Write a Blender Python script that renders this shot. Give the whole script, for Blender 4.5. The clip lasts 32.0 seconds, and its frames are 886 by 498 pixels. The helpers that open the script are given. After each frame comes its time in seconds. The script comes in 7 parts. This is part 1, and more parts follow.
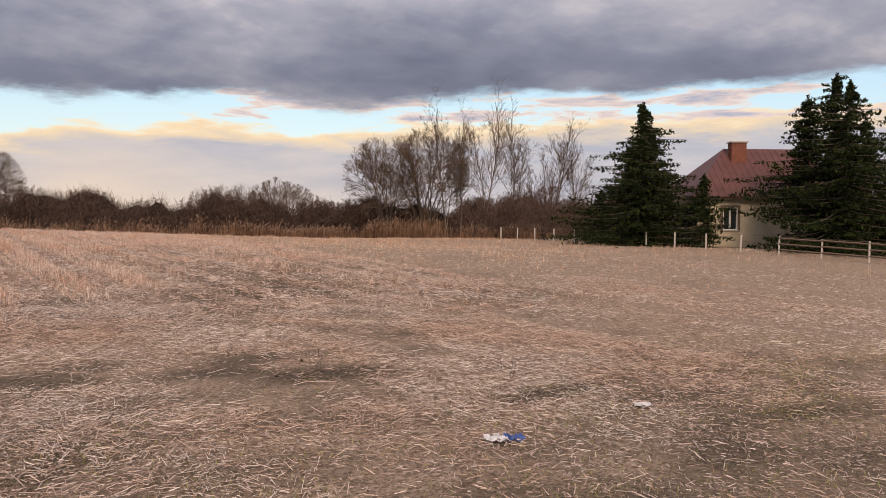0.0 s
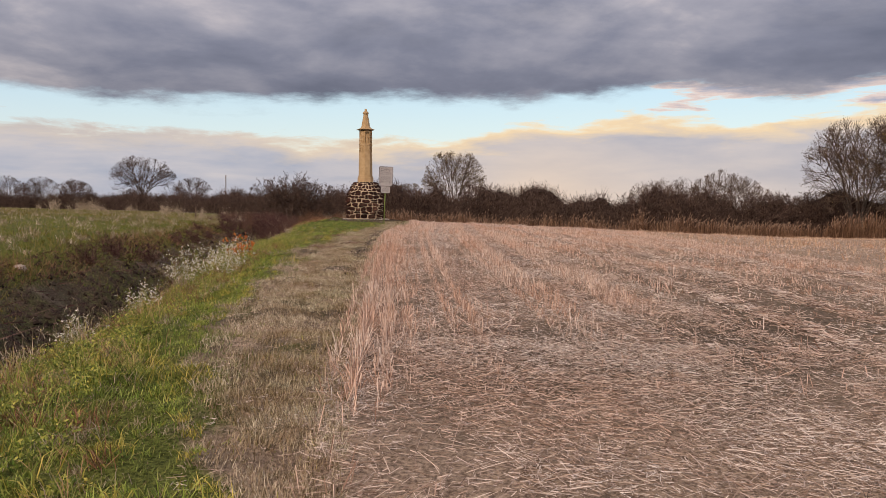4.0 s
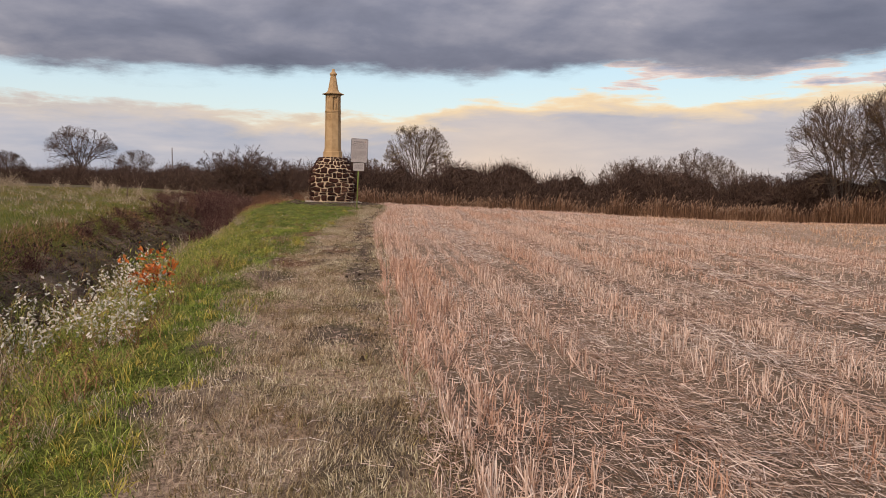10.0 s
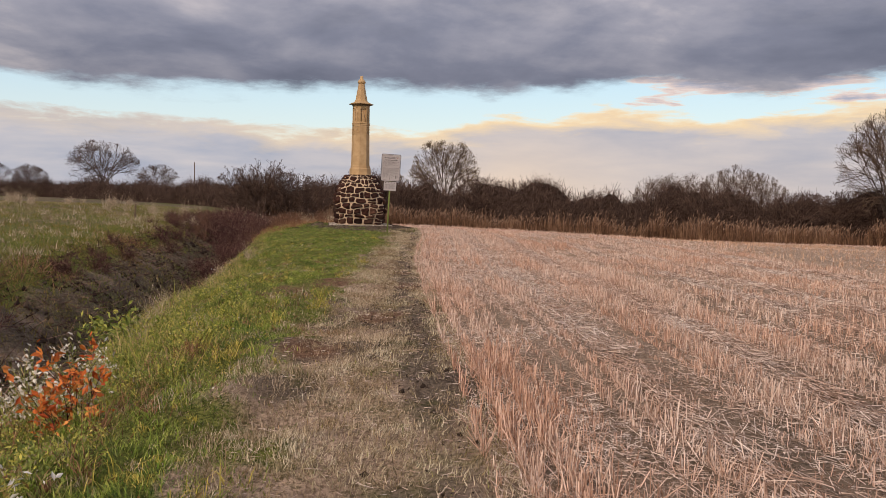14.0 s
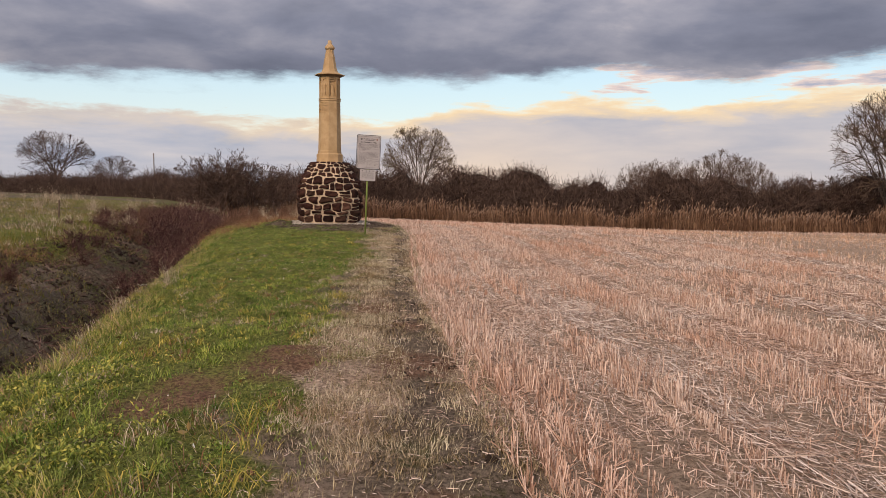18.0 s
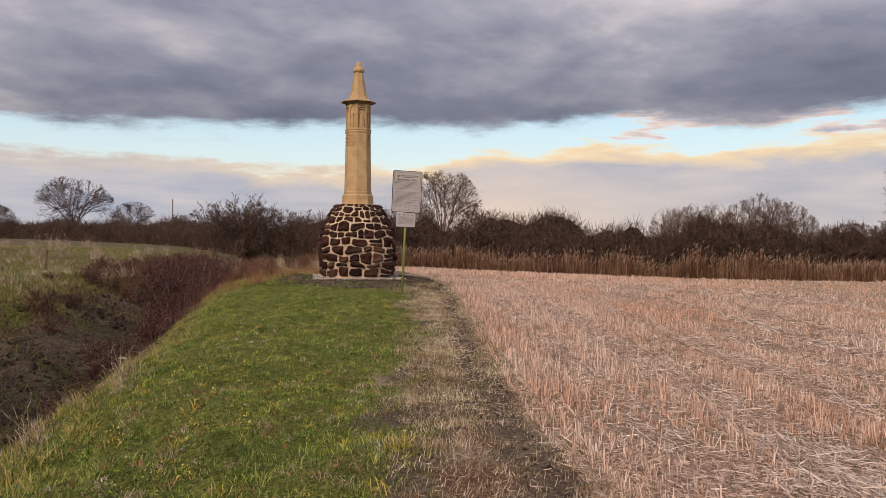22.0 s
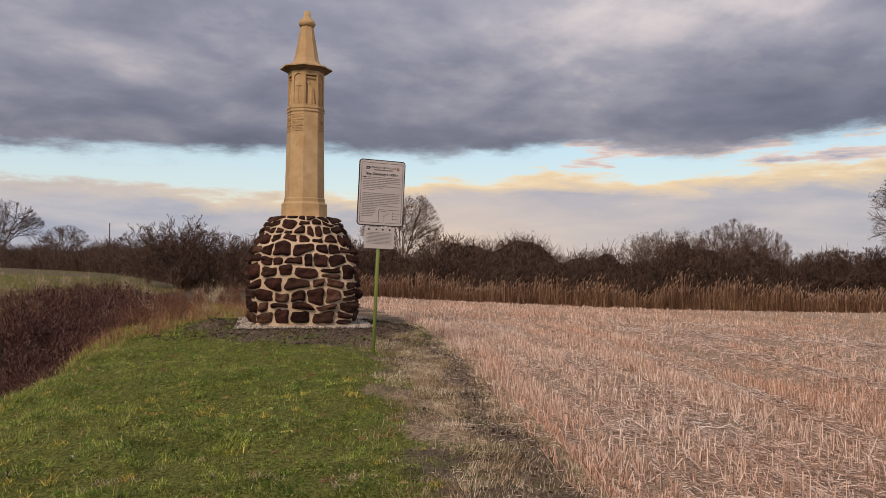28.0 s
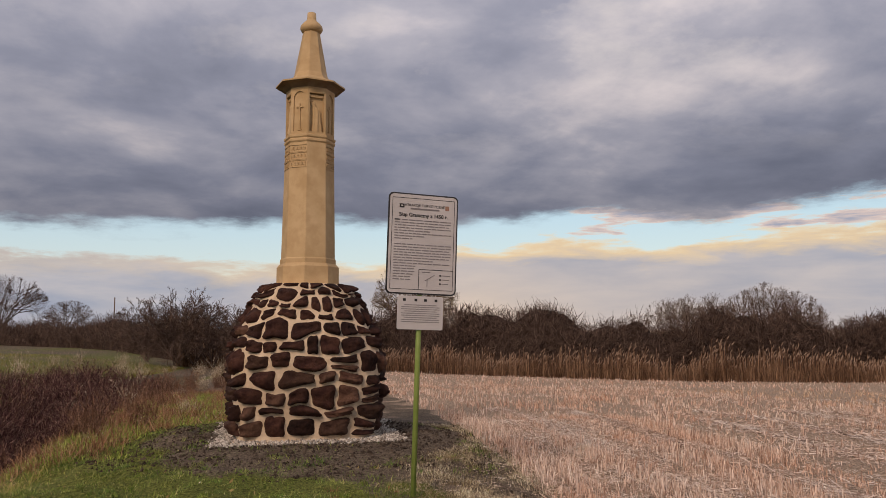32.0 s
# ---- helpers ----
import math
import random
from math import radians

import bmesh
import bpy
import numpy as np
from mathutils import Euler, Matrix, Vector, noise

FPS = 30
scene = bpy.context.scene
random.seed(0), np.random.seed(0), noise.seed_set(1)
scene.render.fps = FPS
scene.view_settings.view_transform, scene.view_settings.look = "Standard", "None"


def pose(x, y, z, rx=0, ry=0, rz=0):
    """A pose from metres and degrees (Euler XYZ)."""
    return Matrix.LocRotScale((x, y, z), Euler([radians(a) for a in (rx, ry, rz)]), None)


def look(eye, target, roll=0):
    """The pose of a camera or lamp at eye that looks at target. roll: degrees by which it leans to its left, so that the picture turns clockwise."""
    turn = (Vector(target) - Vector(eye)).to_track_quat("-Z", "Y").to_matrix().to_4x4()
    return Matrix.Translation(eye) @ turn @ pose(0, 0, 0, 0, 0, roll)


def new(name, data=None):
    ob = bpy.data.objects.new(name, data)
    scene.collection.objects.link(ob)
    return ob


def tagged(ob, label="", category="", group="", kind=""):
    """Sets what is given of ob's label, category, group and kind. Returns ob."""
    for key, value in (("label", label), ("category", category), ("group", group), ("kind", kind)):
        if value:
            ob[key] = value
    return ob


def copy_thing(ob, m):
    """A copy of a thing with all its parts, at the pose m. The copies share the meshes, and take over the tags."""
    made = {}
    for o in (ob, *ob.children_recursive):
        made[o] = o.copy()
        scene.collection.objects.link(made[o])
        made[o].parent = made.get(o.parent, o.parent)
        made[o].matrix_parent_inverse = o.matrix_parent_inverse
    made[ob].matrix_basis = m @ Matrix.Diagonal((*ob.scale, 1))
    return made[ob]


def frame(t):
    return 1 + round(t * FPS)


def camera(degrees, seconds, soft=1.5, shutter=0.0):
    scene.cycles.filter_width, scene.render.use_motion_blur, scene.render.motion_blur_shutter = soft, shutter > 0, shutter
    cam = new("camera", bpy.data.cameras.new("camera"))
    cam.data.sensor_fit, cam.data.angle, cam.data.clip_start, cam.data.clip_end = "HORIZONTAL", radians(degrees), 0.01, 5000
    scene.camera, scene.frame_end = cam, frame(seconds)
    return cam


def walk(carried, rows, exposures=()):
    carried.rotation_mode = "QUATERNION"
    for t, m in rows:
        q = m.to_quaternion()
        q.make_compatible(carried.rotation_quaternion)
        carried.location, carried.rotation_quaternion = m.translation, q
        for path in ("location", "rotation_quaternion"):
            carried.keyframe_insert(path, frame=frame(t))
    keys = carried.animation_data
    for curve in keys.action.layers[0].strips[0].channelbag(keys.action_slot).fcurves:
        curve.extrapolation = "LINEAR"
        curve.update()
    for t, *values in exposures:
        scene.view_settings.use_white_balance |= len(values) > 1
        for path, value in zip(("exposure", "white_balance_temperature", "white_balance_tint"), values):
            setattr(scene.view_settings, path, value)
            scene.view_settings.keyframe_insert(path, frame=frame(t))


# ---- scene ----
cam = camera(60.7, 32.0, 0.6)
PATH = [
    (0, (0.201, 1.616, 0.947), (1.427, 3.193, 0.859), 0.5),
    (0.5, (0.237, 2.023, 0.91), (1.298, 3.716, 0.816), 0.6),
    (1, (0.272, 2.462, 0.892), (1.188, 4.237, 0.795), 0.7),
    (1.5, (0.427, 2.928, 0.867), (1.164, 4.783, 0.754), 0.5),
    (2, (0.503, 3.386, 0.866), (1.106, 5.288, 0.737), 0.1),
    (2.5, (0.558, 3.899, 0.896), (1.03, 5.837, 0.754), -0.0),
    (3, (0.673, 4.484, 0.939), (0.989, 6.454, 0.791), 0.5),
    (3.5, (0.681, 5.113, 0.956), (0.887, 7.098, 0.83), 0.6),
    (5.5, (0.363, 7.086, 1.044), (0.592, 9.07, 0.942), 0.5),
    (6, (0.264, 7.669, 1.074), (0.506, 9.65, 0.938), 0.7),
    (6.5, (0.303, 8.258, 1.06), (0.559, 10.234, 0.883), 1.3),
    (7, (0.286, 8.77, 1.039), (0.556, 10.74, 0.828), 2.3),
    (7.5, (0.278, 9.339, 1.08), (0.575, 11.301, 0.836), 3.9),
    (8, (0.288, 9.97, 1.122), (0.599, 11.935, 0.917), 4.3),
    (8.5, (0.215, 10.639, 1.103), (0.525, 12.61, 0.964), 4.2),
    (9, (0.206, 11.314, 1.103), (0.498, 13.285, 0.934), 2.5),
    (9.5, (0.093, 11.966, 1.134), (0.402, 13.934, 0.954), 1.5),
    (10, (0.005, 12.564, 1.185), (0.333, 14.529, 1.012), 1.1),
    (10.5, (-0.048, 13.012, 1.199), (0.282, 14.979, 1.054), 1.7),
    (11, (-0.089, 13.611, 1.227), (0.222, 15.583, 1.098), 2.2),
    (11.5, (-0.122, 14.189, 1.262), (0.16, 16.164, 1.119), 1.9),
    (12, (-0.197, 14.747, 1.292), (0.095, 16.719, 1.136), 2.0),
    (12.5, (-0.167, 15.289, 1.311), (0.131, 17.26, 1.151), 2.0),
    (13, (-0.157, 15.786, 1.346), (0.141, 17.758, 1.192), 1.9),
    (13.5, (-0.137, 16.193, 1.411), (0.151, 18.167, 1.264), 1.8),
    (14, (-0.104, 16.73, 1.431), (0.167, 18.707, 1.296), 1.4),
    (14.5, (-0.166, 17.441, 1.406), (0.086, 19.421, 1.282), 1.4),
    (16.5, (0.065, 20.657, 1.464), (0.341, 22.621, 1.201), 1.5),
    (17, (0.022, 21.284, 1.478), (0.345, 23.244, 1.244), 0.5),
    (17.5, (0.052, 21.849, 1.5), (0.397, 23.81, 1.312), 0.2),
    (18, (0.012, 22.512, 1.479), (0.36, 24.475, 1.317), 0.7),
    (18.5, (0.059, 22.961, 1.488), (0.412, 24.921, 1.308), 0.6),
    (19, (0.015, 23.502, 1.485), (0.34, 25.467, 1.307), 1.3),
    (19.5, (-0.023, 24.171, 1.505), (0.272, 26.139, 1.304), 1.3),
    (20, (-0.019, 24.771, 1.528), (0.265, 26.736, 1.287), 1.2),
    (20.5, (-0.079, 25.334, 1.503), (0.216, 27.298, 1.269), 0.8),
    (21, (-0.055, 25.997, 1.511), (0.235, 27.969, 1.347), 0.7),
    (21.5, (-0.106, 26.553, 1.49), (0.19, 28.53, 1.422), 0.5),
    (22, (-0.113, 27.049, 1.511), (0.186, 29.026, 1.469), 0.6),
    (22.5, (-0.111, 27.632, 1.542), (0.186, 29.61, 1.514), 0.7),
    (23, (-0.155, 28.245, 1.548), (0.154, 30.221, 1.54), 0.3),
    (23.5, (-0.08, 28.823, 1.546), (0.233, 30.798, 1.545), 0.2),
    (24, (-0.107, 29.323, 1.545), (0.216, 31.297, 1.567), 0.4),
    (24.5, (-0.114, 29.809, 1.556), (0.229, 31.779, 1.601), 0.5),
    (25, (-0.064, 30.42, 1.536), (0.3, 32.385, 1.615), 0.6),
    (25.5, (-0.071, 31.035, 1.536), (0.325, 32.994, 1.629), 0.8),
    (27.5, (0.189, 33.357, 1.516), (0.6, 35.314, 1.515), 0.9),
    (28, (0.262, 33.906, 1.484), (0.682, 35.861, 1.514), 0.7),
    (28.5, (0.356, 34.412, 1.464), (0.762, 36.368, 1.547), -0.4),
    (29, (0.416, 34.984, 1.452), (0.794, 36.946, 1.547), -0.6),
    (29.5, (0.465, 35.535, 1.499), (0.828, 37.501, 1.551), -0.6),
    (30, (0.514, 36.09, 1.499), (0.877, 38.056, 1.475), -0.2),
    (30.5, (0.377, 36.524, 1.529), (0.741, 38.49, 1.567), -1.1),
    (31, (0.445, 37.081, 1.536), (0.796, 39.045, 1.669), -0.7),
    (31.5, (0.451, 37.572, 1.566), (0.819, 39.53, 1.747), -0.4),
    (32, (0.482, 38.073, 1.655), (0.874, 40.023, 1.867), -0.2),
]
EXPOSURES = [(0, 0.12), (1, 0.02), (2, -0.02), (3, 0.02), (6, 0.04), (14, 0.05), (17, 0.1), (21, 0.08), (23, 0.0), (25, -0.1), (28, -0.06), (29, -0.1), (30, 0.0), (31, -0.1), (32, -0.16)]
walk(cam, [(t, look(eye, target, roll)) for t, eye, target, roll in PATH], EXPOSURES)

# ---------- world, sun ----------
SUN_AZ, SUN_EL = radians(215), radians(34)      # behind the walker's left shoulder


def math_node(tree, op, a, b=None, clamp=False):
    n = tree.nodes.new("ShaderNodeMath")
    n.operation, n.use_clamp = op, clamp
    for i, v in enumerate((a, b)):
        if v is None:
            continue
        if isinstance(v, (int, float)):
            n.inputs[i].default_value = v
        else:
            tree.links.new(v, n.inputs[i])
    return n.outputs[0]


def mix_node(tree, fac, a, b, blend="MIX"):
    n = tree.nodes.new("ShaderNodeMix")
    n.data_type, n.blend_type = "RGBA", blend
    for sock, v in ((n.inputs[0], fac), (n.inputs[6], a), (n.inputs[7], b)):
        if isinstance(v, (int, float)):
            sock.default_value = v
        elif isinstance(v, tuple):
            sock.default_value = (*v, 1) if len(v) == 3 else v
        else:
            tree.links.new(v, sock)
    return n.outputs[2]


def ramp_node(tree, fac, stops, ease=False):
    n = tree.nodes.new("ShaderNodeValToRGB")
    n.color_ramp.interpolation = "EASE" if ease else "LINEAR"
    el = n.color_ramp.elements
    while len(el) < len(stops):
        el.new(0.5)
    for e, (p, c) in zip(el, stops):
        e.position = p
        e.color = (c, c, c, 1) if isinstance(c, (int, float)) else (*c, 1)
    tree.links.new(fac, n.inputs[0])
    return n.outputs[0]


def noise_node(tree, vec, scale, detail=4.0, rough=0.55, distort=0.0):
    n = tree.nodes.new("ShaderNodeTexNoise")
    n.inputs["Scale"].default_value, n.inputs["Detail"].default_value = scale, detail
    n.inputs["Roughness"].default_value, n.inputs["Distortion"].default_value = rough, distort
    tree.links.new(vec, n.inputs["Vector"])
    return n.outputs[0]


def map_node(tree, vec, scale=(1, 1, 1), loc=(0, 0, 0)):
    n = tree.nodes.new("ShaderNodeMapping")
    n.inputs["Scale"].default_value, n.inputs["Location"].default_value = scale, loc
    tree.links.new(vec, n.inputs["Vector"])
    return n.outputs[0]


world = bpy.data.worlds.new("sky")
scene.world = world
world.use_nodes = True
wt = world.node_tree
wt.nodes.clear()
sky = wt.nodes.new("ShaderNodeTexSky")
sky.sky_type, sky.sun_disc = "NISHITA", False
sky.sun_elevation, sky.sun_rotation = radians(8), SUN_AZ
tc = wt.nodes.new("ShaderNodeTexCoord")
way = tc.outputs["Generated"]
sep = wt.nodes.new("ShaderNodeSeparateXYZ")
wt.links.new(way, sep.inputs[0])
zz = math_node(wt, "MAXIMUM", sep.outputs[2], 0.0)
den = math_node(wt, "ADD", zz, 0.20)
px = math_node(wt, "DIVIDE", sep.outputs[0], den)
py = math_node(wt, "DIVIDE", sep.outputs[1], den)
com = wt.nodes.new("ShaderNodeCombineXYZ")
wt.links.new(px, com.inputs[0])
wt.links.new(py, com.inputs[1])
flat = com.outputs[0]
clear = ramp_node(wt, zz, [(0.0, (0.78, 0.64, 0.50)), (0.035, (0.84, 0.74, 0.60)), (0.09, (0.55, 0.645, 0.70)), (0.16, (0.435, 0.59, 0.735)), (0.5, (0.25, 0.40, 0.66))])
skyc = mix_node(wt, 0.05, clear, sky.outputs[0])
# heading round the horizon, 0 at 60 degrees left of north to 1 at 120 degrees right of it
turn = math_node(wt, "ADD", math_node(wt, "MULTIPLY", math_node(wt, "ARCTAN2", sep.outputs[0], sep.outputs[1]), 1 / math.pi), 1 / 3)


def skyline(rows):
    """Sine of the elevation of a cloud edge, by heading in degrees."""
    return ramp_node(wt, turn, [((a_ + 60) / 180, e_) for a_, e_ in rows], True)


# low bank of far clouds, with lit upper rims
n_low = noise_node(wt, map_node(wt, way, (5.0, 5.0, 24.0), (0.3, 0.1, 0.0)), 1.9, 7, 0.6, 0.25)
bank_top = skyline([(-45, 0.10), (-20, 0.092), (-3, 0.085), (4, 0.086), (12, 0.105), (22, 0.117), (28, 0.107), (40, 0.12), (62, 0.13), (100, 0.11)])
top_low = math_node(wt, "SUBTRACT", math_node(wt, "ADD", bank_top, math_node(wt, "MULTIPLY", math_node(wt, "SUBTRACT", n_low, 0.5), 0.075)), zz)
m_low = ramp_node(wt, math_node(wt, "ADD", top_low, 0.5), [(0.496, 0.0), (0.506, 1.0)])
rim = ramp_node(wt, math_node(wt, "ADD", top_low, 0.5), [(0.499, 1.0), (0.530, 0.0)])
low_body = mix_node(wt, ramp_node(wt, noise_node(wt, map_node(wt, way, (3, 3, 15)), 2.6, 6, 0.55, 0.2), [(0.3, 0.0), (0.7, 1.0)]), (0.36, 0.40, 0.505), (0.575, 0.545, 0.57))
warm_side = ramp_node(wt, math_node(wt, "ADD", math_node(wt, "MULTIPLY", sep.outputs[0], 0.5), 0.5), [(0.40, 0.35), (0.60, 1.0)])
glow = skyline([(-40, 0.0), (-12, 0.04), (3, 0.18), (13, 0.75), (24, 0.42), (45, 0.2), (90, 0.1)])
low_body = mix_node(wt, math_node(wt, "MULTIPLY", glow, ramp_node(wt, zz, [(0.02, 1.0), (0.09, 0.35)])), low_body, (0.86, 0.66, 0.49))
low_col = mix_node(wt, math_node(wt, "MULTIPLY", rim, warm_side), low_body, (1.0, 0.73, 0.40))
s1 = mix_node(wt, m_low, skyc, low_col)
# the dark deck overhead
n_wide = noise_node(wt, map_node(wt, flat, (1, 1, 1), (3.1, 1.2, 0)), 0.8, 3, 0.5, 0.2)
n_deck = math_node(wt, "ADD", math_node(wt, "MULTIPLY", noise_node(wt, flat, 1.8, 8, 0.55, 0.15), 0.6), math_node(wt, "MULTIPLY", n_wide, 0.4))
n_edge = noise_node(wt, map_node(wt, way, (3.4, 3.4, 13.0)), 2.2, 8, 0.62)
deck_foot = skyline([(-45, 0.125), (-20, 0.125), (0, 0.131), (9, 0.134), (17, 0.143), (22, 0.152), (27, 0.142), (31, 0.138), (40, 0.15), (66, 0.162), (100, 0.14)])
edge = math_node(wt, "ADD", math_node(wt, "SUBTRACT", zz, deck_foot), math_node(wt, "MULTIPLY", math_node(wt, "SUBTRACT", n_edge, 0.5), 0.062))
m_deck = ramp_node(wt, math_node(wt, "ADD", edge, 0.5), [(0.493, 0.0), (0.513, 1.0)], True)
# torn lumps of cloud that hang in the clear band to the right
n_torn = noise_node(wt, map_node(wt, way, (4.0, 4.0, 30.0), (1.7, 0.4, 0.2)), 2.2, 6, 0.6, 0.2)
torn_at = math_node(wt, "MULTIPLY", skyline([(-60, 0.0), (14, 0.0), (24, 1.0), (70, 1.0)]), ramp_node(wt, zz, [(0.10, 0.0), (0.125, 1.0), (0.155, 1.0), (0.18, 0.0)]))
n_torn = math_node(wt, "ADD", n_torn, math_node(wt, "MULTIPLY", math_node(wt, "SUBTRACT", torn_at, 1.0), 0.5))
torn = ramp_node(wt, n_torn, [(0.47, 0.0), (0.54, 1.0)])
s1 = mix_node(wt, torn, s1, ramp_node(wt, n_torn, [(0.47, (0.95, 0.72, 0.50)), (0.53, (0.80, 0.64, 0.58)), (0.66, (0.42, 0.43, 0.52))]))
deck_col = ramp_node(wt, n_deck, [(0.36, (0.185, 0.198, 0.258)), (0.46, (0.258, 0.268, 0.336)), (0.54, (0.375, 0.37, 0.425)), (0.64, (0.66, 0.60, 0.60))])
lift = ramp_node(wt, zz, [(0.12, (0.70, 0.70, 0.72)), (0.21, (0.90, 0.90, 0.93)), (0.40, (1.45, 1.40, 1.37))])
n_puff = noise_node(wt, map_node(wt, flat, (1, 1, 1), (0.7, 4.4, 0)), 1.7, 8, 0.62, 0.1)
high = ramp_node(wt, zz, [(0.20, 0.0), (0.36, 1.0)])
puff = math_node(wt, "MULTIPLY", math_node(wt, "MULTIPLY", ramp_node(wt, n_puff, [(0.50, 0.0), (0.66, 0.75)]), high), warm_side)
deck = mix_node(wt, puff, mix_node(wt, 1.0, deck_col, lift, "MULTIPLY"), (0.80, 0.72, 0.70))
s2 = mix_node(wt, m_deck, s1, deck)
bg = wt.nodes.new("ShaderNodeBackground")
wt.links.new(s2, bg.inputs[0])
bg.inputs[1].default_value = 1.0
wo = wt.nodes.new("ShaderNodeOutputWorld")
wt.links.new(bg.outputs[0], wo.inputs[0])

sun = new("sun", bpy.data.lights.new("sun", "SUN"))
sun.data.energy, sun.data.angle, sun.data.color = 2.45, radians(18), (1.0, 0.74, 0.56)
sun.matrix_world = look((0, 0, 30), (-30 * math.sin(SUN_AZ), -30 * math.cos(SUN_AZ), 30 - 30 * math.tan(SUN_EL)))
scene.view_settings.exposure = 0.0

# ---------- materials ----------


def material(name, rough=0.85, spec=0.2, metal=0.0):
    m = bpy.data.materials.new(name)
    m.use_nodes = True
    t = m.node_tree
    b = t.nodes["Principled BSDF"]
    b.inputs["Roughness"].default_value = rough
    b.inputs["Metallic"].default_value = metal
    b.inputs["Specular IOR Level"].default_value = spec
    return m, t, b


def bump(t, b, height, strength=0.4, dist=0.02):
    n = t.nodes.new("ShaderNodeBump")
    n.inputs["Strength"].default_value, n.inputs["Distance"].default_value = strength, dist
    t.links.new(height, n.inputs["Height"])
    t.links.new(n.outputs[0], b.inputs["Normal"])


def coords(t):
    return t.nodes.new("ShaderNodeTexCoord").outputs["Object"]


def island_mat(name, stops, rough=0.8, spec=0.15, patch=None, patch2=None):
    """Colours that differ from blade to blade, with a slow drift over the ground."""
    m, t, b = material(name, rough, spec)
    g = t.nodes.new("ShaderNodeNewGeometry")
    c = ramp_node(t, g.outputs["Random Per Island"], stops)
    for p_ in (patch, patch2):
        if p_:
            big = noise_node(t, coords(t), p_[0], 4, 0.6)
            most = p_[3] if len(p_) > 3 else 1.0
            c = mix_node(t, ramp_node(t, big, [(0.42, 0.0), (0.60, most)]), c, p_[1], p_[2])
    t.links.new(c, b.inputs["Base Color"])
    return m


def noise_mat(name, a, c, scale, rough=0.85, spec=0.2, bump_scale=0, bump_str=0.4, dist=0.02, fine=None, vary=0.0, metal=0.0):
    m, t, b = material(name, rough, spec, metal)
    v = coords(t)
    n1 = noise_node(t, v, scale, 5, 0.6)
    col = mix_node(t, ramp_node(t, n1, [(0.33, 0.0), (0.67, 1.0)]), a, c)
    if fine:
        n2 = noise_node(t, v, fine[0], 4, 0.6)
        col = mix_node(t, ramp_node(t, n2, [(0.42, 0.0), (0.62, fine[2])]), col, fine[1])
    if vary:
        oi = t.nodes.new("ShaderNodeObjectInfo")
        k = ramp_node(t, oi.outputs["Random"], [(0.0, 1 - vary), (1.0, 1 + vary)])
        col = mix_node(t, 1.0, col, k, "MULTIPLY")
    t.links.new(col, b.inputs["Base Color"])
    if bump_scale:
        bump(t, b, noise_node(t, v, bump_scale, 5, 0.6), bump_str, dist)
    return m


# ground: zone masks are stored per vertex (R grass, G bare earth, B straw litter, A ditch side)
m_ground, t, b = material("ground", 0.95, 0.1)
v = coords(t)
att = t.nodes.new("ShaderNodeAttribute")
att.attribute_name = "zone"
zs = t.nodes.new("ShaderNodeSeparateColor")
t.links.new(att.outputs["Color"], zs.inputs[0])
n_big, n_mid, n_raw = noise_node(t, v, 0.55, 4), noise_node(t, v, 3.5, 5, 0.65), noise_node(t, v, 30, 6, 0.8)
n_fine = ramp_node(t, n_raw, [(0.41, 0.0), (0.60, 1.0)])
soil = mix_node(t, ramp_node(t, n_mid, [(0.35, 0.0), (0.65, 1.0)]), mix_node(t, n_fine, (0.05, 0.038, 0.029), (0.17, 0.132, 0.10)), mix_node(t, n_fine, (0.075, 0.06, 0.043), (0.26, 0.21, 0.155)))
straw_c = mix_node(t, n_fine, (0.17, 0.122, 0.088), (0.58, 0.45, 0.335))
green_c = mix_node(t, n_big, mix_node(t, n_fine, (0.034, 0.050, 0.011), (0.16, 0.20, 0.04)), mix_node(t, n_fine, (0.06, 0.065, 0.018), (0.28, 0.275, 0.08)))
ditch_c = mix_node(t, ramp_node(t, n_mid, [(0.4, 0.0), (0.62, 1.0)]), mix_node(t, n_fine, (0.026, 0.018, 0.015), (0.15, 0.105, 0.085)), mix_node(t, n_fine, (0.042, 0.045, 0.018), (0.19, 0.185, 0.08)))
n_patch = math_node(t, "ADD", math_node(t, "MULTIPLY", n_mid, 0.8), math_node(t, "MULTIPLY", noise_node(t, v, 14, 4, 0.6), 0.2))
broken = math_node(t, "ADD", math_node(t, "MULTIPLY", n_patch, 0.86), math_node(t, "MULTIPLY", n_fine, 0.14))


def patchy(z):
    """A cover of about z, in patches with ragged borders."""
    a_ = math_node(t, "SUBTRACT", math_node(t, "MULTIPLY", z, 2.0), broken)
    return math_node(t, "ADD", math_node(t, "MULTIPLY", math_node(t, "SUBTRACT", a_, 0.5), 2.6), 0.5, True)


f_straw = patchy(zs.outputs[2])
c1 = mix_node(t, f_straw, soil, straw_c)
f_green = patchy(zs.outputs[0])
c2 = mix_node(t, f_green, c1, green_c)
c3 = mix_node(t, zs.outputs[1], c2, ditch_c)
rust = mix_node(t, n_fine, (0.09, 0.05, 0.033), (0.27, 0.165, 0.105))
f_rust = patchy(att.outputs["Alpha"])
c4 = mix_node(t, f_rust, c3, rust)
t.links.new(c4, b.inputs["Base Color"])
bump(t, b, math_node(t, "ADD", broken, math_node(t, "MULTIPLY", n_raw, 0.7)), 0.7, 0.03)

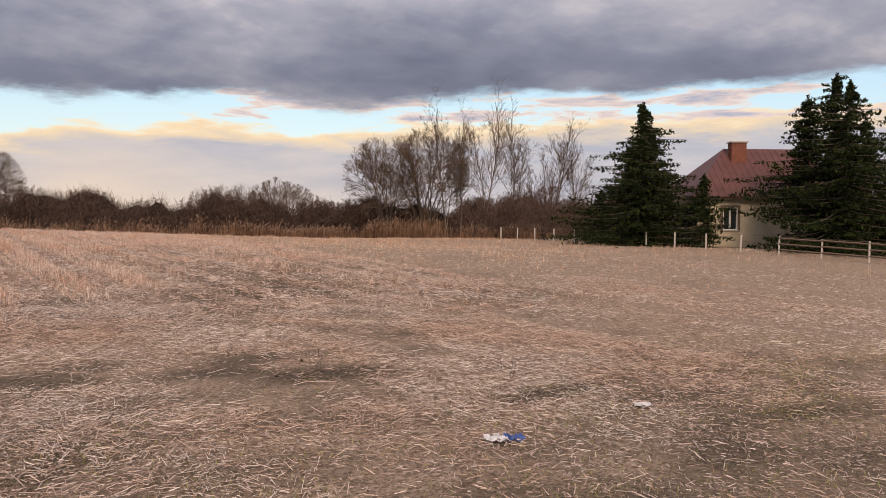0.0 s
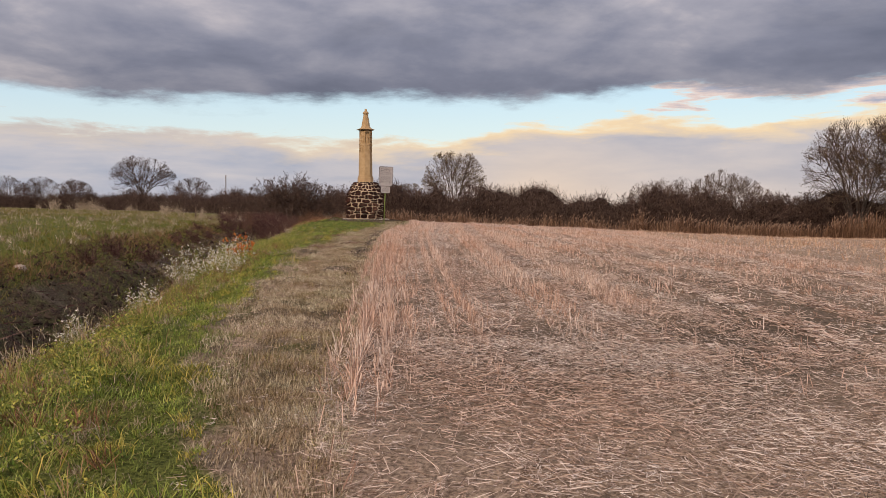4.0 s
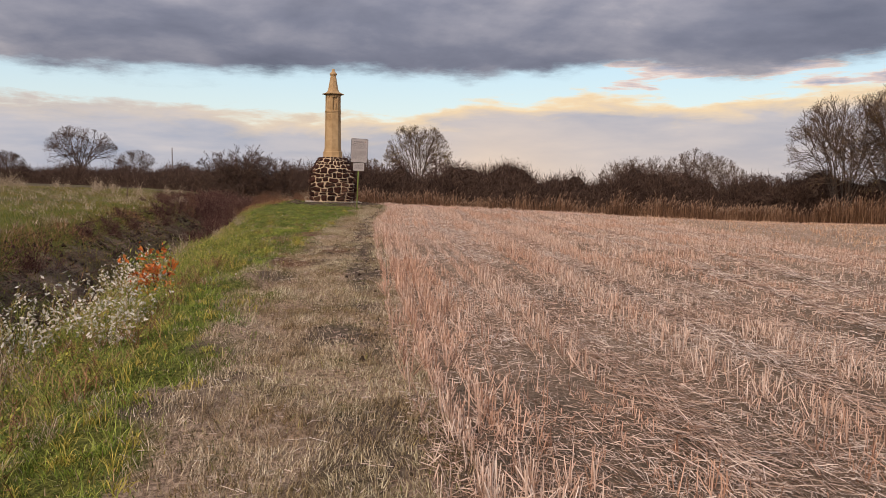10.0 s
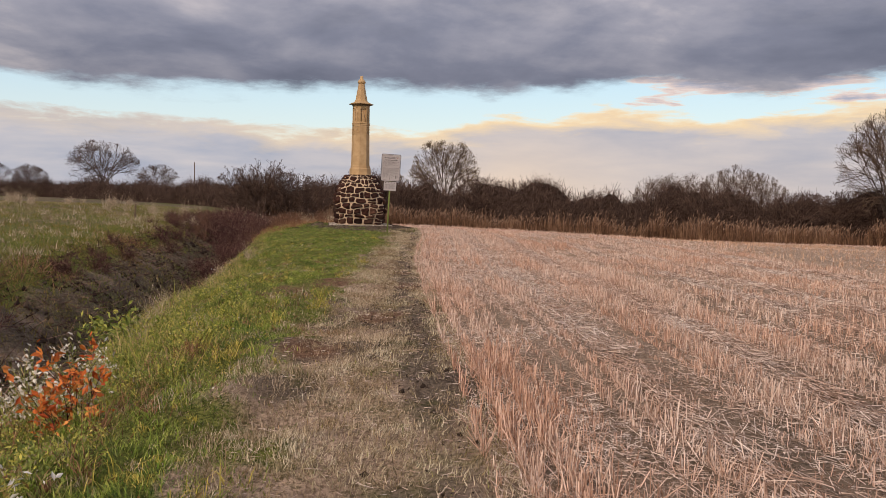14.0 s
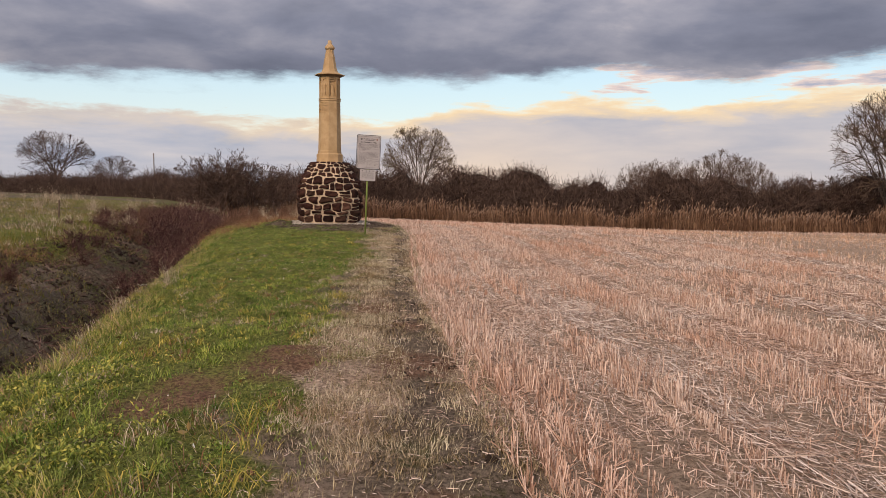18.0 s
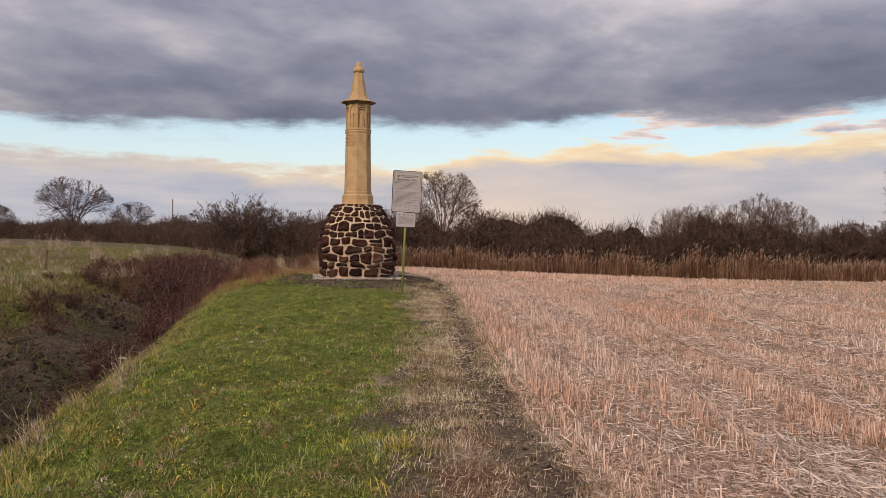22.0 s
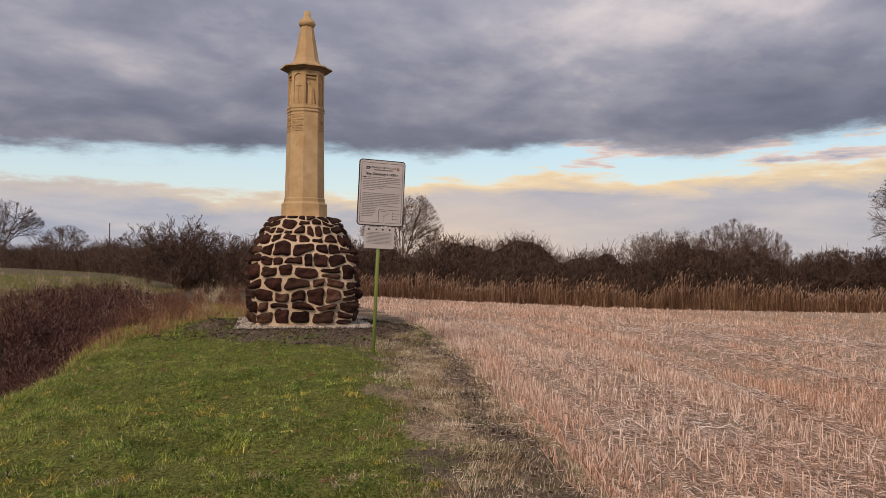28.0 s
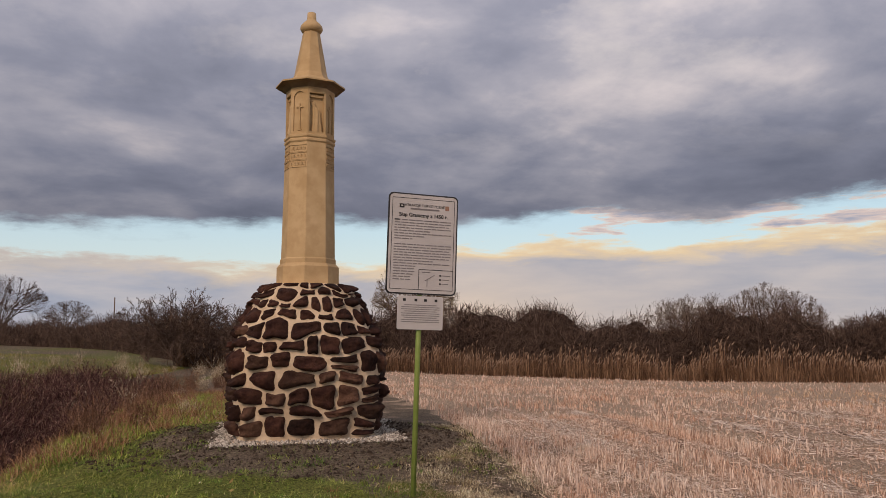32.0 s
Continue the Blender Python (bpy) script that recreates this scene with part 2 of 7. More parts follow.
m_stubble = island_mat("stubble_straw", [(0.0, (0.22, 0.14, 0.105)), (0.25, (0.48, 0.345, 0.27)), (0.6, (0.74, 0.575, 0.475)), (1.0, (0.93, 0.83, 0.75))], 0.7, 0.2, (0.35, (0.90, 0.76, 0.68), "MULTIPLY"))
m_far_stubble = island_mat("far_stubble_straw", [(0.0, (0.25, 0.15, 0.095)), (0.4, (0.56, 0.395, 0.265)), (1.0, (0.86, 0.69, 0.53))], 0.7, 0.2, (0.12, (0.92, 0.80, 0.74), "MULTIPLY"))
m_litter = island_mat("lying_straw", [(0.0, (0.17, 0.12, 0.095)), (0.35, (0.50, 0.39, 0.32)), (1.0, (0.93, 0.85, 0.78))], 0.7, 0.2, (0.5, (0.9, 0.80, 0.74), "MULTIPLY"))
m_grass = island_mat("green_grass", [(0.0, (0.041, 0.084, 0.011)), (0.4, (0.129, 0.227, 0.027)), (0.75, (0.247, 0.343, 0.056)), (0.93, (0.432, 0.443, 0.141)), (1.0, (0.577, 0.524, 0.272))], 0.6, 0.3, (1.4, (0.33, 0.28, 0.09), "MIX", 0.34), (4.2, (0.50, 0.56, 0.5), "MULTIPLY"))
m_weed = island_mat("rank_weeds", [(0.0, (0.091, 0.124, 0.026)), (0.35, (0.234, 0.286, 0.058)), (0.6, (0.442, 0.442, 0.117)), (0.8, (0.546, 0.429, 0.208)), (1.0, (0.442, 0.260, 0.156))], 0.7, 0.2)
m_dry = island_mat("dry_grass", [(0.0, (0.13, 0.12, 0.055)), (0.2, (0.30, 0.225, 0.145)), (0.6, (0.56, 0.465, 0.35)), (1.0, (0.80, 0.71, 0.58))], 0.8, 0.15, (2.6, (0.52, 0.49, 0.42), "MULTIPLY"))
m_ditchgrass = island_mat("ditch_grass", [(0.0, (0.045, 0.038, 0.02)), (0.4, (0.10, 0.085, 0.045)), (0.75, (0.18, 0.125, 0.085)), (1.0, (0.36, 0.27, 0.19))], 0.8, 0.15)
m_pasture = island_mat("pasture_grass", [(0.0, (0.068, 0.095, 0.014)), (0.5, (0.170, 0.208, 0.034)), (0.8, (0.273, 0.273, 0.068)), (1.0, (0.375, 0.314, 0.149))], 0.7, 0.2, (0.13, (1.0, 0.76, 0.72), "MULTIPLY"))
m_reed = island_mat("reed_stems", [(0.0, (0.080, 0.045, 0.028)), (0.5, (0.185, 0.108, 0.066)), (1.0, (0.36, 0.235, 0.148))], 0.8, 0.15, (0.22, (0.62, 0.58, 0.56), "MULTIPLY"))
m_plume = island_mat("reed_plumes", [(0.0, (0.17, 0.11, 0.075)), (1.0, (0.34, 0.245, 0.18))], 0.9, 0.1)
m_twig = island_mat("bare_twigs", [(0.0, (0.055, 0.036, 0.029)), (0.6, (0.106, 0.072, 0.059)), (1.0, (0.172, 0.124, 0.101))], 0.85, 0.1)
m_bramble = island_mat("bramble_twigs", [(0.0, (0.036, 0.017, 0.017)), (0.6, (0.090, 0.044, 0.041)), (1.0, (0.29, 0.185, 0.15))], 0.85, 0.1)
m_bark = noise_mat("grey_bark", (0.055, 0.042, 0.035), (0.14, 0.115, 0.095), 6, 0.9, 0.15, 30, 0.6)
m_sandstone = noise_mat("sandstone", (0.43, 0.30, 0.155), (0.57, 0.42, 0.245), 1.7, 0.85, 0.2, 60, 0.25, 0.01, (5, (0.34, 0.22, 0.10), 0.35))
m_sandstone_dark = noise_mat("dark_sandstone", (0.16, 0.11, 0.075), (0.26, 0.19, 0.12), 4, 0.9, 0.15, 50, 0.3)
m_mortar = noise_mat("pale_mortar", (0.50, 0.385, 0.265), (0.70, 0.575, 0.43), 6, 0.9, 0.15, 40, 0.6, 0.02)
m_ore = noise_mat("bog_ore_stone", (0.016, 0.006, 0.005), (0.048, 0.019, 0.015), 5, 0.85, 0.2, 22, 1.0, 0.05, (9, (0.085, 0.043, 0.027), 0.35), vary=0.5)
m_brown = noise_mat("brown_field_stone", (0.030, 0.013, 0.010), (0.092, 0.046, 0.032), 5, 0.85, 0.2, 22, 1.0, 0.05, (8, (0.15, 0.09, 0.062), 0.4), vary=0.45)
m_gravel = island_mat("pale_gravel", [(0.0, (0.16, 0.14, 0.12)), (0.5, (0.42, 0.38, 0.33)), (1.0, (0.72, 0.68, 0.62))], 0.8, 0.2)

# ---------- ground shape ----------
Y_K = [-2000, -30, 0, 7, 12, 16, 20, 24, 28, 33, 40, 46, 52, 60, 75, 100, 130, 3000]
Z_K = [-0.6, -0.6, -0.52, -0.47, -0.36, -0.26, -0.15, -0.03, 0.04, 0.04, 0.02, 0.04, 0.03, -0.2, -0.75, -1.75, -2.0, -2.0]
EDGE_Y, EDGE_X = [0, 11, 14.6, 20, 27, 33, 37, 45, 52, 60, 110], [0.4, 0.35, 0.5, 0.7, 1.1, 1.5, 1.95, 3.0, 3.4, 3.4, 3.4]
GREEN_Y = [0, 8.6, 9.7, 11.2, 13, 15.4, 17.6, 20.2, 22, 24, 26.2, 28.6, 30, 33.4, 36, 38.4, 42, 44.6, 52, 70]
GREEN_X = [0.1, 0.0, -0.2, -0.4, -0.6, -0.95, -0.95, -0.6, -0.75, -0.65, -0.3, 0.1, 0.3, 0.5, 0.9, 1.35, 1.55, 1.85, 1.6, 1.0]
MON_X, MON_Y, MON_Z = 0.72, 49.4, 0.24


def edge_x(y):
    return np.interp(y, EDGE_Y, EDGE_X)


def green_x(y):
    return np.interp(y, GREEN_Y, GREEN_X)


def bend(y):
    """The ditch swings away to the left past the monument."""
    return np.interp(y, [0, 30, 36, 48, 60, 90], [0, 0, -0.1, -0.5, -1.1, -2.6]) + 0.13 * np.sin(y * 0.83) + 0.08 * np.sin(y * 2.1 + 1)


def wob(x, y, k=1.0):
    return np.sin(x * 1.3 * k + 1.7 * np.sin(y * 0.9 * k)) * 0.5 + np.sin(y * 1.9 * k + 2.1 * np.sin(x * 0.7 * k + 1)) * 0.5


def vnoise(x, y, size, seed=0):
    """Smooth random hills of about that size, 0 to 1."""
    x, y = np.asarray(x, float) / size + 37.7 * seed, np.asarray(y, float) / size - 11.3 * seed
    xi, yi = np.floor(x), np.floor(y)
    u, w = x - xi, y - yi
    u, w = u * u * (3 - 2 * u), w * w * (3 - 2 * w)
    h = lambda a, c: (np.sin(a * 127.1 + c * 311.7 + seed * 74.7) * 43758.5453) % 1.0
    return (h(xi, yi) * (1 - u) + h(xi + 1, yi) * u) * (1 - w) + (h(xi, yi + 1) * (1 - u) + h(xi + 1, yi + 1) * u) * w


def hills(x, y, size, seed=0):
    """Three sizes of hills together."""
    return 0.55 * vnoise(x, y, size, seed) + 0.3 * vnoise(x, y, size * 0.47, seed + 1) + 0.15 * vnoise(x, y, size * 0.21, seed + 2)


D_X = [-3000, -120, -40, -14, -7.8, -6.6, -5.6, -4.7, -4.2, -3.8, -2.5, -1.7, -0.8, 0.0, 3000]
D_Z = [0.9, 0.95, 0.75, 0.25, 0.03, -0.22, -0.75, -1.45, -1.65, -1.6, -0.36, -0.10, -0.01, 0.0, 0.0]


def height(x, y):
    x, y = np.asarray(x, float), np.asarray(y, float)
    z = np.interp(y, Y_K, Z_K)
    left = np.interp(x - bend(y), D_X, D_Z)
    fade = np.interp(y, [-3000, 40, 52, 66, 90, 4000], [1, 1, 0.75, 0.4, 0, 0])
    low = np.minimum(left, 0)
    hi = np.maximum(left, 0) + np.where(x < -7, -np.minimum(z, 0) * np.interp(-x, [7, 20], [0, 1]), 0)
    z = z + low * fade + hi * np.interp(y, [55, 75, 130, 4000], [1, 0.9, 0.55, 0.55])
    z = z - np.interp(x, [1, 8, 20, 30, 60, 3000], [0, 0.18, 0.6, 0.95, 1.28, 1.28])
    z = np.where(x > -7, np.maximum(z, -3.3), z)
    d = np.hypot(x - MON_X, y - MON_Y)
    z = z + 0.20 * np.exp(-(np.maximum(d - 1.2, 0) / 1.3) ** 2) * (d < 7)
    near = np.interp(np.hypot(x, y - 25), [30, 80], [1, 0.3])
    tuss = 0.016 * wob(x * 1.1, y * 1.2, 5.0) * (x < np.interp(y, GREEN_Y, GREEN_X)) * (np.abs(x) < 9)
    tuss = tuss + 0.03 * wob(x * 1.3 + 2, y * 0.9, 2.3) * np.interp(x - bend(y), [-3.2, -2.6, -0.6, 0.2], [0, 1, 1, 0]) * (y < 50)
    raw = np.interp(x - bend(y), [-6.9, -6.2, -3.4, -2.9], [0, 1, 1, 0]) * (y < 75)
    raw = raw * (0.05 * wob(x * 1.2, y * 0.8, 2.1) + 0.42 * (hills(x, y, 1.1, 3) - 0.5) + 0.12 * (hills(x, y, 0.35, 6) - 0.5))
    turf = np.interp(x - bend(y), [-3.3, -2.7, 0.0, 3.4], [0, 1, 1, 0.3]) * (x < np.interp(y, EDGE_Y, EDGE_X)) * (y < 50)
    raw = raw + turf * (0.17 * (hills(x, y, 0.7, 8) - 0.5) + 0.05 * (vnoise(x, y, 0.2, 9) - 0.5))
    z = z + 0.022 * wob(x, y, 1.0) * near + (0.01 * wob(x, y, 3.3) + tuss + raw) * near
    apron = np.maximum(np.abs(x - MON_X), np.abs(y - MON_Y))
    return np.where(apron < 1.55, np.minimum(z, MON_Z - 0.05), z)


RUSTY = [(-0.93, 27.9, 0.55), (-0.1, 28.7, 0.6), (0.85, 28.6, 0.55), (0.35, 25.6, 0.5), (-0.3, 24.0, 0.4), (0.75, 31.5, 0.4), (1.0, 30.0, 0.35)]
DARK = [(3.0, 8.5, 0.8, 0.42), (3.6, 7.7, 0.75, 0.35), (1.4, 8.5, 0.5, 0.3), (5.0, 6.2, 0.8, 0.18), (2.0, 8.95, 0.35, 0.22), (6.2, 4.6, 0.4, 0.18), (2.1, 4.7, 0.25, 0.16), (1.0, 5.0, 0.2, 0.16), (0.3, 25.3, 0.3, 0.35), (0.75, 24.6, 0.25, 0.2), (0.2, 19.3, 0.25, 0.4), (0.9, 22.5, 0.2, 0.5)]


def rusty(x, y):
    """Patches of dead brown moss on the bank."""
    f_ = np.zeros_like(x)
    for cx, cy, r in RUSTY:
        d_ = np.hypot((x - cx), (y - cy) * 0.8) / r + 0.25 * wob(x * 3, y * 3, 1.0)
        f_ = np.maximum(f_, np.clip(1.5 - d_, 0, 1))
    return f_


def dark_soil(x, y):
    """Wheel-churned bare soil on the headland and the path, and the furrow at the stubble's edge."""
    f_ = np.zeros_like(x)
    for cx, cy, rx, ry in DARK:
        d_ = np.hypot((x - cx) / rx, (y - cy) / ry) + 0.3 * wob(x * 2, y * 2.5, 1.0)
        f_ = np.maximum(f_, np.clip(1.5 - d_, 0, 1))
    fur = np.exp(-(((x - np.interp(y, EDGE_Y, EDGE_X) + 0.22 + 0.14 * wob(x, y * 1.3, 1.0)) / 0.2) ** 2)) * np.interp(y, [17, 24, 46, 50], [0, 0.95, 0.95, 0])
    return np.maximum(f_, fur)


def raw_mesh(name, verts, faces, smooth=False):
    """A mesh from arrays, all faces with the same number of corners."""
    me = bpy.data.meshes.new(name)
    verts, faces = np.asarray(verts, np.float32), np.asarray(faces, np.int32)
    n, k = faces.shape
    me.vertices.add(len(verts))
    me.vertices.foreach_set("co", verts.ravel())
    me.loops.add(n * k)
    me.loops.foreach_set("vertex_index", faces.ravel())
    me.polygons.add(n)
    me.polygons.foreach_set("loop_start", np.arange(0, n * k, k, dtype=np.int32))
    me.polygons.foreach_set("use_smooth", np.full(n, smooth))
    me.update(calc_edges=True)
    return me


def stuff(name, verts, faces, mat, label, category, parent=None, smooth=False, kind="stuff"):
    me = raw_mesh(name, verts, faces, smooth)
    me.materials.append(mat)
    ob = new(name, me)
    if parent:
        ob.parent = parent
        return ob
    return tagged(ob, label, category, kind=kind)


def spaced(a, b, step):
    return list(np.arange(a, b, step))


def axis(lo, near_lo, near_hi, hi, step, grow):
    mid = spaced(near_lo, near_hi + 1e-6, step)
    out, s, p = [], step, near_hi
    while p < hi:
        s *= grow
        p += s
        out.append(p)
    back, s, p = [], step, near_lo
    while p > lo:
        s *= grow
        p -= s
        back.append(p)
    return np.array(back[::-1] + mid + out)


gx = axis(-2500, -8, 7, 2500, 0.1, 1.15)
gy = axis(-400, 0, 58, 3500, 0.14, 1.14)
GX, GY = np.meshgrid(gx, gy)
GZ = height(GX, GY)
nx, ny = len(gx), len(gy)
ii = (np.arange(ny - 1)[:, None] * nx + np.arange(nx - 1)[None]).ravel()
ground_me = raw_mesh("ground", np.stack([GX, GY, GZ], -1).reshape(-1, 3), np.stack([ii, ii + 1, ii + nx + 1, ii + nx], 1), True)
jag = 0.18 * wob(GX * 2, GY, 2.0)
sm = lambda v, a, c: np.clip((v - a) / (c - a), 0, 1)
xl = GX - bend(GY)
in_field = sm(GX - edge_x(GY) + jag, -0.15, 0.15)
grass_z = (1 - sm(GX - green_x(GY) + jag * 1.9 + 0.12 * wob(GX * 1.5, GY * 1.2, 3.1), -0.55, 0.45)) * sm(xl, -2.9, -2.2) + (1 - sm(xl, -6.2, -4.9)) * (np.interp(xl, [-30, -14, -7], [0.54, 0.58, 0.66]) * np.interp(GY, [22, 45, 70], [1.06, 0.95, 0.85]) + 0.10 * wob(GX * 0.5, GY * 0.4, 1.0) + 0.08 * wob(GX, GY, 0.13))
grass_z = grass_z + in_field * (0.33 + 0.10 * wob(GX * 1.3, GY * 1.7, 1.2)) * np.interp(GY, [3, 6.5, 8.2], [1, 0.95, 0]) * (GX < 12)
on_way = (1 - in_field) * sm(xl, -2.4, -1.6) * (GY < 50)
grass_z = np.maximum(grass_z, on_way * (0.385 + 0.08 * wob(GX * 1.4, GY * 1.1, 2.6)))
grass_z = np.where((GY > 62) & (GX > -4), grass_z * 0.6, grass_z)
ditch_z = sm(xl - np.interp(GY, [24, 30, 42, 48], [0, 0.9, 0.9, 0]) + 0.55 * wob(GX, GY, 0.9) + 0.2 * wob(GX, GY, 3.0), -6.5, -5.4) * (1 - sm(xl, -2.9, -2.3)) * (GY < 95)
headland = (1 - sm(GY, 9.5, 12.5)) * in_field
straw_z = in_field * (np.maximum(np.interp(GY, [10, 30, 45], [0.42, 0.57, 0.64]), np.interp(GX, [7, 14], [0.36, 0.62])) + 0.17 * headland + 0.06 * wob(GX, GY, 0.7) + 0.07 * wob(GX * 1.2, GY * 1.7, 2.1) * headland) * np.interp(GY, [3.5, 6, 8.5], [0.86, 0.88, 1]) + (1 - in_field) * (np.interp(GY, [10, 20, 28, 33, 45], [0.50, 0.52, 0.50, 0.40, 0.40]) + 0.95 * (hills(GX, GY, 0.7, 21) - 0.5))
dm = np.hypot(GX - MON_X - 0.45, (GY - MON_Y + 0.5))
bare = sm(dm + 0.9 * (hills(GX, GY, 0.8, 58) - 0.5), 3.1, 2.2)
straw_z = np.where(xl < -5, straw_z * 0.8, straw_z)
straw_z = np.where((GY > 48) & (GX < MON_X), straw_z * np.interp(GY, [48, 51], [1, 0.6]), straw_z)
straw_z *= (1 - bare) * (1 - np.interp(GY, [10, 16], [0.3, 0.55]) * dark_soil(GX, GY))
grass_z *= 1 - 0.85 * sm(dm + 0.9 * (hills(GX, GY, 0.8, 58) - 0.5), 3.0, 2.2)
grass_z = np.where(xl > -3.5, grass_z * np.interp(GY + 0.5 * wob(GX, GY, 1.5), [51.5, 56], [1, 0.55]), grass_z)
zone = np.stack([np.clip(grass_z, 0, 1), np.clip(ditch_z, 0, 1), np.clip(straw_z, 0, 1), 0.58 * rusty(GX, GY)], -1).reshape(-1, 4)
ca = ground_me.attributes.new("zone", "FLOAT_COLOR", "POINT")
ca.data.foreach_set("color", zone.astype(np.float32).ravel())
ground_me.materials.append(m_ground)
tagged(new("ground", ground_me), "rough farmland with a stubble field, path and ditch", "ground", kind="structure")

# ---------- blades, stalks, straws ----------
rng = np.random.default_rng(7)


def blades(x, y, length, width, lean, z=None, bendy=0.5):
    """Bent grass blades: a quad and a tip."""
    n = len(x)
    z = height(x, y) - 0.01 if z is None else z
    a = rng.uniform(0, 2 * np.pi, n)
    d = rng.uniform(0, 2 * np.pi, n)
    side = np.stack([np.cos(a), np.sin(a), np.zeros(n)], -1) * (width / 2)[:, None]
    tilt = lean * rng.uniform(0.2, 1.0, n)
    dirn = np.stack([np.cos(d) * np.sin(tilt), np.sin(d) * np.sin(tilt), np.cos(tilt)], -1)
    tilt2 = np.minimum(tilt + bendy * rng.uniform(0.2, 1.3, n), 1.9)
    dirn2 = np.stack([np.cos(d) * np.sin(tilt2), np.sin(d) * np.sin(tilt2), np.cos(tilt2)], -1)
    p0 = np.stack([x, y, z], -1)
    p1 = p0 + dirn * (length * 0.55)[:, None]
    p2 = p1 + dirn2 * (length * 0.45)[:, None]
    V = np.stack([p0 - side, p0 + side, p1 + side * 0.8, p1 - side * 0.8, p2], 1)
    base = np.arange(n)[:, None] * 5
    F = np.concatenate([base + np.array([0, 1, 2]), base + np.array([0, 2, 3]), base + np.array([3, 2, 4])], 0)
    return V.reshape(-1, 3), F


def spikes(x, y, length, width, lean, z=None, head=None):
    """Plain pointed blades, one triangle each."""
    n = len(x)
    z = height(x, y) - 0.01 if z is None else z
    a, d = rng.uniform(0, 2 * np.pi, n), rng.uniform(0, 2 * np.pi, n)
    d = d if head is None else head
    side = np.stack([np.cos(a), np.sin(a), np.zeros(n)], -1) * (width / 2)[:, None]
    tl = lean * rng.uniform(0.1, 1.0, n)
    p0 = np.stack([x, y, z], -1)
    p2 = p0 + np.stack([np.cos(d) * np.sin(tl), np.sin(d) * np.sin(tl), np.cos(tl)], -1) * length[:, None]
    return np.stack([p0 - side, p0 + side, p2], 1).reshape(-1, 3), np.arange(3 * n).reshape(-1, 3)


def stalks(x, y, length, radius, lean, z=None, along=None, sides=3):
    """Straight hollow-looking stalks, three-sided; along gives a heading for lying ones."""
    n = len(x)
    z = height(x, y) - 0.01 if z is None else z
    d = rng.uniform(0, 2 * np.pi, n) if along is None else along
    t_ = lean
    dirn = np.stack([np.cos(d) * np.sin(t_), np.sin(d) * np.sin(t_), np.cos(t_)], -1)
    u = np.stack([-np.sin(d), np.cos(d), np.zeros(n)], -1)
    w = np.cross(dirn, u)
    p0 = np.stack([x, y, z], -1)
    p1 = p0 + dirn * length[:, None]
    if sides == 2:
        q = rng.uniform(0, np.pi, n)
        sd = (u * np.cos(q)[:, None] + w * np.sin(q)[:, None]) * radius[:, None] * 1.3
        V = np.stack([p0 - sd, p0 + sd, p1 + sd * 0.8, p1 - sd * 0.8], 1)
        return V.reshape(-1, 3), np.arange(4 * n).reshape(-1, 4)
    rings = []
    for p, k in ((p0, 1.0), (p1, 0.8)):
        for s in range(sides):
            an = 2 * np.pi * s / sides
            rings.append(p + (u * np.cos(an) + w * np.sin(an)) * (radius * k)[:, None])
    V = np.stack(rings, 1)
    base = np.arange(n)[:, None] * (2 * sides)
    F = np.concatenate([base + np.array([s, (s + 1) % sides, sides + (s + 1) % sides, sides + s]) for s in range(sides)], 0)
    return V.reshape(-1, 3), F


def pts(n, x0, x1, y0, y1):
    return rng.uniform(x0, x1, n), rng.uniform(y0, y1, n)


def join(parts):
    vs, fs, o = [], [], 0
    for V, F in parts:
        vs.append(V)
        fs.append(F + o)
        o += len(V)
    return np.concatenate(vs), np.concatenate(fs)


def row_points(n, u0, u1, y0, y1, pitch, jitter, per=7):
    """Tillered clumps in drilled rows that follow the field's edge; tracks of the combine are left thin."""
    c = n // per
    u = np.repeat(np.round(rng.uniform(u0, u1, c) / pitch) * pitch + rng.normal(0, jitter, c), per) + rng.normal(0, 0.012, c * per)
    y = np.repeat(rng.uniform(y0, y1, c), per) + rng.normal(0, 0.014, c * per)
    n = c * per
    track = (np.abs((u % 3.6) - 1.7) < 0.16) | (np.abs((u % 3.6) - 3.1) < 0.16)
    keep = ~(track & (rng.random(n) < 0.8)) & (u > 0)
    u, y = u[keep], y[keep]
    return edge_x(y) + u, y


def thin(x, y, k=0.5):
    """Patchy density."""
    f = 0.5 + 0.5 * wob(x * 1.1, y * 0.5, 1.0)
    return rng.random(len(x)) < (1 - k) + k * f


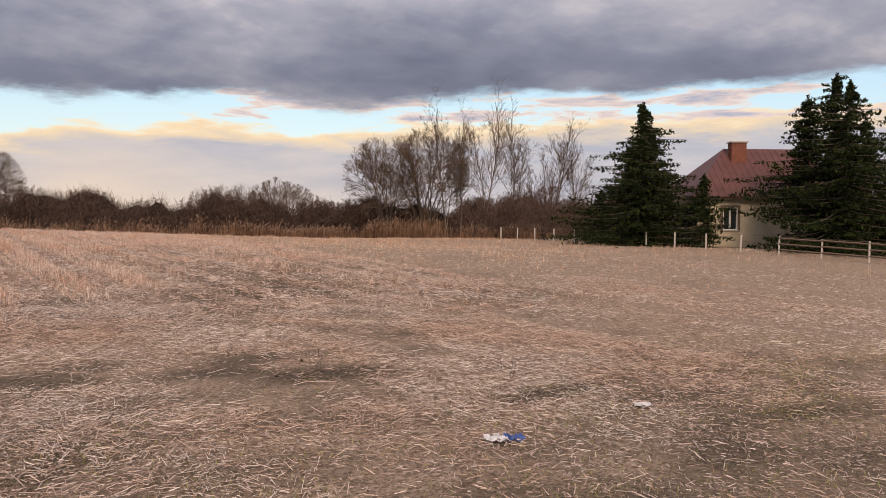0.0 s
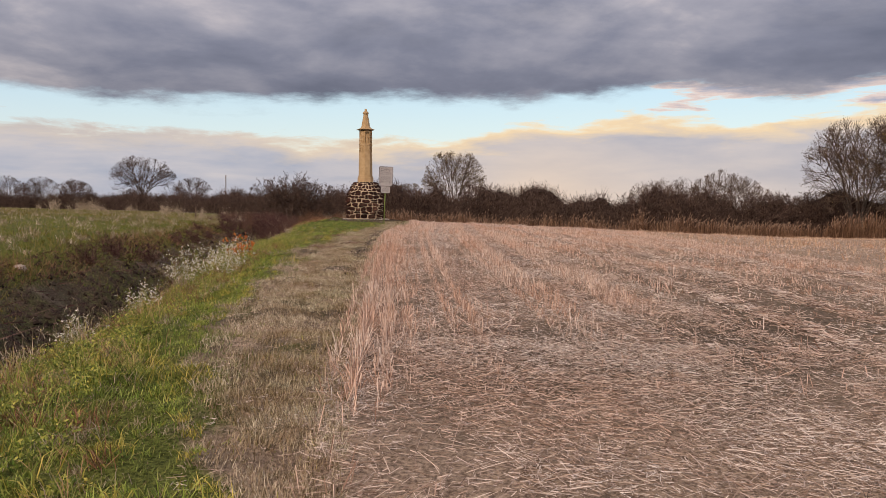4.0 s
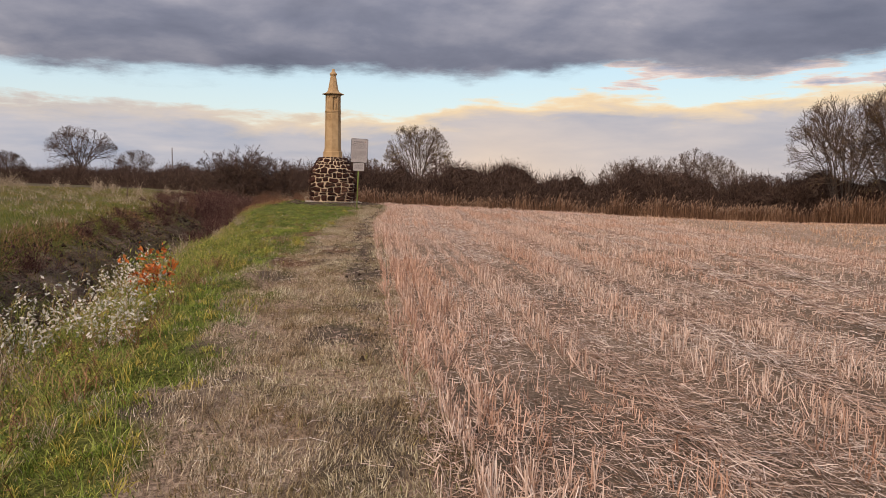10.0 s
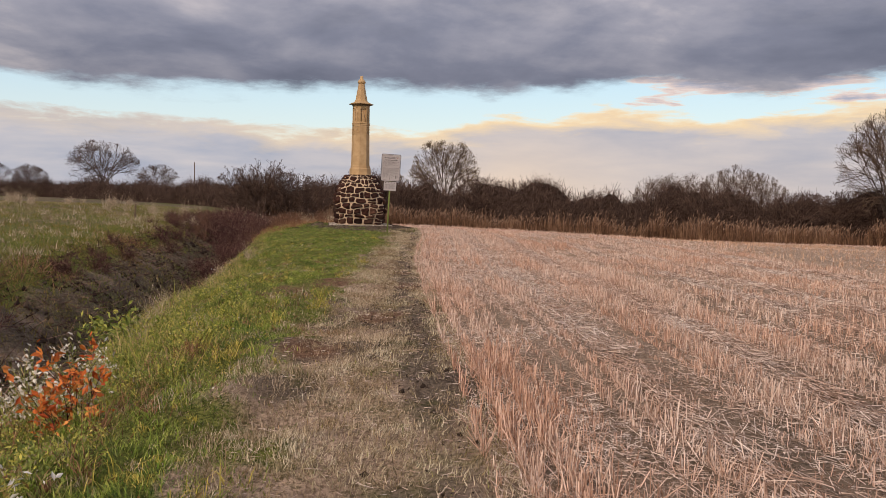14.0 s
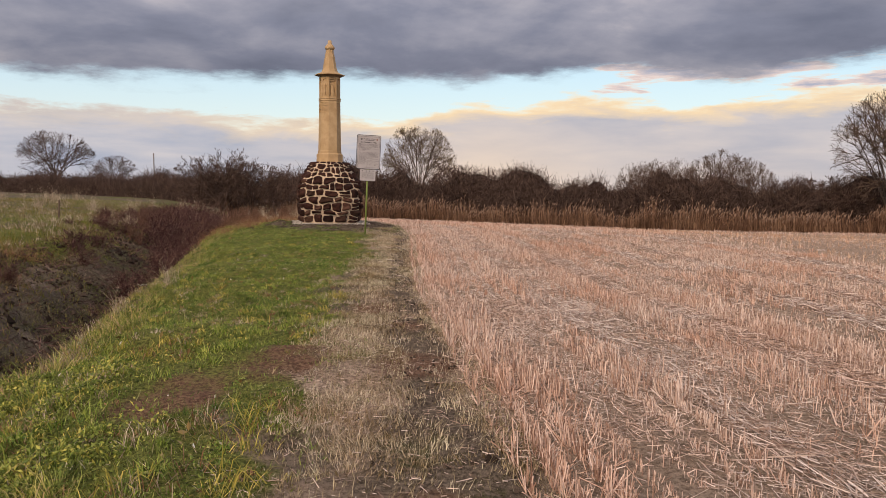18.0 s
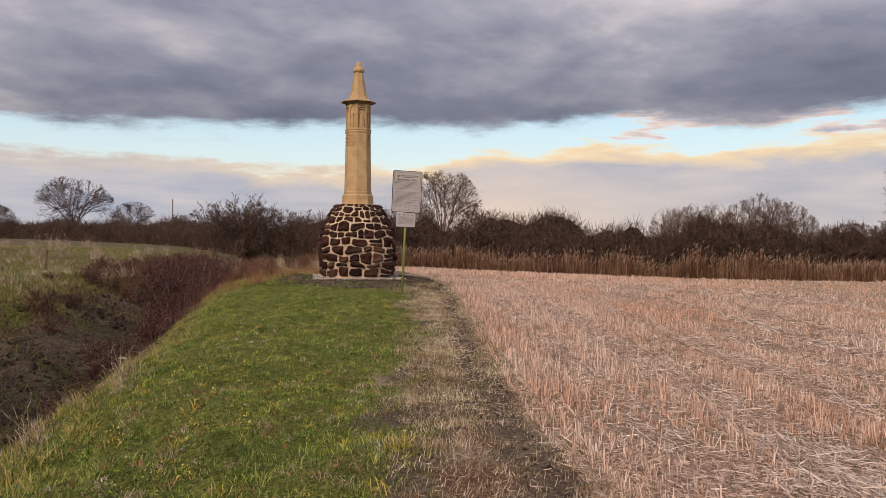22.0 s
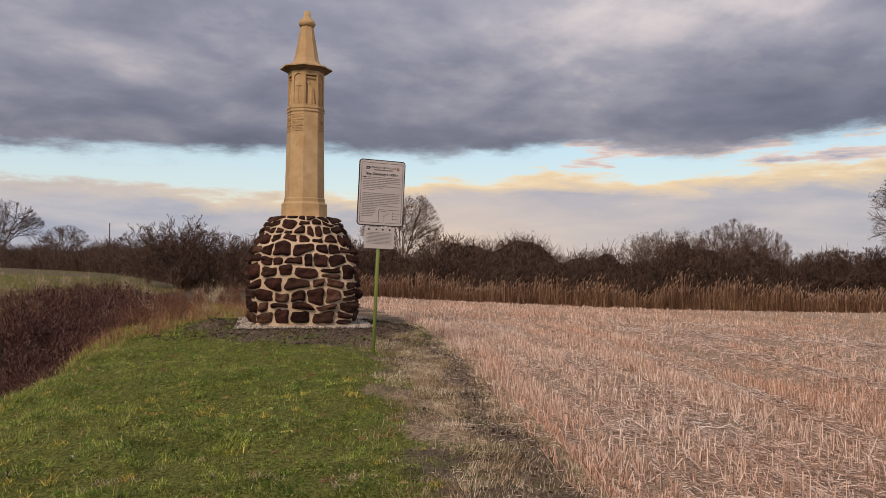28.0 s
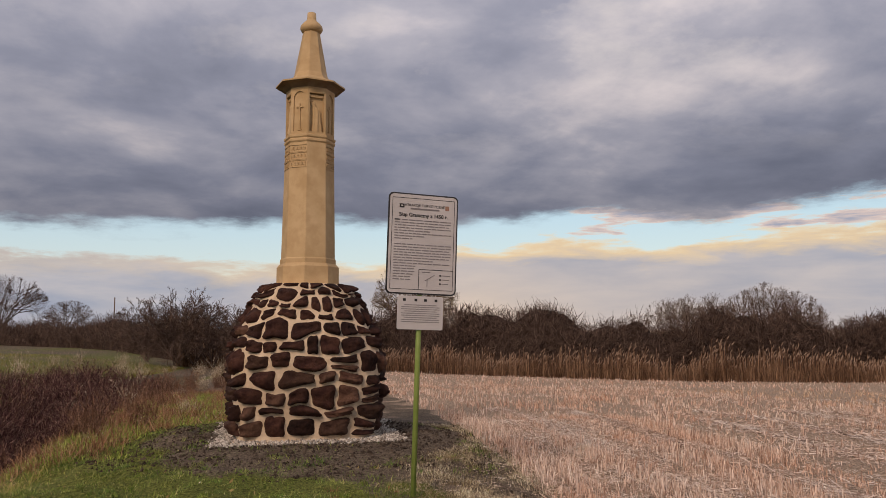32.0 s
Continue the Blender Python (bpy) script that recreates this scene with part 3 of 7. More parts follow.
chunks, far_chunks, wide_chunks = [], [], []
for n, u0, u1, y0, y1, rad, pitch, sides in ((130000, 0, 4.2, 11, 30, 0.0023, 0.23, 2), (110000, 0, 4.2, 30, 53, 0.0025, 0.23, 2), (150000, 4.2, 12, 11, 45, 0.003, 0.24, 2), (56000, 0, 14, 45, 72, 0.0048, 0.16, 2), (90000, 12, 45, 8, 70, 0.0055, 0.3, 2), (40000, 0, 60, 70, 104, 0.011, 0.3, 2)):
    x, y = row_points(n, u0, u1, y0, y1, pitch, 0.028 + 0.1 * (u1 > 13))
    k = thin(x, y, 0.65) & (rng.random(len(x)) < np.interp(y + 4.5 * wob(x * 0.6, y * 0.2, 1.0) + np.where(x - edge_x(y) < 0.9 + 0.3 * wob(y, y * 0.4, 1.0), 9.0, 0), [12, 30], [0.07, 1]))
    x, y = x[k], y[k]
    m = len(x)
    band = 0.5 + 0.5 * np.cos(2 * np.pi * (x - edge_x(y) - 0.3 + 0.06 * wob(y, x, 0.8)) / 1.12)
    far_ = np.interp(y, [16, 30], [0, 0.16])
    k = rng.random(m) < (0.16 + far_ + (0.9 - far_) * band) * (0.5 + 1.0 * hills(x, y * 0.5, 0.7, 14))
    x, y, band = x[k], y[k], band[k]
    m = len(x)
    stand = np.where(wob(x * 0.9 + 5, y * 0.45, 1.0) > 0.15, 0.55, 1.0) * (0.6 + 0.55 * band)
    ln = rng.normal(0.122, 0.042, m).clip(0.035, 0.24) * stand
    ln = np.where((x - edge_x(y) < 0.7), ln * np.interp(y, [18, 26], [1.1, 0.95]), ln)
    lean_ = np.abs(rng.normal(0, 0.26, m)) * np.interp(y, [12, 30], [1.7, 1]) + (rng.random(m) < 0.18) * rng.uniform(0.3, 1.1, m)
    made = stalks(x, y, ln, np.full(m, rad) * rng.uniform(0.7, 1.3, m), lean_, sides=sides)
    (chunks if u1 < 5 else wide_chunks if u0 > 11 else far_chunks).append(made)
x, y = row_points(42000, 0, 0.8, 9, 53, 0.2, 0.035, 12)
k = rng.random(len(x)) < (0.40 + 0.5 * wob(x * 3, y * 1.7, 1.3)) * np.interp(y + 3 * wob(x * 4, y * 0.6, 1.0), [10, 20], [0.1, 1]) * np.interp(x - edge_x(y), [0.3, 0.8], [1, 0.35])
x, y = x[k], y[k]
m = len(x)
chunks.append(stalks(x, y, rng.normal(0.145, 0.055, m).clip(0.05, 0.3) * np.interp(y, [18, 26], [1, 0.72]) * (1 + 0.25 * wob(x * 2, y * 1.3, 1.7)), np.interp(y, [11, 50], [0.0022, 0.003]) * rng.uniform(0.7, 1.3, m), np.abs(rng.normal(0, 0.3, m)) + (rng.random(m) < 0.22) * rng.uniform(0.3, 1.0, m), sides=2))
V, F = join(chunks)
stuff("stubble", V, F, m_stubble, "dry pale cereal stubble standing in drilled rows", "stubble")
V, F = join(far_chunks)
stuff("far_stubble", V, F, m_stubble, "dry pale cereal stubble over the wide field", "stubble")
V, F = join(wide_chunks)
stuff("side_stubble", V, F, m_far_stubble, "dry orange-tan cereal stubble towards the farm", "stubble")

chunks, far_chunks = [], []
for n, x0, x1, y0, y1, rad, sides in ((210000, 0.1, 8, 2.6, 13, 0.0014, 2), (170000, 0.5, 5.2, 12, 32, 0.0014, 2), (130000, 1.0, 6, 30, 52, 0.0019, 2), (60000, 8, 17, 2.5, 16, 0.0021, 2), (140000, 4, 13, 12, 52, 0.0026, 2), (60000, 13, 32, 3, 62, 0.0035, 2)):
    x, y = pts(n, x0, x1, y0, y1)
    dark = dark_soil(x, y)
    k = (x > edge_x(y) + 0.05 * wob(x, y, 3)) & (rng.random(n) > 0.75 * dark) & (rng.random(n) < np.interp(y, [3, 5, 6.5], [0.35, 0.55, 1])) & (rng.random(n) < (2.6 * hills(x, y * 0.6, 0.8, 31) - 0.55).clip(0.06, 1))
    x, y = x[k], y[k]
    m = len(x)
    heading = np.where(rng.random(m) < np.interp(y, [8, 14], [0.1, 0.55]), rng.normal(1.55, 0.4, m), 6.3 * hills(x, y, 1.5, 35) + rng.normal(0, 0.8, m)) + np.pi * rng.integers(0, 2, m)
    made = stalks(x, y, rng.gamma(2.4, 0.029, m).clip(0.025, 0.24) * np.interp(y, [4.5, 6.5, 10, 28, 34], [0.55, 0.85, 0.82, 1.0, 0.9]), np.full(m, rad) * rng.uniform(0.7, 1.4, m), rng.uniform(1.25, 1.62, m), height(x, y) + rng.uniform(0.0, 0.04, m), heading, sides=sides)
    (chunks if rad < 0.002 else far_chunks).append(made)
u = rng.choice([1.65, 3.1, 5.3, 6.7, 8.9, 10.3], 70000) + rng.normal(0, 0.11, 70000)
y = rng.uniform(13, 55, 70000)
x = edge_x(y) + u
m = len(x)
chunks.append(stalks(x, y, rng.uniform(0.06, 0.26, m), np.where(u > 4, 0.0034, 0.0024) * rng.uniform(0.7, 1.3, m), rng.uniform(1.3, 1.6, m), height(x, y) + rng.uniform(0.0, 0.05, m), rng.normal(1.55, 0.4, m) + np.pi * rng.integers(0, 2, m), sides=2))
V, F = join(chunks)
stuff("loose_straw", V, F, m_litter, "loose chopped straw lying flat on the soil", "straw")
V, F = join(far_chunks)
stuff("scattered_straw", V, F, m_litter, "loose straw scattered between the stubble rows", "straw")
x, y = pts(60000, -1.4, 3.2, 3, 50)
k = (x > green_x(y) + 0.25 * wob(x * 2, y * 1.5, 2.0)) & (x < edge_x(y) + 0.1) & (np.hypot(x - MON_X, y - MON_Y) > 2.6)
x, y = x[k], y[k]
m = len(x)
V, F = stalks(x, y, rng.gamma(2.5, 0.016, m).clip(0.015, 0.12), rng.uniform(0.001, 0.002, m), rng.uniform(1.35, 1.6, m), height(x, y) + rng.uniform(0, 0.012, m), sides=2)
stuff("path_straw", V, F, m_litter, "broken bits of straw trodden into the path", "straw")

# green strip on the bank: combed clumps of short grass with thin places between
x, y = pts(1250000, -3.7, 2.1, 3, 54)
xb = x - bend(y)
lump = 0.6 * hills(x, y, 0.42, 51) + 0.4 * vnoise(x, y, 0.1, 54)
f = (green_x(y) - x + 1.1 * (hills(x, y, 1.0, 57) - 0.5)) / 0.7 + 0.35
d = np.hypot(x - MON_X - 0.45, y - MON_Y + 0.5)
k = (rng.random(len(x)) < f.clip(0, 1)) & (np.maximum(np.abs(x - MON_X), np.abs(y - MON_Y)) > 1.3) & (rng.random(len(x)) < np.interp(d + 1.2 * (hills(x, y, 0.8, 58) - 0.5), [1.7, 2.3, 2.8], [0.08, 0.30, 1])) & (rng.random(len(x)) < np.interp(xb, [-3.7, -3.1, -2.6], [0, 0.5, 1])) & (rng.random(len(x)) > 0.85 * rusty(x, y)) & (rng.random(len(x)) < ((lump - 0.38) / 0.16).clip(0.07, 1)) & (rng.random(len(x)) < np.interp(y, [3, 12, 40, 51, 54], [0.8, 0.9, 1, 0.9, 0.2]))
x, y, lump, xb = x[k], y[k], lump[k], xb[k]
n = len(x)
tall = np.interp(y, [3, 22, 30], [0.85, 0.9, 0.72]) * np.interp(xb, [-3.0, -2.2, -1.4], [1.7, 1.35, 1]) * (0.35 + 1.7 * lump ** 1.5)
V, F = spikes(x, y, rng.gamma(4, 0.0115, n).clip(0.012, 0.11) * tall, rng.uniform(0.006, 0.012, n), np.full(n, 1.35), None, 12.6 * hills(x, y, 0.5, 61) + rng.normal(0, 0.9, n))
stuff("bank_grass", V, F, m_grass, "short green grass on the bank beside the path", "grass")

# rank weeds on the slope of the bank
x, y = pts(52000, -3.6, -0.9, 3, 50)
k = (rng.random(len(x)) < np.interp(y, [3, 24, 30, 46], [1, 1, 0.5, 0.35])) & (rng.random(len(x)) < ((hills(x, y, 0.6, 71) - 0.40) / 0.2).clip(0.03, 1))
x, y = x[k], y[k]
n = len(x)
tall = np.interp(y, [5, 20, 27], [0.55, 0.6, 0.4]) * np.interp(x, [-3.4, -1.6, -1.0], [1, 1, 0.5])
V, F = blades(x, y, rng.gamma(4, 0.028, n).clip(0.04, 0.38) * tall * (1 + 0.55 * wob(x * 1.9, y * 1.3, 1.3)), rng.uniform(0.004, 0.008, n), np.full(n, 1.0), None, 1.3)
stuff("bank_weeds", V, F, m_weed, "rank yellow-green weeds on the ditch bank", "weeds")

# worn dry verge: tufts of dead and a few of green grass


def tufts(n, per, spread, x0, x1, y0, y1):
    cx, cy = pts(n, x0, x1, y0, y1)
    k = (rng.random(n) < ((cx - green_x(cy) + 0.35 * wob(cx * 1.5, cy * 1.3, 2.2)) / 0.6 + 0.25).clip(0.02, 1) * (cx > green_x(cy) - 0.9)) & (cx < edge_x(cy) + 0.15) & (np.hypot(cx - MON_X, cy - MON_Y) > 2.4) & (rng.random(n) > 0.7 * dark_soil(cx, cy)) & (rng.random(n) > 0.75 * rusty(cx, cy)) & (rng.random(n) < ((hills(cx, cy, 0.7, 21) - 0.42) / 0.13).clip(0.05, 1) * np.interp(cy, [24, 33], [1, 0.6]))
    cx, cy = np.repeat(cx[k], per), np.repeat(cy[k], per)
    return cx + rng.normal(0, spread, len(cx)), cy + rng.normal(0, spread, len(cx))


m_mat = island_mat("matted_dead_grass", [(0.0, (0.122, 0.104, 0.055)), (0.25, (0.317, 0.256, 0.171)), (0.6, (0.586, 0.488, 0.360)), (1.0, (0.880, 0.817, 0.659))], 0.85, 0.12, (1.7, (0.62, 0.55, 0.46), "MULTIPLY"), (0.6, (0.88, 0.92, 0.84), "MULTIPLY"))
cy = rng.uniform(3, 51, 125000)
lo_, hi_ = green_x(cy) - 0.5, edge_x(cy) + 0.2
cx = lo_ + (hi_ - lo_) * rng.random(len(cy))
worn = ((hills(cx, cy, 0.6, 21) - 0.28) / 0.18).clip(0.35, 1) * np.interp(cy, [24, 34], [1, 0.8])
k = (rng.random(len(cx)) < ((cx - green_x(cy) + 1.2 * (hills(cx, cy, 0.8, 24) - 0.5)) / 0.6 + 0.3).clip(0.02, 1) * worn) & (np.hypot(cx - MON_X, cy - MON_Y) > 2.3) & (rng.random(len(cx)) > 0.93 * dark_soil(cx, cy)) & (rng.random(len(cx)) > 0.6 * rusty(cx, cy))
cx, cy = np.repeat(cx[k], 6), np.repeat(cy[k], 6)
x, y = cx + rng.normal(0, 0.03, len(cx)), cy + rng.normal(0, 0.03, len(cx))
n = len(x)
V, F = spikes(x, y, rng.gamma(3, 0.016, n).clip(0.014, 0.085), rng.uniform(0.0045, 0.0085, n), rng.uniform(0.9, 1.55, n), None, 12.6 * hills(x, y, 0.3, 75) + rng.normal(0, 1.0, n))
stuff("verge_grass", V, F, m_mat, "matted tufts of short dry grass on the worn path", "grass")
x, y = pts(30000, 0.2, 11, 2.8, 8)
k = rng.random(30000) < (0.45 + 0.5 * wob(x * 1.3, y * 1.7, 1.2)) * np.interp(y, [6, 8], [1, 0])
x, y = np.repeat(x[k], 3) + rng.normal(0, 0.02, 3 * k.sum()), np.repeat(y[k], 3) + rng.normal(0, 0.02, 3 * k.sum())
n = len(x)
V, F = spikes(x, y, rng.gamma(3, 0.01, n).clip(0.01, 0.06), rng.uniform(0.004, 0.009, n), np.full(n, 1.4))
stuff("headland_grass", V, F, m_weed, "short olive regrowth on the field's headland", "grass")
x, y = tufts(17000, 8, 0.04, -1.5, 3.3, 3, 52)
k = rng.random(len(x)) < np.interp(y, [3, 12, 18, 26, 52], [0.8, 0.7, 0.3, 0.1, 0.1])
x, y = x[k], y[k]
n = len(x)
V, F = spikes(x, y, rng.gamma(3, 0.014, n).clip(0.012, 0.08), rng.uniform(0.004, 0.01, n), np.full(n, 1.3))
stuff("path_grass", V, F, m_weed, "scattered short green grass on the path", "grass")

# ditch sides and the pasture past it
x, y = pts(130000, -7.6, -2.3, 5, 60)
x = x + bend(y)
k = (x - bend(y) < -5.6 + np.interp(y, [5, 10, 16, 24, 29, 40, 46], [0.6, 0.6, 0.2, 0.2, 1.3, 1.5, 0.4]) + 0.7 * wob(x, y, 0.9)) & (rng.random(len(x)) < 0.8)
n = int(k.sum())
V, F = spikes(x[k], y[k], rng.gamma(3, 0.03, n).clip(0.03, 0.25), rng.uniform(0.008, 0.018, n), np.full(n, 1.3))
stuff("far_bank_grass", V, F, m_pasture, "short dull green grass on the far ditch bank", "grass")
k = ~k & (rng.random(len(k)) < ((hills(x, y, 0.8, 77) - 0.38) / 0.2).clip(0.05, 1))
x, y = x[k], y[k]
n = len(x)
V, F = spikes(x, y, rng.gamma(3, 0.028, n).clip(0.03, 0.3), rng.uniform(0.005, 0.012, n), np.full(n, 1.3))
stuff("ditch_grass", V, F, m_ditchgrass, "dull dead grass on the sides of the ditch", "grass")
x, y = pts(230000, 0, 1, 0, 1)
x = -6.2 - 44 * x ** 1.8
y = 8 + 102 * y
x = x + bend(y)
n = len(x)
V, F = spikes(x, y, rng.gamma(3, 0.03, n).clip(0.03, 0.2), np.interp(-x, [6, 40], [0.01, 0.04]), np.full(n, 1.2))
stuff("pasture_grass", V, F, m_pasture, "short green pasture grass past the ditch", "grass")
x, y = pts(90000, 0, 1, 0, 1)
x = -6.6 - 40 * x ** 1.6
y = 20 + 90 * y
x = x + bend(y)
k = rng.random(len(x)) < np.interp(y, [20, 34, 50], [0.15, 0.45, 0.7]) * (0.55 + 0.45 * wob(x * 0.5, y * 0.3, 1.0))
x, y = x[k], y[k]
V, F = spikes(x, y, rng.gamma(3, 0.04, len(x)).clip(0.04, 0.3), np.interp(-x, [6, 40], [0.01, 0.035]), np.full(len(x), 1.0))
stuff("dry_pasture_grass", V, F, m_dry, "dry tan grass standing in the pasture", "grass")

# ---------- helpers for things ----------


def part(name, bm, mat, parent, label="", smooth=False):
    me = bpy.data.meshes.new(name)
    if smooth:
        for f_ in bm.faces:
            f_.smooth = True
    bm.to_mesh(me)
    bm.free()
    me.materials.append(mat)
    ob = new(name, me)
    ob.parent = parent
    if label:
        ob["label"] = label
    return ob


def empty(name, at, label, category, group="", turn=0.0):
    ob = new(name)
    ob.location = at
    ob.rotation_euler = (0, 0, turn)
    return tagged(ob, label, category, group)


def box_bm(x0, x1, y0, y1, z0, z1, bevel=0.0):
    bm = bmesh.new()
    bmesh.ops.create_cube(bm, size=1, matrix=Matrix.LocRotScale(((x0 + x1) / 2, (y0 + y1) / 2, (z0 + z1) / 2), None, (x1 - x0, y1 - y0, z1 - z0)))
    if bevel:
        bmesh.ops.bevel(bm, geom=bm.edges[:], offset=bevel, segments=2, affect="EDGES")
    return bm


def rings_bm(rings, cap=True):
    """Skin a stack of rings, each a list of points."""
    bm = bmesh.new()
    rows = [[bm.verts.new(p) for p in r] for r in rings]
    n = len(rows[0])
    for a, c in zip(rows, rows[1:]):
        for i in range(n):
            bm.faces.new((a[i], a[(i + 1) % n], c[(i + 1) % n], c[i]))
    if cap:
        bm.faces.new(rows[0][::-1])
        bm.faces.new(rows[-1])
    return bm


def ngon(r, z, sides=6, turn=0.0, cx=0.0, cy=0.0):
    return [(cx + r * math.sin(turn + 2 * math.pi * i / sides), cy - r * math.cos(turn + 2 * math.pi * i / sides), z) for i in range(sides)]


def gz(x, y):
    return float(height(x, y))


# ---------- the monument ----------
mon = empty("monument", (MON_X, MON_Y, MON_Z), "sandstone pillar shrine on a base of dark ore stones", "monument")
P_Z = [0.0, 0.3, 0.7, 1.05, 1.35, 1.7, 1.95, 2.08]
P_R = [0.98, 1.02, 1.06, 1.07, 1.00, 0.86, 0.74, 0.62]
P_E = [5.5, 5.5, 5.0, 4.5, 3.6, 3.0, 2.6, 2.4]


def base_point(ang, z, off=0.0):
    """On the drum's skin, at an angle and height: square with round corners below, rounder above."""
    r, e = np.interp(z, P_Z, P_R), np.interp(z, P_Z, P_E)
    c, s = abs(math.sin(ang)), abs(math.cos(ang))
    k = (r + off) / (c ** e + s ** e) ** (1 / e)
    return Vector((k * math.sin(ang), -k * math.cos(ang), z))


core = rings_bm([[base_point(2 * math.pi * i / 64, z, -0.035 if z < 2.05 else -0.06) for i in range(64)] for z in np.linspace(-0.1, 2.07, 24)])
part("mortar_core", core, m_mortar, mon, "pale beige mortar showing between the stones")
rs = random.Random(11)


def stone(a0, a1, lo, hi, depth, mat):
    """One rounded field stone bedded in the drum between two angles and two wavy courses."""
    bm = bmesh.new()
    nu, nv = 10, 8
    grid = []
    ph = [rs.uniform(0, 6.28) for _ in range(6)]
    ex = rs.uniform(3.2, 8.0)
    am = (a0 + a1) / 2
    mid = base_point(am, (lo(am) + hi(am)) / 2)
    for j in range(nv):
        row = []
        for i in range(nu):
            u, w = 2 * i / (nu - 1) - 1, 2 * j / (nv - 1) - 1
            big = max(abs(u), abs(w), 1e-6)
            an = math.atan2(w, u)
            k = big / (abs(math.cos(an)) ** ex + abs(math.sin(an)) ** ex) ** (1 / ex)
            k *= 1.08 - 0.09 * (0.5 + 0.5 * math.sin(2 * an + ph[3])) - 0.09 * (0.5 + 0.5 * math.sin(3 * an + ph[0])) - 0.07 * (0.5 + 0.5 * math.sin(5 * an + ph[1]))
            uu, ww = k * math.cos(an), k * math.sin(an)
            rise = depth * (1 - big ** 5.0) * (0.85 + 0.2 * math.sin(2.6 * uu + ph[2]) + 0.17 * math.sin(3.7 * ww + ph[3]) + 0.12 * math.sin(6 * uu * ww + ph[4])) - 0.055
            rise += (0.014 * math.sin(9 * uu + ph[5]) * math.sin(7 * ww + ph[0]) + 0.010 * math.sin(15 * uu + ph[1]) * math.sin(4 * ww + ph[2])) * (1 - big ** 4)
            aa = a0 + (a1 - a0) * (uu + 1) / 2
            p = base_point(aa, lo(aa) + (hi(aa) - lo(aa)) * (ww + 1) / 2, rise)
            row.append(bm.verts.new(p - mid))
        grid.append(row)
    for j in range(nv - 1):
        for i in range(nu - 1):
            bm.faces.new((grid[j][i], grid[j][i + 1], grid[j + 1][i + 1], grid[j + 1][i]))
    ob = part("stone", bm, mat, mon, smooth=True)
    ob.location = mid
    return ob


ROW_H = [0.25, 0.17, 0.25, 0.19, 0.26, 0.20, 0.21, 0.18, 0.15, 0.12, 0.10]
LINES = [0.0]
for hgt in ROW_H:
    LINES.append(LINES[-1] + hgt)


def course(k):
    """The wavy joint line under course k."""
    if k in (0, len(ROW_H)):
        return lambda a: LINES[k]
    amp = 0.036
    return lambda a: LINES[k] + amp * (math.sin(3 * a + 2.1 * k) + 0.8 * math.sin(7 * a + 4.3 * k) + 0.5 * math.sin(12 * a + k))


for r_i, hgt in enumerate(ROW_H):
    per = 7.2 * np.interp(LINES[r_i], P_Z, P_R)
    lo, hi = course(r_i), course(r_i + 1)
    a = rs.uniform(0, 0.3)
    end = a + 2 * math.pi
    while a < end - 0.02:
        w = rs.choice((0.17, 0.24, 0.30, 0.36, 0.42, 0.48)) * rs.uniform(0.85, 1.15) * (1.0 if r_i < 6 else 0.74)
        w = max(w, hgt * rs.uniform(0.95, 1.3))
        da = w / per * 2 * math.pi
        if end - a - da < 0.16:
            da = end - a
        mat = m_brown if rs.random() < np.interp(r_i, [0, 3, 5, 7], [0.6, 0.45, 0.15, 0]) else m_ore
        g = rs.uniform(0.002, 0.010) / per * 2 * math.pi
        gl, gh = rs.uniform(0.0, 0.009), rs.uniform(0.0, 0.009)
        lo2 = lambda q, f_=lo, d_=gl: f_(q) + d_
        hi2 = lambda q, f_=hi, d_=gh: f_(q) - d_
        if rs.random() < 0.10 and hgt > 0.22:
            cut = rs.uniform(0.35, 0.65)
            mid_ = lambda q, f0=lo, f1=hi, c=cut: f0(q) + (f1(q) - f0(q)) * c
            stone(a + g, a + da - g, lo2, lambda q: mid_(q) - 0.009, 0.085, mat)
            stone(a + g, a + da - g, lambda q: mid_(q) + 0.009, hi2, 0.085, m_ore)
        else:
            stone(a + g, a + da - g, lo2, hi2, rs.uniform(0.09, 0.135) * (1.0 if r_i < 7 else 0.75), mat)
        a += da

HT = radians(-7)


def octs(rows):
    """An eight-sided turning of the pillar."""
    return rings_bm([ngon(r * 0.94, z_, 8, HT) for r, z_ in rows])


part("plinth", octs([(0.485, 2.02), (0.485, 2.33), (0.435, 2.38), (0.435, 2.44), (0.42, 2.46)]), m_sandstone, mon)
part("shaft", octs([(0.42, 2.455), (0.385, 4.16)]), m_sandstone, mon)
part("moulding", octs([(0.388, 4.155), (0.405, 4.175), (0.405, 4.20), (0.392, 4.215), (0.410, 4.235), (0.410, 4.262), (0.385, 4.275)]), m_sandstone, mon)


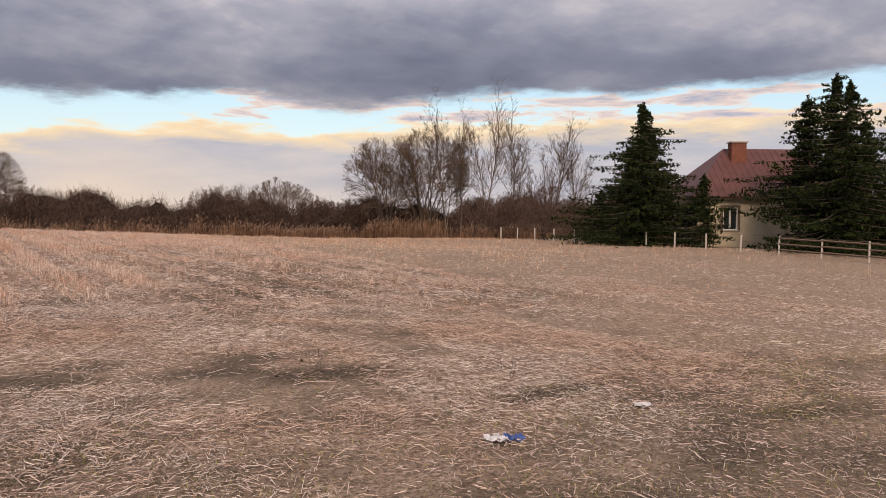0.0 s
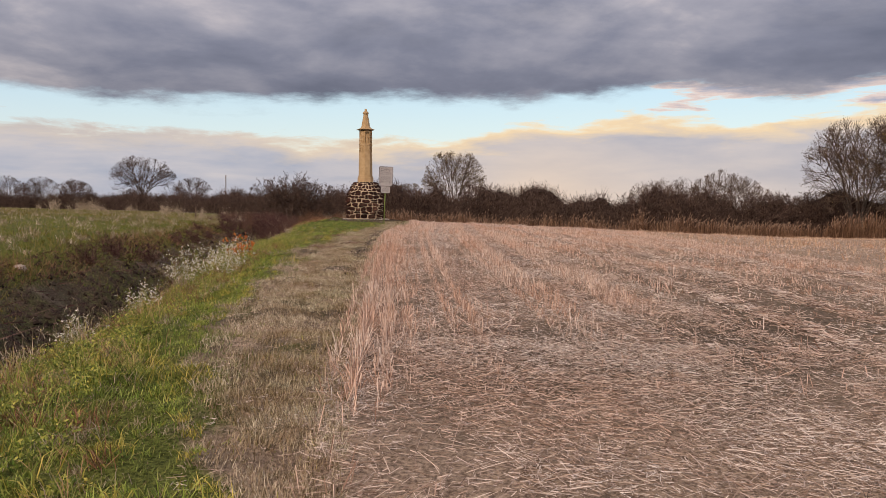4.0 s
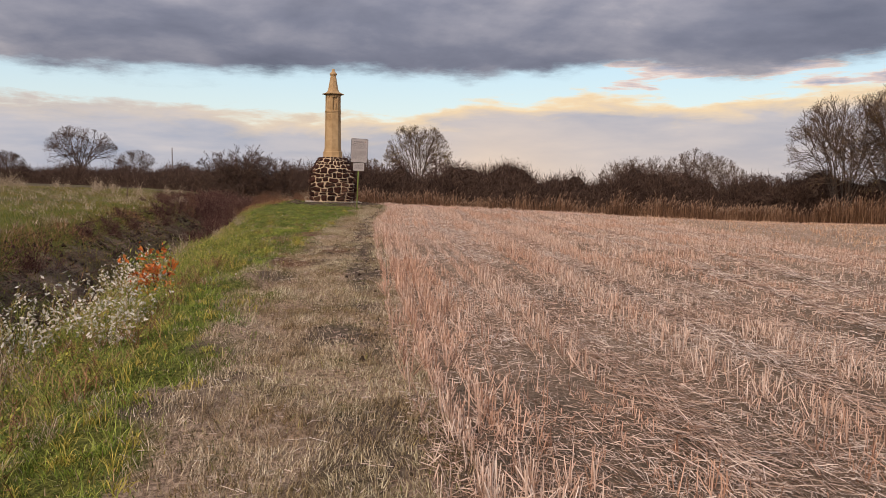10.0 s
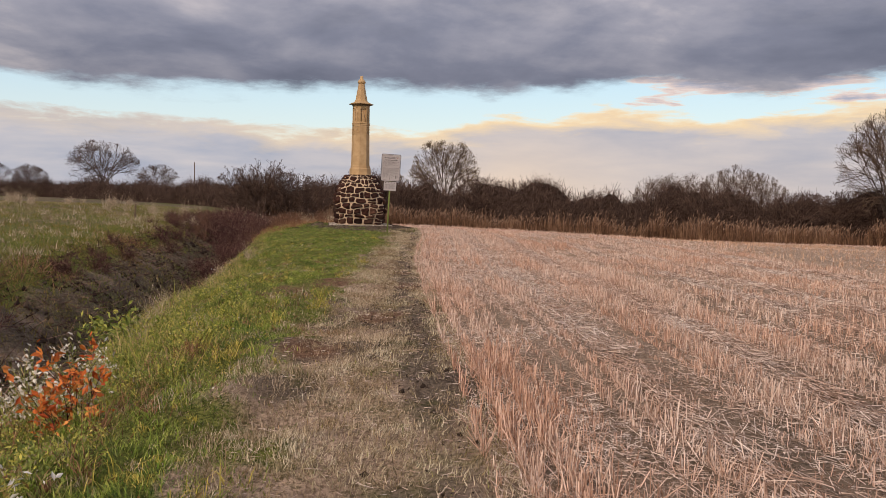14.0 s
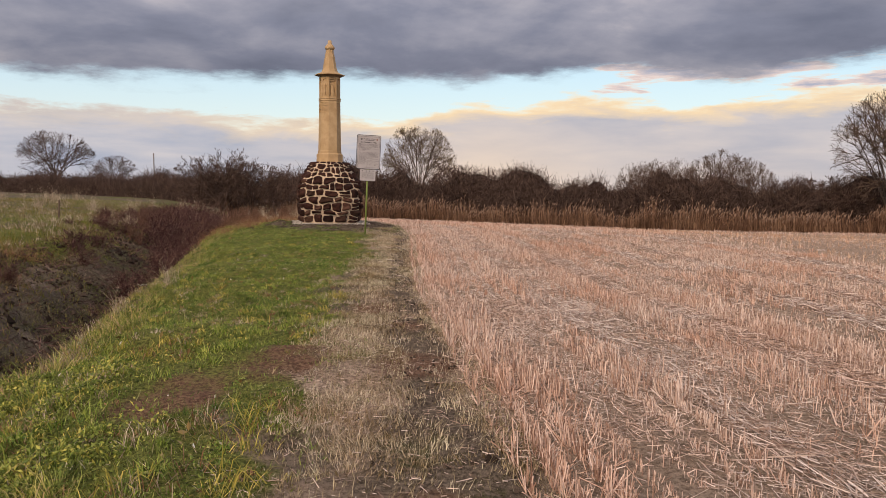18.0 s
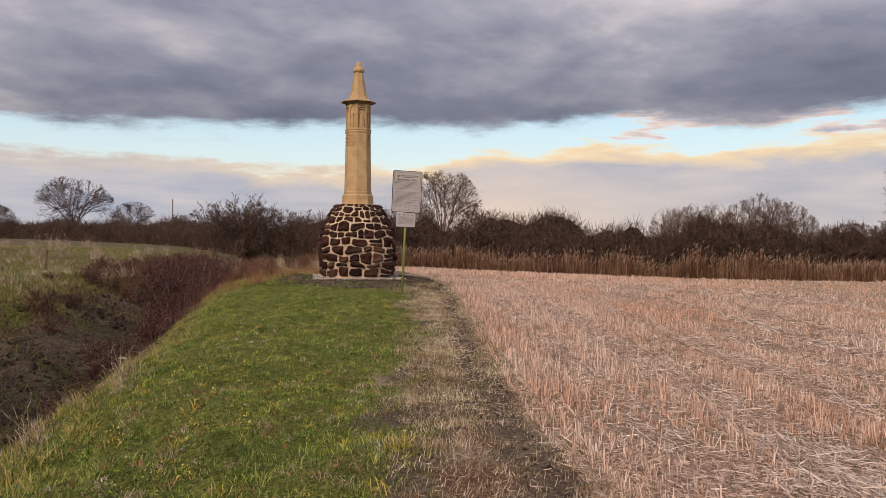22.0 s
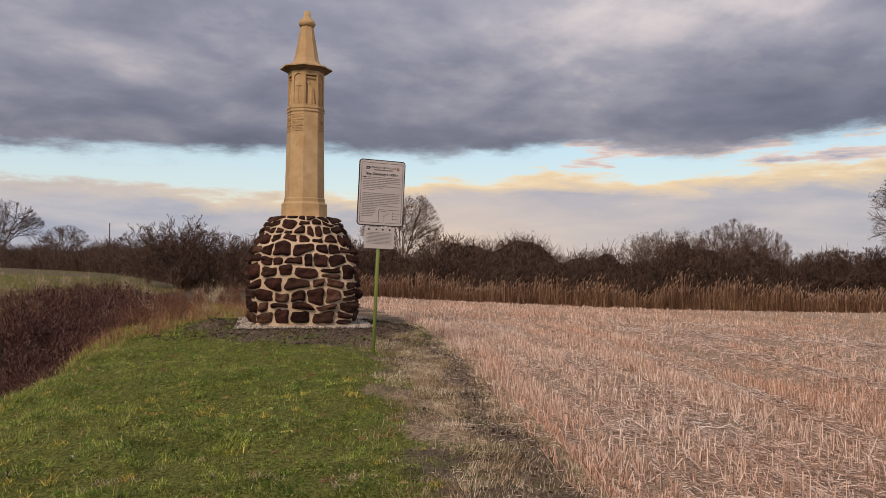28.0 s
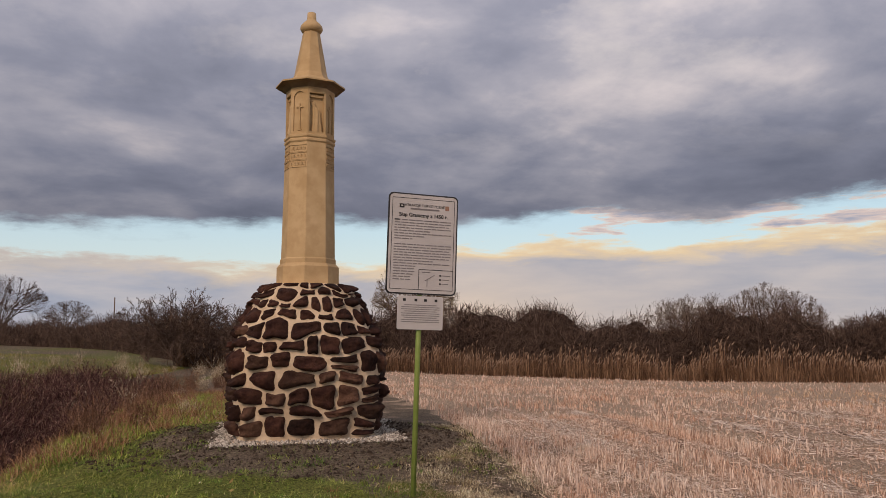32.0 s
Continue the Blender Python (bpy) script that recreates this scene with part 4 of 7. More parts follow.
def niche_face(i):
    """One face of the lantern: jambs, lintel and sill round a sunk panel, deep and square or shallow and arched."""
    r0, z0, z1 = 0.362, 4.27, 4.98
    a0, a1 = HT + i * math.pi / 4, HT + (i + 1) * math.pi / 4
    p0 = Vector((r0 * math.sin(a0), -r0 * math.cos(a0), 0))
    p1 = Vector((r0 * math.sin(a1), -r0 * math.cos(a1), 0))
    inward = -((p0 + p1) / 2).normalized()
    up = Vector((0, 0, 1))
    at = lambda u, w, d: p0 + (p1 - p0) * u + up * w + inward * d
    bm = bmesh.new()
    quad = lambda *q: bm.faces.new([bm.verts.new(p) for p in q])
    deep = i % 2 == 0
    ul, ur, zb, zt, dp = (0.10, 0.90, z0 + 0.04, z1 - 0.09, 0.06) if deep else (0.16, 0.84, z0 + 0.05, z1 - 0.06, 0.022)
    arch = [(ur, zt), (ul, zt)] if deep else [(ur + (ul - ur) * (0.5 - 0.5 * math.cos(math.pi * k / 10)), zt - 0.11 + 0.11 * math.sin(math.pi * k / 10)) for k in range(11)]
    quad(at(0, z0, 0), at(ul, z0, 0), at(ul, z1, 0), at(0, z1, 0))
    quad(at(ur, z0, 0), at(1, z0, 0), at(1, z1, 0), at(ur, z1, 0))
    quad(at(ul, z0, 0), at(ur, z0, 0), at(ur, zb, 0), at(ul, zb, 0))
    for (ua, za), (ub, zc) in zip(arch, arch[1:]):
        quad(at(ub, zc, 0), at(ua, za, 0), at(ua, z1, 0), at(ub, z1, 0))
        quad(at(ua, za, 0), at(ub, zc, 0), at(ub, zc, dp), at(ua, za, dp))
    quad(at(ul, zb, 0), at(ul, arch[-1][1], 0), at(ul, arch[-1][1], dp), at(ul, zb, dp))
    quad(at(ur, arch[0][1], 0), at(ur, zb, 0), at(ur, zb, dp), at(ur, arch[0][1], dp))
    quad(at(ul, zb, 0), at(ul, zb, dp), at(ur, zb, dp), at(ur, zb, 0))
    quad(at(ul, zb, dp), at(ul, zt, dp), at(ur, zt, dp), at(ur, zb, dp))
    if deep:
        quad(at(ul, zt - 0.06, dp - 0.03), at(ur, zt - 0.06, dp - 0.03), at(ur, zt - 0.02, dp - 0.03), at(ul, zt - 0.02, dp - 0.03))
        quad(at(ul, zt - 0.06, dp), at(ur, zt - 0.06, dp), at(ur, zt - 0.06, dp - 0.03), at(ul, zt - 0.06, dp - 0.03))
    part("niche", bm, m_sandstone, mon)
    # a plain carved form: bent and draped in the deep niches, an upright bar with arms in the shallow ones
    bm = bmesh.new()
    along = (p1 - p0).normalized()
    if deep:
        prof = [(0.0, 0.088, 0.02), (0.05, 0.085, 0.02), (0.14, 0.07, 0.015), (0.24, 0.062, 0.012), (0.32, 0.06, 0.005), (0.365, 0.045, -0.01), (0.385, 0.03, -0.03), (0.41, 0.04, -0.04), (0.445, 0.038, -0.045), (0.465, 0.014, -0.045)]
        rows = []
        for h_, w_, sh in prof:
            c = at(0.5, zb + h_, dp - 0.004) + along * sh
            rows.append([bm.verts.new(c + along * (w_ * math.cos(k)) - inward * (w_ * 0.6 * math.sin(k) * (1 + 0.22 * math.cos(7 * k + 9 * h_)))) for k in np.linspace(0, math.pi, 17)])
        for ra, rb in zip(rows, rows[1:]):
            for k in range(16):
                bm.faces.new((ra[k], ra[k + 1], rb[k + 1], rb[k]))
    else:
        turn_ = (-inward).to_track_quat("Y", "Z").to_matrix().to_4x4()
        for sx, sz_, zc in ((0.022, 0.40, zb + 0.22), (0.11, 0.022, zb + 0.36), (0.06, 0.03, zb + 0.02)):
            bmesh.ops.create_cube(bm, size=1, matrix=Matrix.Translation(at(0.5, zc, dp - 0.008)) @ turn_ @ Matrix.Diagonal((sx, 0.022, sz_, 1)))
        bmesh.ops.bevel(bm, geom=bm.edges[:], offset=0.005, segments=1, affect="EDGES")
    part("relief", bm, m_sandstone, mon, "worn plain relief carved in the niche", deep)


for i in range(8):
    niche_face(i)
# underside of the eaves, in a darker tone than the rest of the pillar
part("cornice", octs([(0.37, 4.97), (0.40, 5.0), (0.47, 5.035), (0.555, 5.045)]), m_sandstone_dark, mon, "darker sandstone underside of the eaves")
part("roof", octs([(0.556, 5.046), (0.556, 5.066), (0.46, 5.10), (0.37, 5.13), (0.30, 5.18), (0.262, 5.26), (0.135, 5.93)]), m_sandstone, mon)
part("finial", rings_bm([ngon(r, z_, 16) for r, z_ in [(0.12, 5.925), (0.15, 5.94), (0.172, 5.98), (0.165, 6.02), (0.13, 6.07), (0.085, 6.11), (0.07, 6.14), (0.065, 6.24)]]), m_sandstone, mon, "round knob with a broken stub", True)

# carved lettering bands below the moulding, worn past reading
for face, count in ((7, 3), (6, 3), (1, 3)):
    a0, a1 = HT + face * math.pi / 4, HT + (face + 1) * math.pi / 4
    for k in range(count):
        zc = 4.06 - 0.115 * k
        r = np.interp(zc, [2.455, 4.16], [0.42, 0.385]) * 0.94
        p0 = Vector((r * math.sin(a0), -r * math.cos(a0), zc))
        p1 = Vector((r * math.sin(a1), -r * math.cos(a1), zc))
        out = ((p0 + p1) / 2 - Vector((0, 0, zc))).normalized()
        turn_ = out.to_track_quat("Y", "Z").to_matrix().to_4x4()
        bm = bmesh.new()
        for q in range(11):
            c = p0 + (p1 - p0) * (0.1 + 0.08 * q) + out * 0.003
            bmesh.ops.create_cube(bm, size=1, matrix=Matrix.Translation(c) @ turn_ @ Matrix.Diagonal((0.011, 0.012, 0.04 + 0.025 * ((q * 5 + k) % 3 == 1), 1)))
        for dz in (-0.05, 0.05):
            bmesh.ops.create_cube(bm, size=1, matrix=Matrix.Translation((p0 + p1) / 2 + Vector((0, 0, dz)) + out * 0.002) @ turn_ @ Matrix.Diagonal(((p1 - p0).length * 0.96, 0.014, 0.010, 1)))
        part("carved_band", bm, m_sandstone, mon)

# gravel apron
pad = empty("gravel_apron", (MON_X, MON_Y, MON_Z - 0.048), "pale gravel apron round the foot of the monument", "gravel")
n = 14000
x, y = rng.uniform(-1.5, 1.5, n), rng.uniform(-1.5, 1.5, n)
k = (np.maximum(np.abs(x), np.abs(y)) > 0.85) & (np.maximum(np.abs(x), np.abs(y)) < 1.22 + 0.3 * (hills(x, y, 0.5, 91) - 0.4) + rng.normal(0, 0.04, n))
x, y = x[k], y[k]
n = len(x)
oct_v = np.array([(1, 0, 0), (-1, 0, 0), (0, 1, 0), (0, -1, 0), (0, 0, 1), (0, 0, -1)], float)
oct_f = np.array([(0, 2, 4), (2, 1, 4), (1, 3, 4), (3, 0, 4), (2, 0, 5), (1, 2, 5), (3, 1, 5), (0, 3, 5)])
sz = rng.uniform(0.008, 0.022, (n, 1, 1)) * rng.uniform(0.6, 1.2, (n, 6, 1))
V = oct_v[None] * sz + np.stack([x, y, rng.uniform(0.0, 0.026, n)], -1)[:, None]
F = (np.arange(n)[:, None, None] * 6 + oct_f[None]).reshape(-1, 3)
stuff("gravel", V.reshape(-1, 3), F, m_gravel, "", "", parent=pad)["kind"] = "stuff"
part("gravel_bed", box_bm(-1.12, 1.12, -1.12, 1.12, -0.1, 0.006), m_mortar, pad)

# clods of turned soil round the foot and along the furrow
m_clod = island_mat("soil_clods", [(0.0, (0.028, 0.021, 0.016)), (0.6, (0.06, 0.045, 0.035)), (1.0, (0.12, 0.093, 0.07))], 0.95, 0.1)


def clods(x, y, size):
    n_ = len(x)
    s_ = size[:, None, None] * rng.uniform(0.6, 1.3, (n_, 6, 1))
    V_ = oct_v[None] * s_ + rng.normal(0, 0.2, (n_, 6, 3)) * size[:, None, None] + np.stack([x, y, height(x, y)], -1)[:, None]
    return V_.reshape(-1, 3), (np.arange(n_)[:, None, None] * 6 + oct_f[None]).reshape(-1, 3)


an_, ra_ = rng.uniform(0, 6.28, 9500), rng.uniform(1.3, 3.0, 9500)
x0_, y0_ = MON_X + np.cos(an_) * ra_, MON_Y + np.sin(an_) * ra_
x1_, y1_ = pts(40000, 0, 7, 3, 50)
on_path = (x1_ > green_x(y1_) - 0.2) & (x1_ < edge_x(y1_) + 0.1)
k = rng.random(40000) < np.maximum(dark_soil(x1_, y1_) * np.interp(y1_, [9, 14], [0.08, 0.8]), on_path * 0.05)
x, y = np.concatenate([x0_, x1_[k]]), np.concatenate([y0_, y1_[k]])
xd_, yd_ = pts(16000, -6.6, -3.0, 6, 60)
k = rng.random(16000) < ((hills(xd_, yd_, 0.9, 79) - 0.4) / 0.2).clip(0, 1)
xd_, yd_ = xd_[k] + bend(yd_[k]), yd_[k]
V, F = join([clods(x, y, rng.gamma(2.5, 0.005, len(x)).clip(0.004, 0.028)), clods(xd_, yd_, rng.gamma(2.2, 0.014, len(xd_)).clip(0.012, 0.09))])
stuff("soil_clods", V, F, m_clod, "crumbled dark soil clods", "soil")

# ---------- information board ----------
m_green = noise_mat("green_paint", (0.17, 0.24, 0.05), (0.23, 0.30, 0.08), 8, 0.5, 0.4)
m_board = noise_mat("off_white_board", (0.43, 0.415, 0.42), (0.49, 0.47, 0.475), 3, 0.45, 0.4)
m_black = noise_mat("black_print", (0.02, 0.02, 0.022), (0.035, 0.035, 0.04), 5, 0.6, 0.3)
m_grey = noise_mat("grey_print", (0.16, 0.15, 0.16), (0.22, 0.21, 0.22), 5, 0.6, 0.3)
SX, SY = 1.69, 45.62
board = empty("information_board", (SX, SY, gz(SX, SY)), "white information board on a green steel post", "sign", turn=radians(6))
board.rotation_euler = (0, radians(2.0), radians(6))
part("post", rings_bm([ngon(0.028, z_, 12) for z_ in (-0.3, 2.95)]), m_green, board, smooth=True)


def plate(name, w, h, z0, t_, mat, y=-0.03, cut=0.05):
    pts_ = []
    for sx, sz_, a in ((1, -1, -90), (1, 1, 0), (-1, 1, 90), (-1, -1, 180)):
        for k in range(5):
            an = radians(a + 90 * k / 4)
            pts_.append((sx * (w / 2 - cut) + cut * math.cos(an), sz_ * (h / 2 - cut) + cut * math.sin(an) + z0))
    return part(name, rings_bm([[(p[0], y + t_, p[1]) for p in pts_], [(p[0], y, p[1]) for p in pts_]]), mat, board)


plate("rim", 0.735, 1.025, 2.485, 0.012, m_black, -0.044)
plate("panel", 0.705, 0.995, 2.485, 0.010, m_board, -0.050, 0.04)
plate("small_panel", 0.475, 0.335, 1.79, 0.010, m_board, -0.044, 0.02)


def bar(x0, x1, z0, z1, mat=None, y=-0.053):
    bm = box_bm(x0, x1, y, y + 0.004, z0, z1)
    return part("print_bar", bm, mat or m_grey, board)


def lettering(text, x, z_, size, mat, bold=0.0, align="CENTER"):
    cu = bpy.data.curves.new("lettering", "FONT")
    cu.body, cu.size, cu.align_x, cu.align_y = text, size, align, "CENTER"
    cu.offset, cu.extrude = bold, 0.001
    cu.materials.append(mat)
    ob = new("lettering", cu)
    ob.parent = board
    ob.matrix_local = pose(x, -0.0525, z_, 90, 0, 0)
    return ob


# printed frame line
for x0, x1, z0, z1 in ((-0.325, 0.325, 2.945, 2.949), (-0.325, 0.325, 2.021, 2.025), (-0.329, -0.325, 2.025, 2.945), (0.325, 0.329, 2.025, 2.945)):
    bar(x0, x1, z0, z1, m_black)
lettering("ATRAKCJE TURYSTYCZNE", 0.01, 2.875, 0.036, m_black)
bar(-0.14, 0.165, 2.832, 2.848, m_grey)
lettering("Słup Graniczny z 1450 r.", 0.0, 2.775, 0.052, m_black, 0.0012)
bar(-0.255, -0.205, 2.845, 2.885, m_black)
bar(-0.240, -0.220, 2.860, 2.872, m_board, -0.0545)
m_crest = noise_mat("faded_crest", (0.25, 0.10, 0.08), (0.30, 0.20, 0.14), 20, 0.6, 0.3)
bar(0.228, 0.268, 2.845, 2.89, m_crest)
rp = random.Random(5)
zl = 2.722
for k in range(22):
    if k == 8:
        zl -= 0.03
    end = 0.30 if k not in (4, 6, 7, 14, 16) else rp.uniform(-0.1, 0.15)
    if k > 15:
        end = -0.07 if k < 20 else -0.12
    start = -0.30
    if k == 0:
        bar(-0.30, -0.245, zl - 0.005, zl + 0.006, m_black)
        start = -0.225
    xw = start
    while xw < end - 0.02:
        ww = min(rp.uniform(0.025, 0.085), end - xw)
        bar(xw, xw + ww, zl - 0.0045, zl + 0.0045)
        xw += ww + 0.009
    zl -= 0.0272
for x0, x1, z0, z1 in ((-0.03, 0.325, 2.224, 2.229), (-0.034, -0.029, 2.03, 2.224)):
    bar(x0, x1, z0, z1, m_black)
bar(0.0, 0.09, 2.198, 2.204)
for k in range(3):
    bar(0.185, 0.205, 2.165 - 0.042 * k, 2.18 - 0.042 * k, m_black)
    bar(0.215, 0.30 - 0.01 * k, 2.170 - 0.042 * k, 2.177 - 0.042 * k)
bm = box_bm(0.055, 0.061, -0.053, -0.05, 2.05, 2.14)
part("map_line", bm, m_grey, board)
bm = box_bm(-0.06, 0.06, -0.0015, 0.0015, -0.003, 0.003)
part("map_line", bm, m_grey, board).matrix_local = pose(0.085, -0.0515, 2.145, 0, -32, 0)
for xk in (-0.17, -0.05, 0.05, 0.16):
    bar(xk - 0.014, xk + 0.014, 1.905, 1.93, m_black, -0.047)
for k in range(9):
    hw = 0.2 if k % 3 else 0.17
    bar(-hw, hw, 1.865 - 0.021 * k, 1.871 - 0.021 * k, m_grey, -0.047)
for zc in (2.3, 2.75, 1.85):
    part("clamp", box_bm(-0.05, 0.05, -0.036, 0.035, zc - 0.02, zc + 0.02, 0.004), m_grey, board)

# ---------- woody plants ----------


def sticks(P0, P1, R0, R1, sides=3):
    n = len(P0)
    d = P1 - P0
    ln = np.linalg.norm(d, axis=1, keepdims=True) + 1e-9
    d = d / ln
    ref = np.where(np.abs(d[:, 2:3]) > 0.9, np.array([[1.0, 0, 0]]), np.array([[0, 0, 1.0]]))
    u = np.cross(d, ref)
    u /= np.linalg.norm(u, axis=1, keepdims=True) + 1e-9
    w = np.cross(d, u)
    if sides == 2:
        q = np.random.default_rng(n).uniform(0, np.pi, n)[:, None]
        sd = u * np.cos(q) + w * np.sin(q)
        V = np.stack([P0 - sd * R0[:, None] * 1.3, P0 + sd * R0[:, None] * 1.3, P1 + sd * R1[:, None] * 1.3, P1 - sd * R1[:, None] * 1.3], 1)
        return V.reshape(-1, 3), np.arange(4 * n).reshape(-1, 4)
    rings = []
    for p, r in ((P0, R0), (P1, R1)):
        for s in range(sides):
            an = 2 * np.pi * s / sides
            rings.append(p + (u * np.cos(an) + w * np.sin(an)) * r[:, None])
    V = np.stack(rings, 1).reshape(-1, 3)
    base = np.arange(n)[:, None] * (2 * sides)
    F = np.concatenate([base + np.array([s, (s + 1) % sides, sides + (s + 1) % sides, sides + s]) for s in range(sides)], 0)
    return V, F


def unit(a):
    return a / (np.linalg.norm(a, axis=-1, keepdims=True) + 1e-9)


def grow(g, stems, levels, tropism=0.08, wiggle=0.085):
    """Branches level by level. stems: starts, headings, lengths, radii.
    levels: (pieces, children, first fork, spread, length ratio, radius ratio). Gives the sticks of each level."""
    p, d, L, R = stems
    out = []
    for pieces, kids, t0, spread, lr, rr in levels:
        joints, heads = [p], [d]
        segs = []
        for s in range(pieces):
            q = p + d * (L / pieces)[:, None]
            k0, k1 = 1 - 0.75 * s / pieces, 1 - 0.75 * (s + 1) / pieces
            segs.append((p, q, R * k0, R * k1))
            p = q
            d = unit(d + g.normal(0, wiggle, d.shape) + np.array([0, 0, tropism]))
            joints.append(p)
            heads.append(d)
        out.append(tuple(np.concatenate(a) for a in zip(*segs)))
        if not kids:
            break
        J, Hd = np.stack(joints, 1), np.stack(heads, 1)
        n = len(L)
        tt = g.uniform(t0, 1.0, (n, kids))
        f_ = tt * pieces
        i0 = np.minimum(f_.astype(int), pieces - 1)
        fr = (f_ - i0)[..., None]
        rows = np.arange(n)[:, None]
        start = J[rows, i0] * (1 - fr) + J[rows, i0 + 1] * fr
        hd = Hd[rows, i0]
        side = unit(np.cross(hd, g.normal(0, 1, hd.shape)))
        an = g.normal(spread, spread * 0.3, (n, kids))[..., None]
        nd_ = unit(hd * np.cos(an) + side * np.sin(an))
        nl = L[:, None] * lr * g.uniform(0.6, 1.2, (n, kids)) * (1.15 - 0.45 * tt)
        nr = R[:, None] * rr * (1.2 - 0.6 * tt)
        p, d, L, R = start.reshape(-1, 3), nd_.reshape(-1, 3), nl.ravel(), nr.ravel()
    return out


def tree(name, label, seed, height_, stems=1, fan=0.12, kids=(14, 9, 7), spread=0.55, rad=0.16, twig=0.012, bare=0.25, mats=None, trop=0.08, leaves=0, lr=0.42):
    g = np.random.default_rng(seed)
    an = g.uniform(0, 6.28, stems) if stems < 9 else np.arange(stems) * 2.4 + g.normal(0, 0.25, stems)
    lean = (g.uniform(0.3, 1.0, stems) if stems < 9 else np.sqrt((np.arange(stems) + 0.5) / stems)) * fan
    d = np.stack([np.cos(an) * np.sin(lean), np.sin(an) * np.sin(lean), np.cos(lean)], -1)
    p = d * np.array([[0.9, 0.9, 0]]) * (stems > 1) - np.array([0, 0, 0.3])
    L = height_ * g.uniform(0.72 if stems < 16 else 0.88, 1.0, stems)
    L = L * (1 - 0.2 * (lean / fan) ** 2)
    L[0] = height_
    lv = grow(g, (p, d, L, np.full(stems, rad) * L / height_), [(7, kids[0], bare, spread, lr, 0.42), (4, kids[1], 0.2, spread * 1.1, 0.45, 0.5), (3, kids[2], 0.15, spread * 1.1, 0.5, 0.6), (2, 0, 0, 0, 0, 0)], trop)
    top = empty(name, (0, 0, 0), label, "tree")
    mk, mt = mats or (m_bark, m_twig)
    V, F = join([sticks(*lv[0], 5), sticks(*lv[1], 3)])
    stuff("trunk", V, F, mk, "", "", top)
    V, F = join([sticks(a, c, np.maximum(r0, twig), np.maximum(r1, twig * 0.5), 2) for a, c, r0, r1 in lv[2:]])
    stuff("crown", V, F, mt, "", "", top)
    if leaves:
        ends = lv[-1][1]
        pick = ends[g.integers(0, len(ends), leaves)] + g.normal(0, 0.15, (leaves, 3))
        V, F = leaf_cards(g, pick, 0.07)
        stuff("leaves", V, F, m_lastleaf, "", "", top)
    return top


def arcs(g, p, d, L, R, pieces, rise):
    """Bowed branches as runs of sticks, and points and headings along them."""
    q = p + d * (L * 0.5)[:, None] + np.array([0, 0, 1.0]) * (L * rise)[:, None] + g.normal(0, 0.05, p.shape) * L[:, None]
    e = p + d * L[:, None]
    tt = np.linspace(0, 1, pieces + 1)
    J = np.stack([p * (1 - u) ** 2 + q * 2 * u * (1 - u) + e * u * u for u in tt], 1)
    seg = [(J[:, k], J[:, k + 1], R * (1 - 0.86 * tt[k]), R * (1 - 0.86 * tt[k + 1])) for k in range(pieces)]
    return J, tuple(np.concatenate(a) for a in zip(*seg))


def domed(g, h, wide, fork, limbs, kids, rad, deep=0.45, lean_out=0.0, ragged=0.1):
    """A crown that fills a dome: limbs from the fork, branches and twigs that stop at its skin."""
    mid = np.array([0, 0, fork + (h - fork) * deep])
    half = np.array([wide, wide, h - mid[2]])
    ph = g.uniform(0, 6.28, 4)
    k = np.arange(limbs) + 0.5
    an, cz = k * 2.39996 + g.normal(0, 0.2, limbs), 1 - k / limbs * (1.12 + lean_out)
    sz = np.sqrt(1 - np.minimum(cz * cz, 0.999))
    tip = mid + np.stack([np.cos(an) * sz, np.sin(an) * sz, cz], -1) * half * g.uniform(0.62, 0.95, limbs)[:, None]
    p = np.stack([g.normal(0, 0.04, limbs) * wide, g.normal(0, 0.04, limbs) * wide, fork * g.uniform(0.55, 1.15, limbs)], -1)
    L = np.linalg.norm(tip - p, axis=1)
    d, R = (tip - p) / L[:, None], np.full(limbs, rad * 0.5)
    J, seg = arcs(g, p, d, L, R, 6, 0.12)
    out = [seg]
    for lv, (n_kids, reach) in enumerate(zip(kids, (0.36, 0.19, 0.10))):
        m, last = len(J), J.shape[1] - 1
        f_ = g.uniform(0.28, 1.0, (m, n_kids)) * last
        i0 = np.minimum(f_.astype(int), last - 1)
        r_ = np.arange(m)[:, None]
        fr = (f_ - i0)[..., None]
        p = (J[r_, i0] * (1 - fr) + J[r_, i0 + 1] * fr).reshape(-1, 3)
        hd = unit(J[r_, i0 + 1] - J[r_, i0]).reshape(-1, 3)
        outw = unit((p - mid) / half)
        d = unit(hd * 0.75 + g.normal(0, 0.55, hd.shape) + outw * 0.35 + np.array([0, 0, 0.12]))
        a_ = ((d / half) ** 2).sum(1)
        b_ = ((p - mid) / half * (d / half)).sum(1)
        c_ = (((p - mid) / half) ** 2).sum(1) - 1
        room = (-b_ + np.sqrt(np.maximum(b_ * b_ - a_ * c_, 0))) / a_
        room = room * (0.80 + 0.20 * np.sin(3.3 * outw[:, 0] + 4.1 * outw[:, 2] + ph[0]) * np.sin(4.7 * outw[:, 1] + ph[1]) + ragged * np.sin(9 * outw[:, 0] + ph[2]) * np.sin(8 * outw[:, 1] - 5 * outw[:, 2] + ph[3]) + 0.08)
        L = np.minimum(h * reach * g.uniform(0.5, 1.15, len(p)), np.maximum(room * g.uniform(0.85, 1.08, len(p)), 0.03 * h))
        R = np.repeat(R, n_kids) * 0.5
        J, seg = arcs(g, p, d, L, R, (4, 3, 2)[lv], 0.04)
        out.append(seg)
    return out


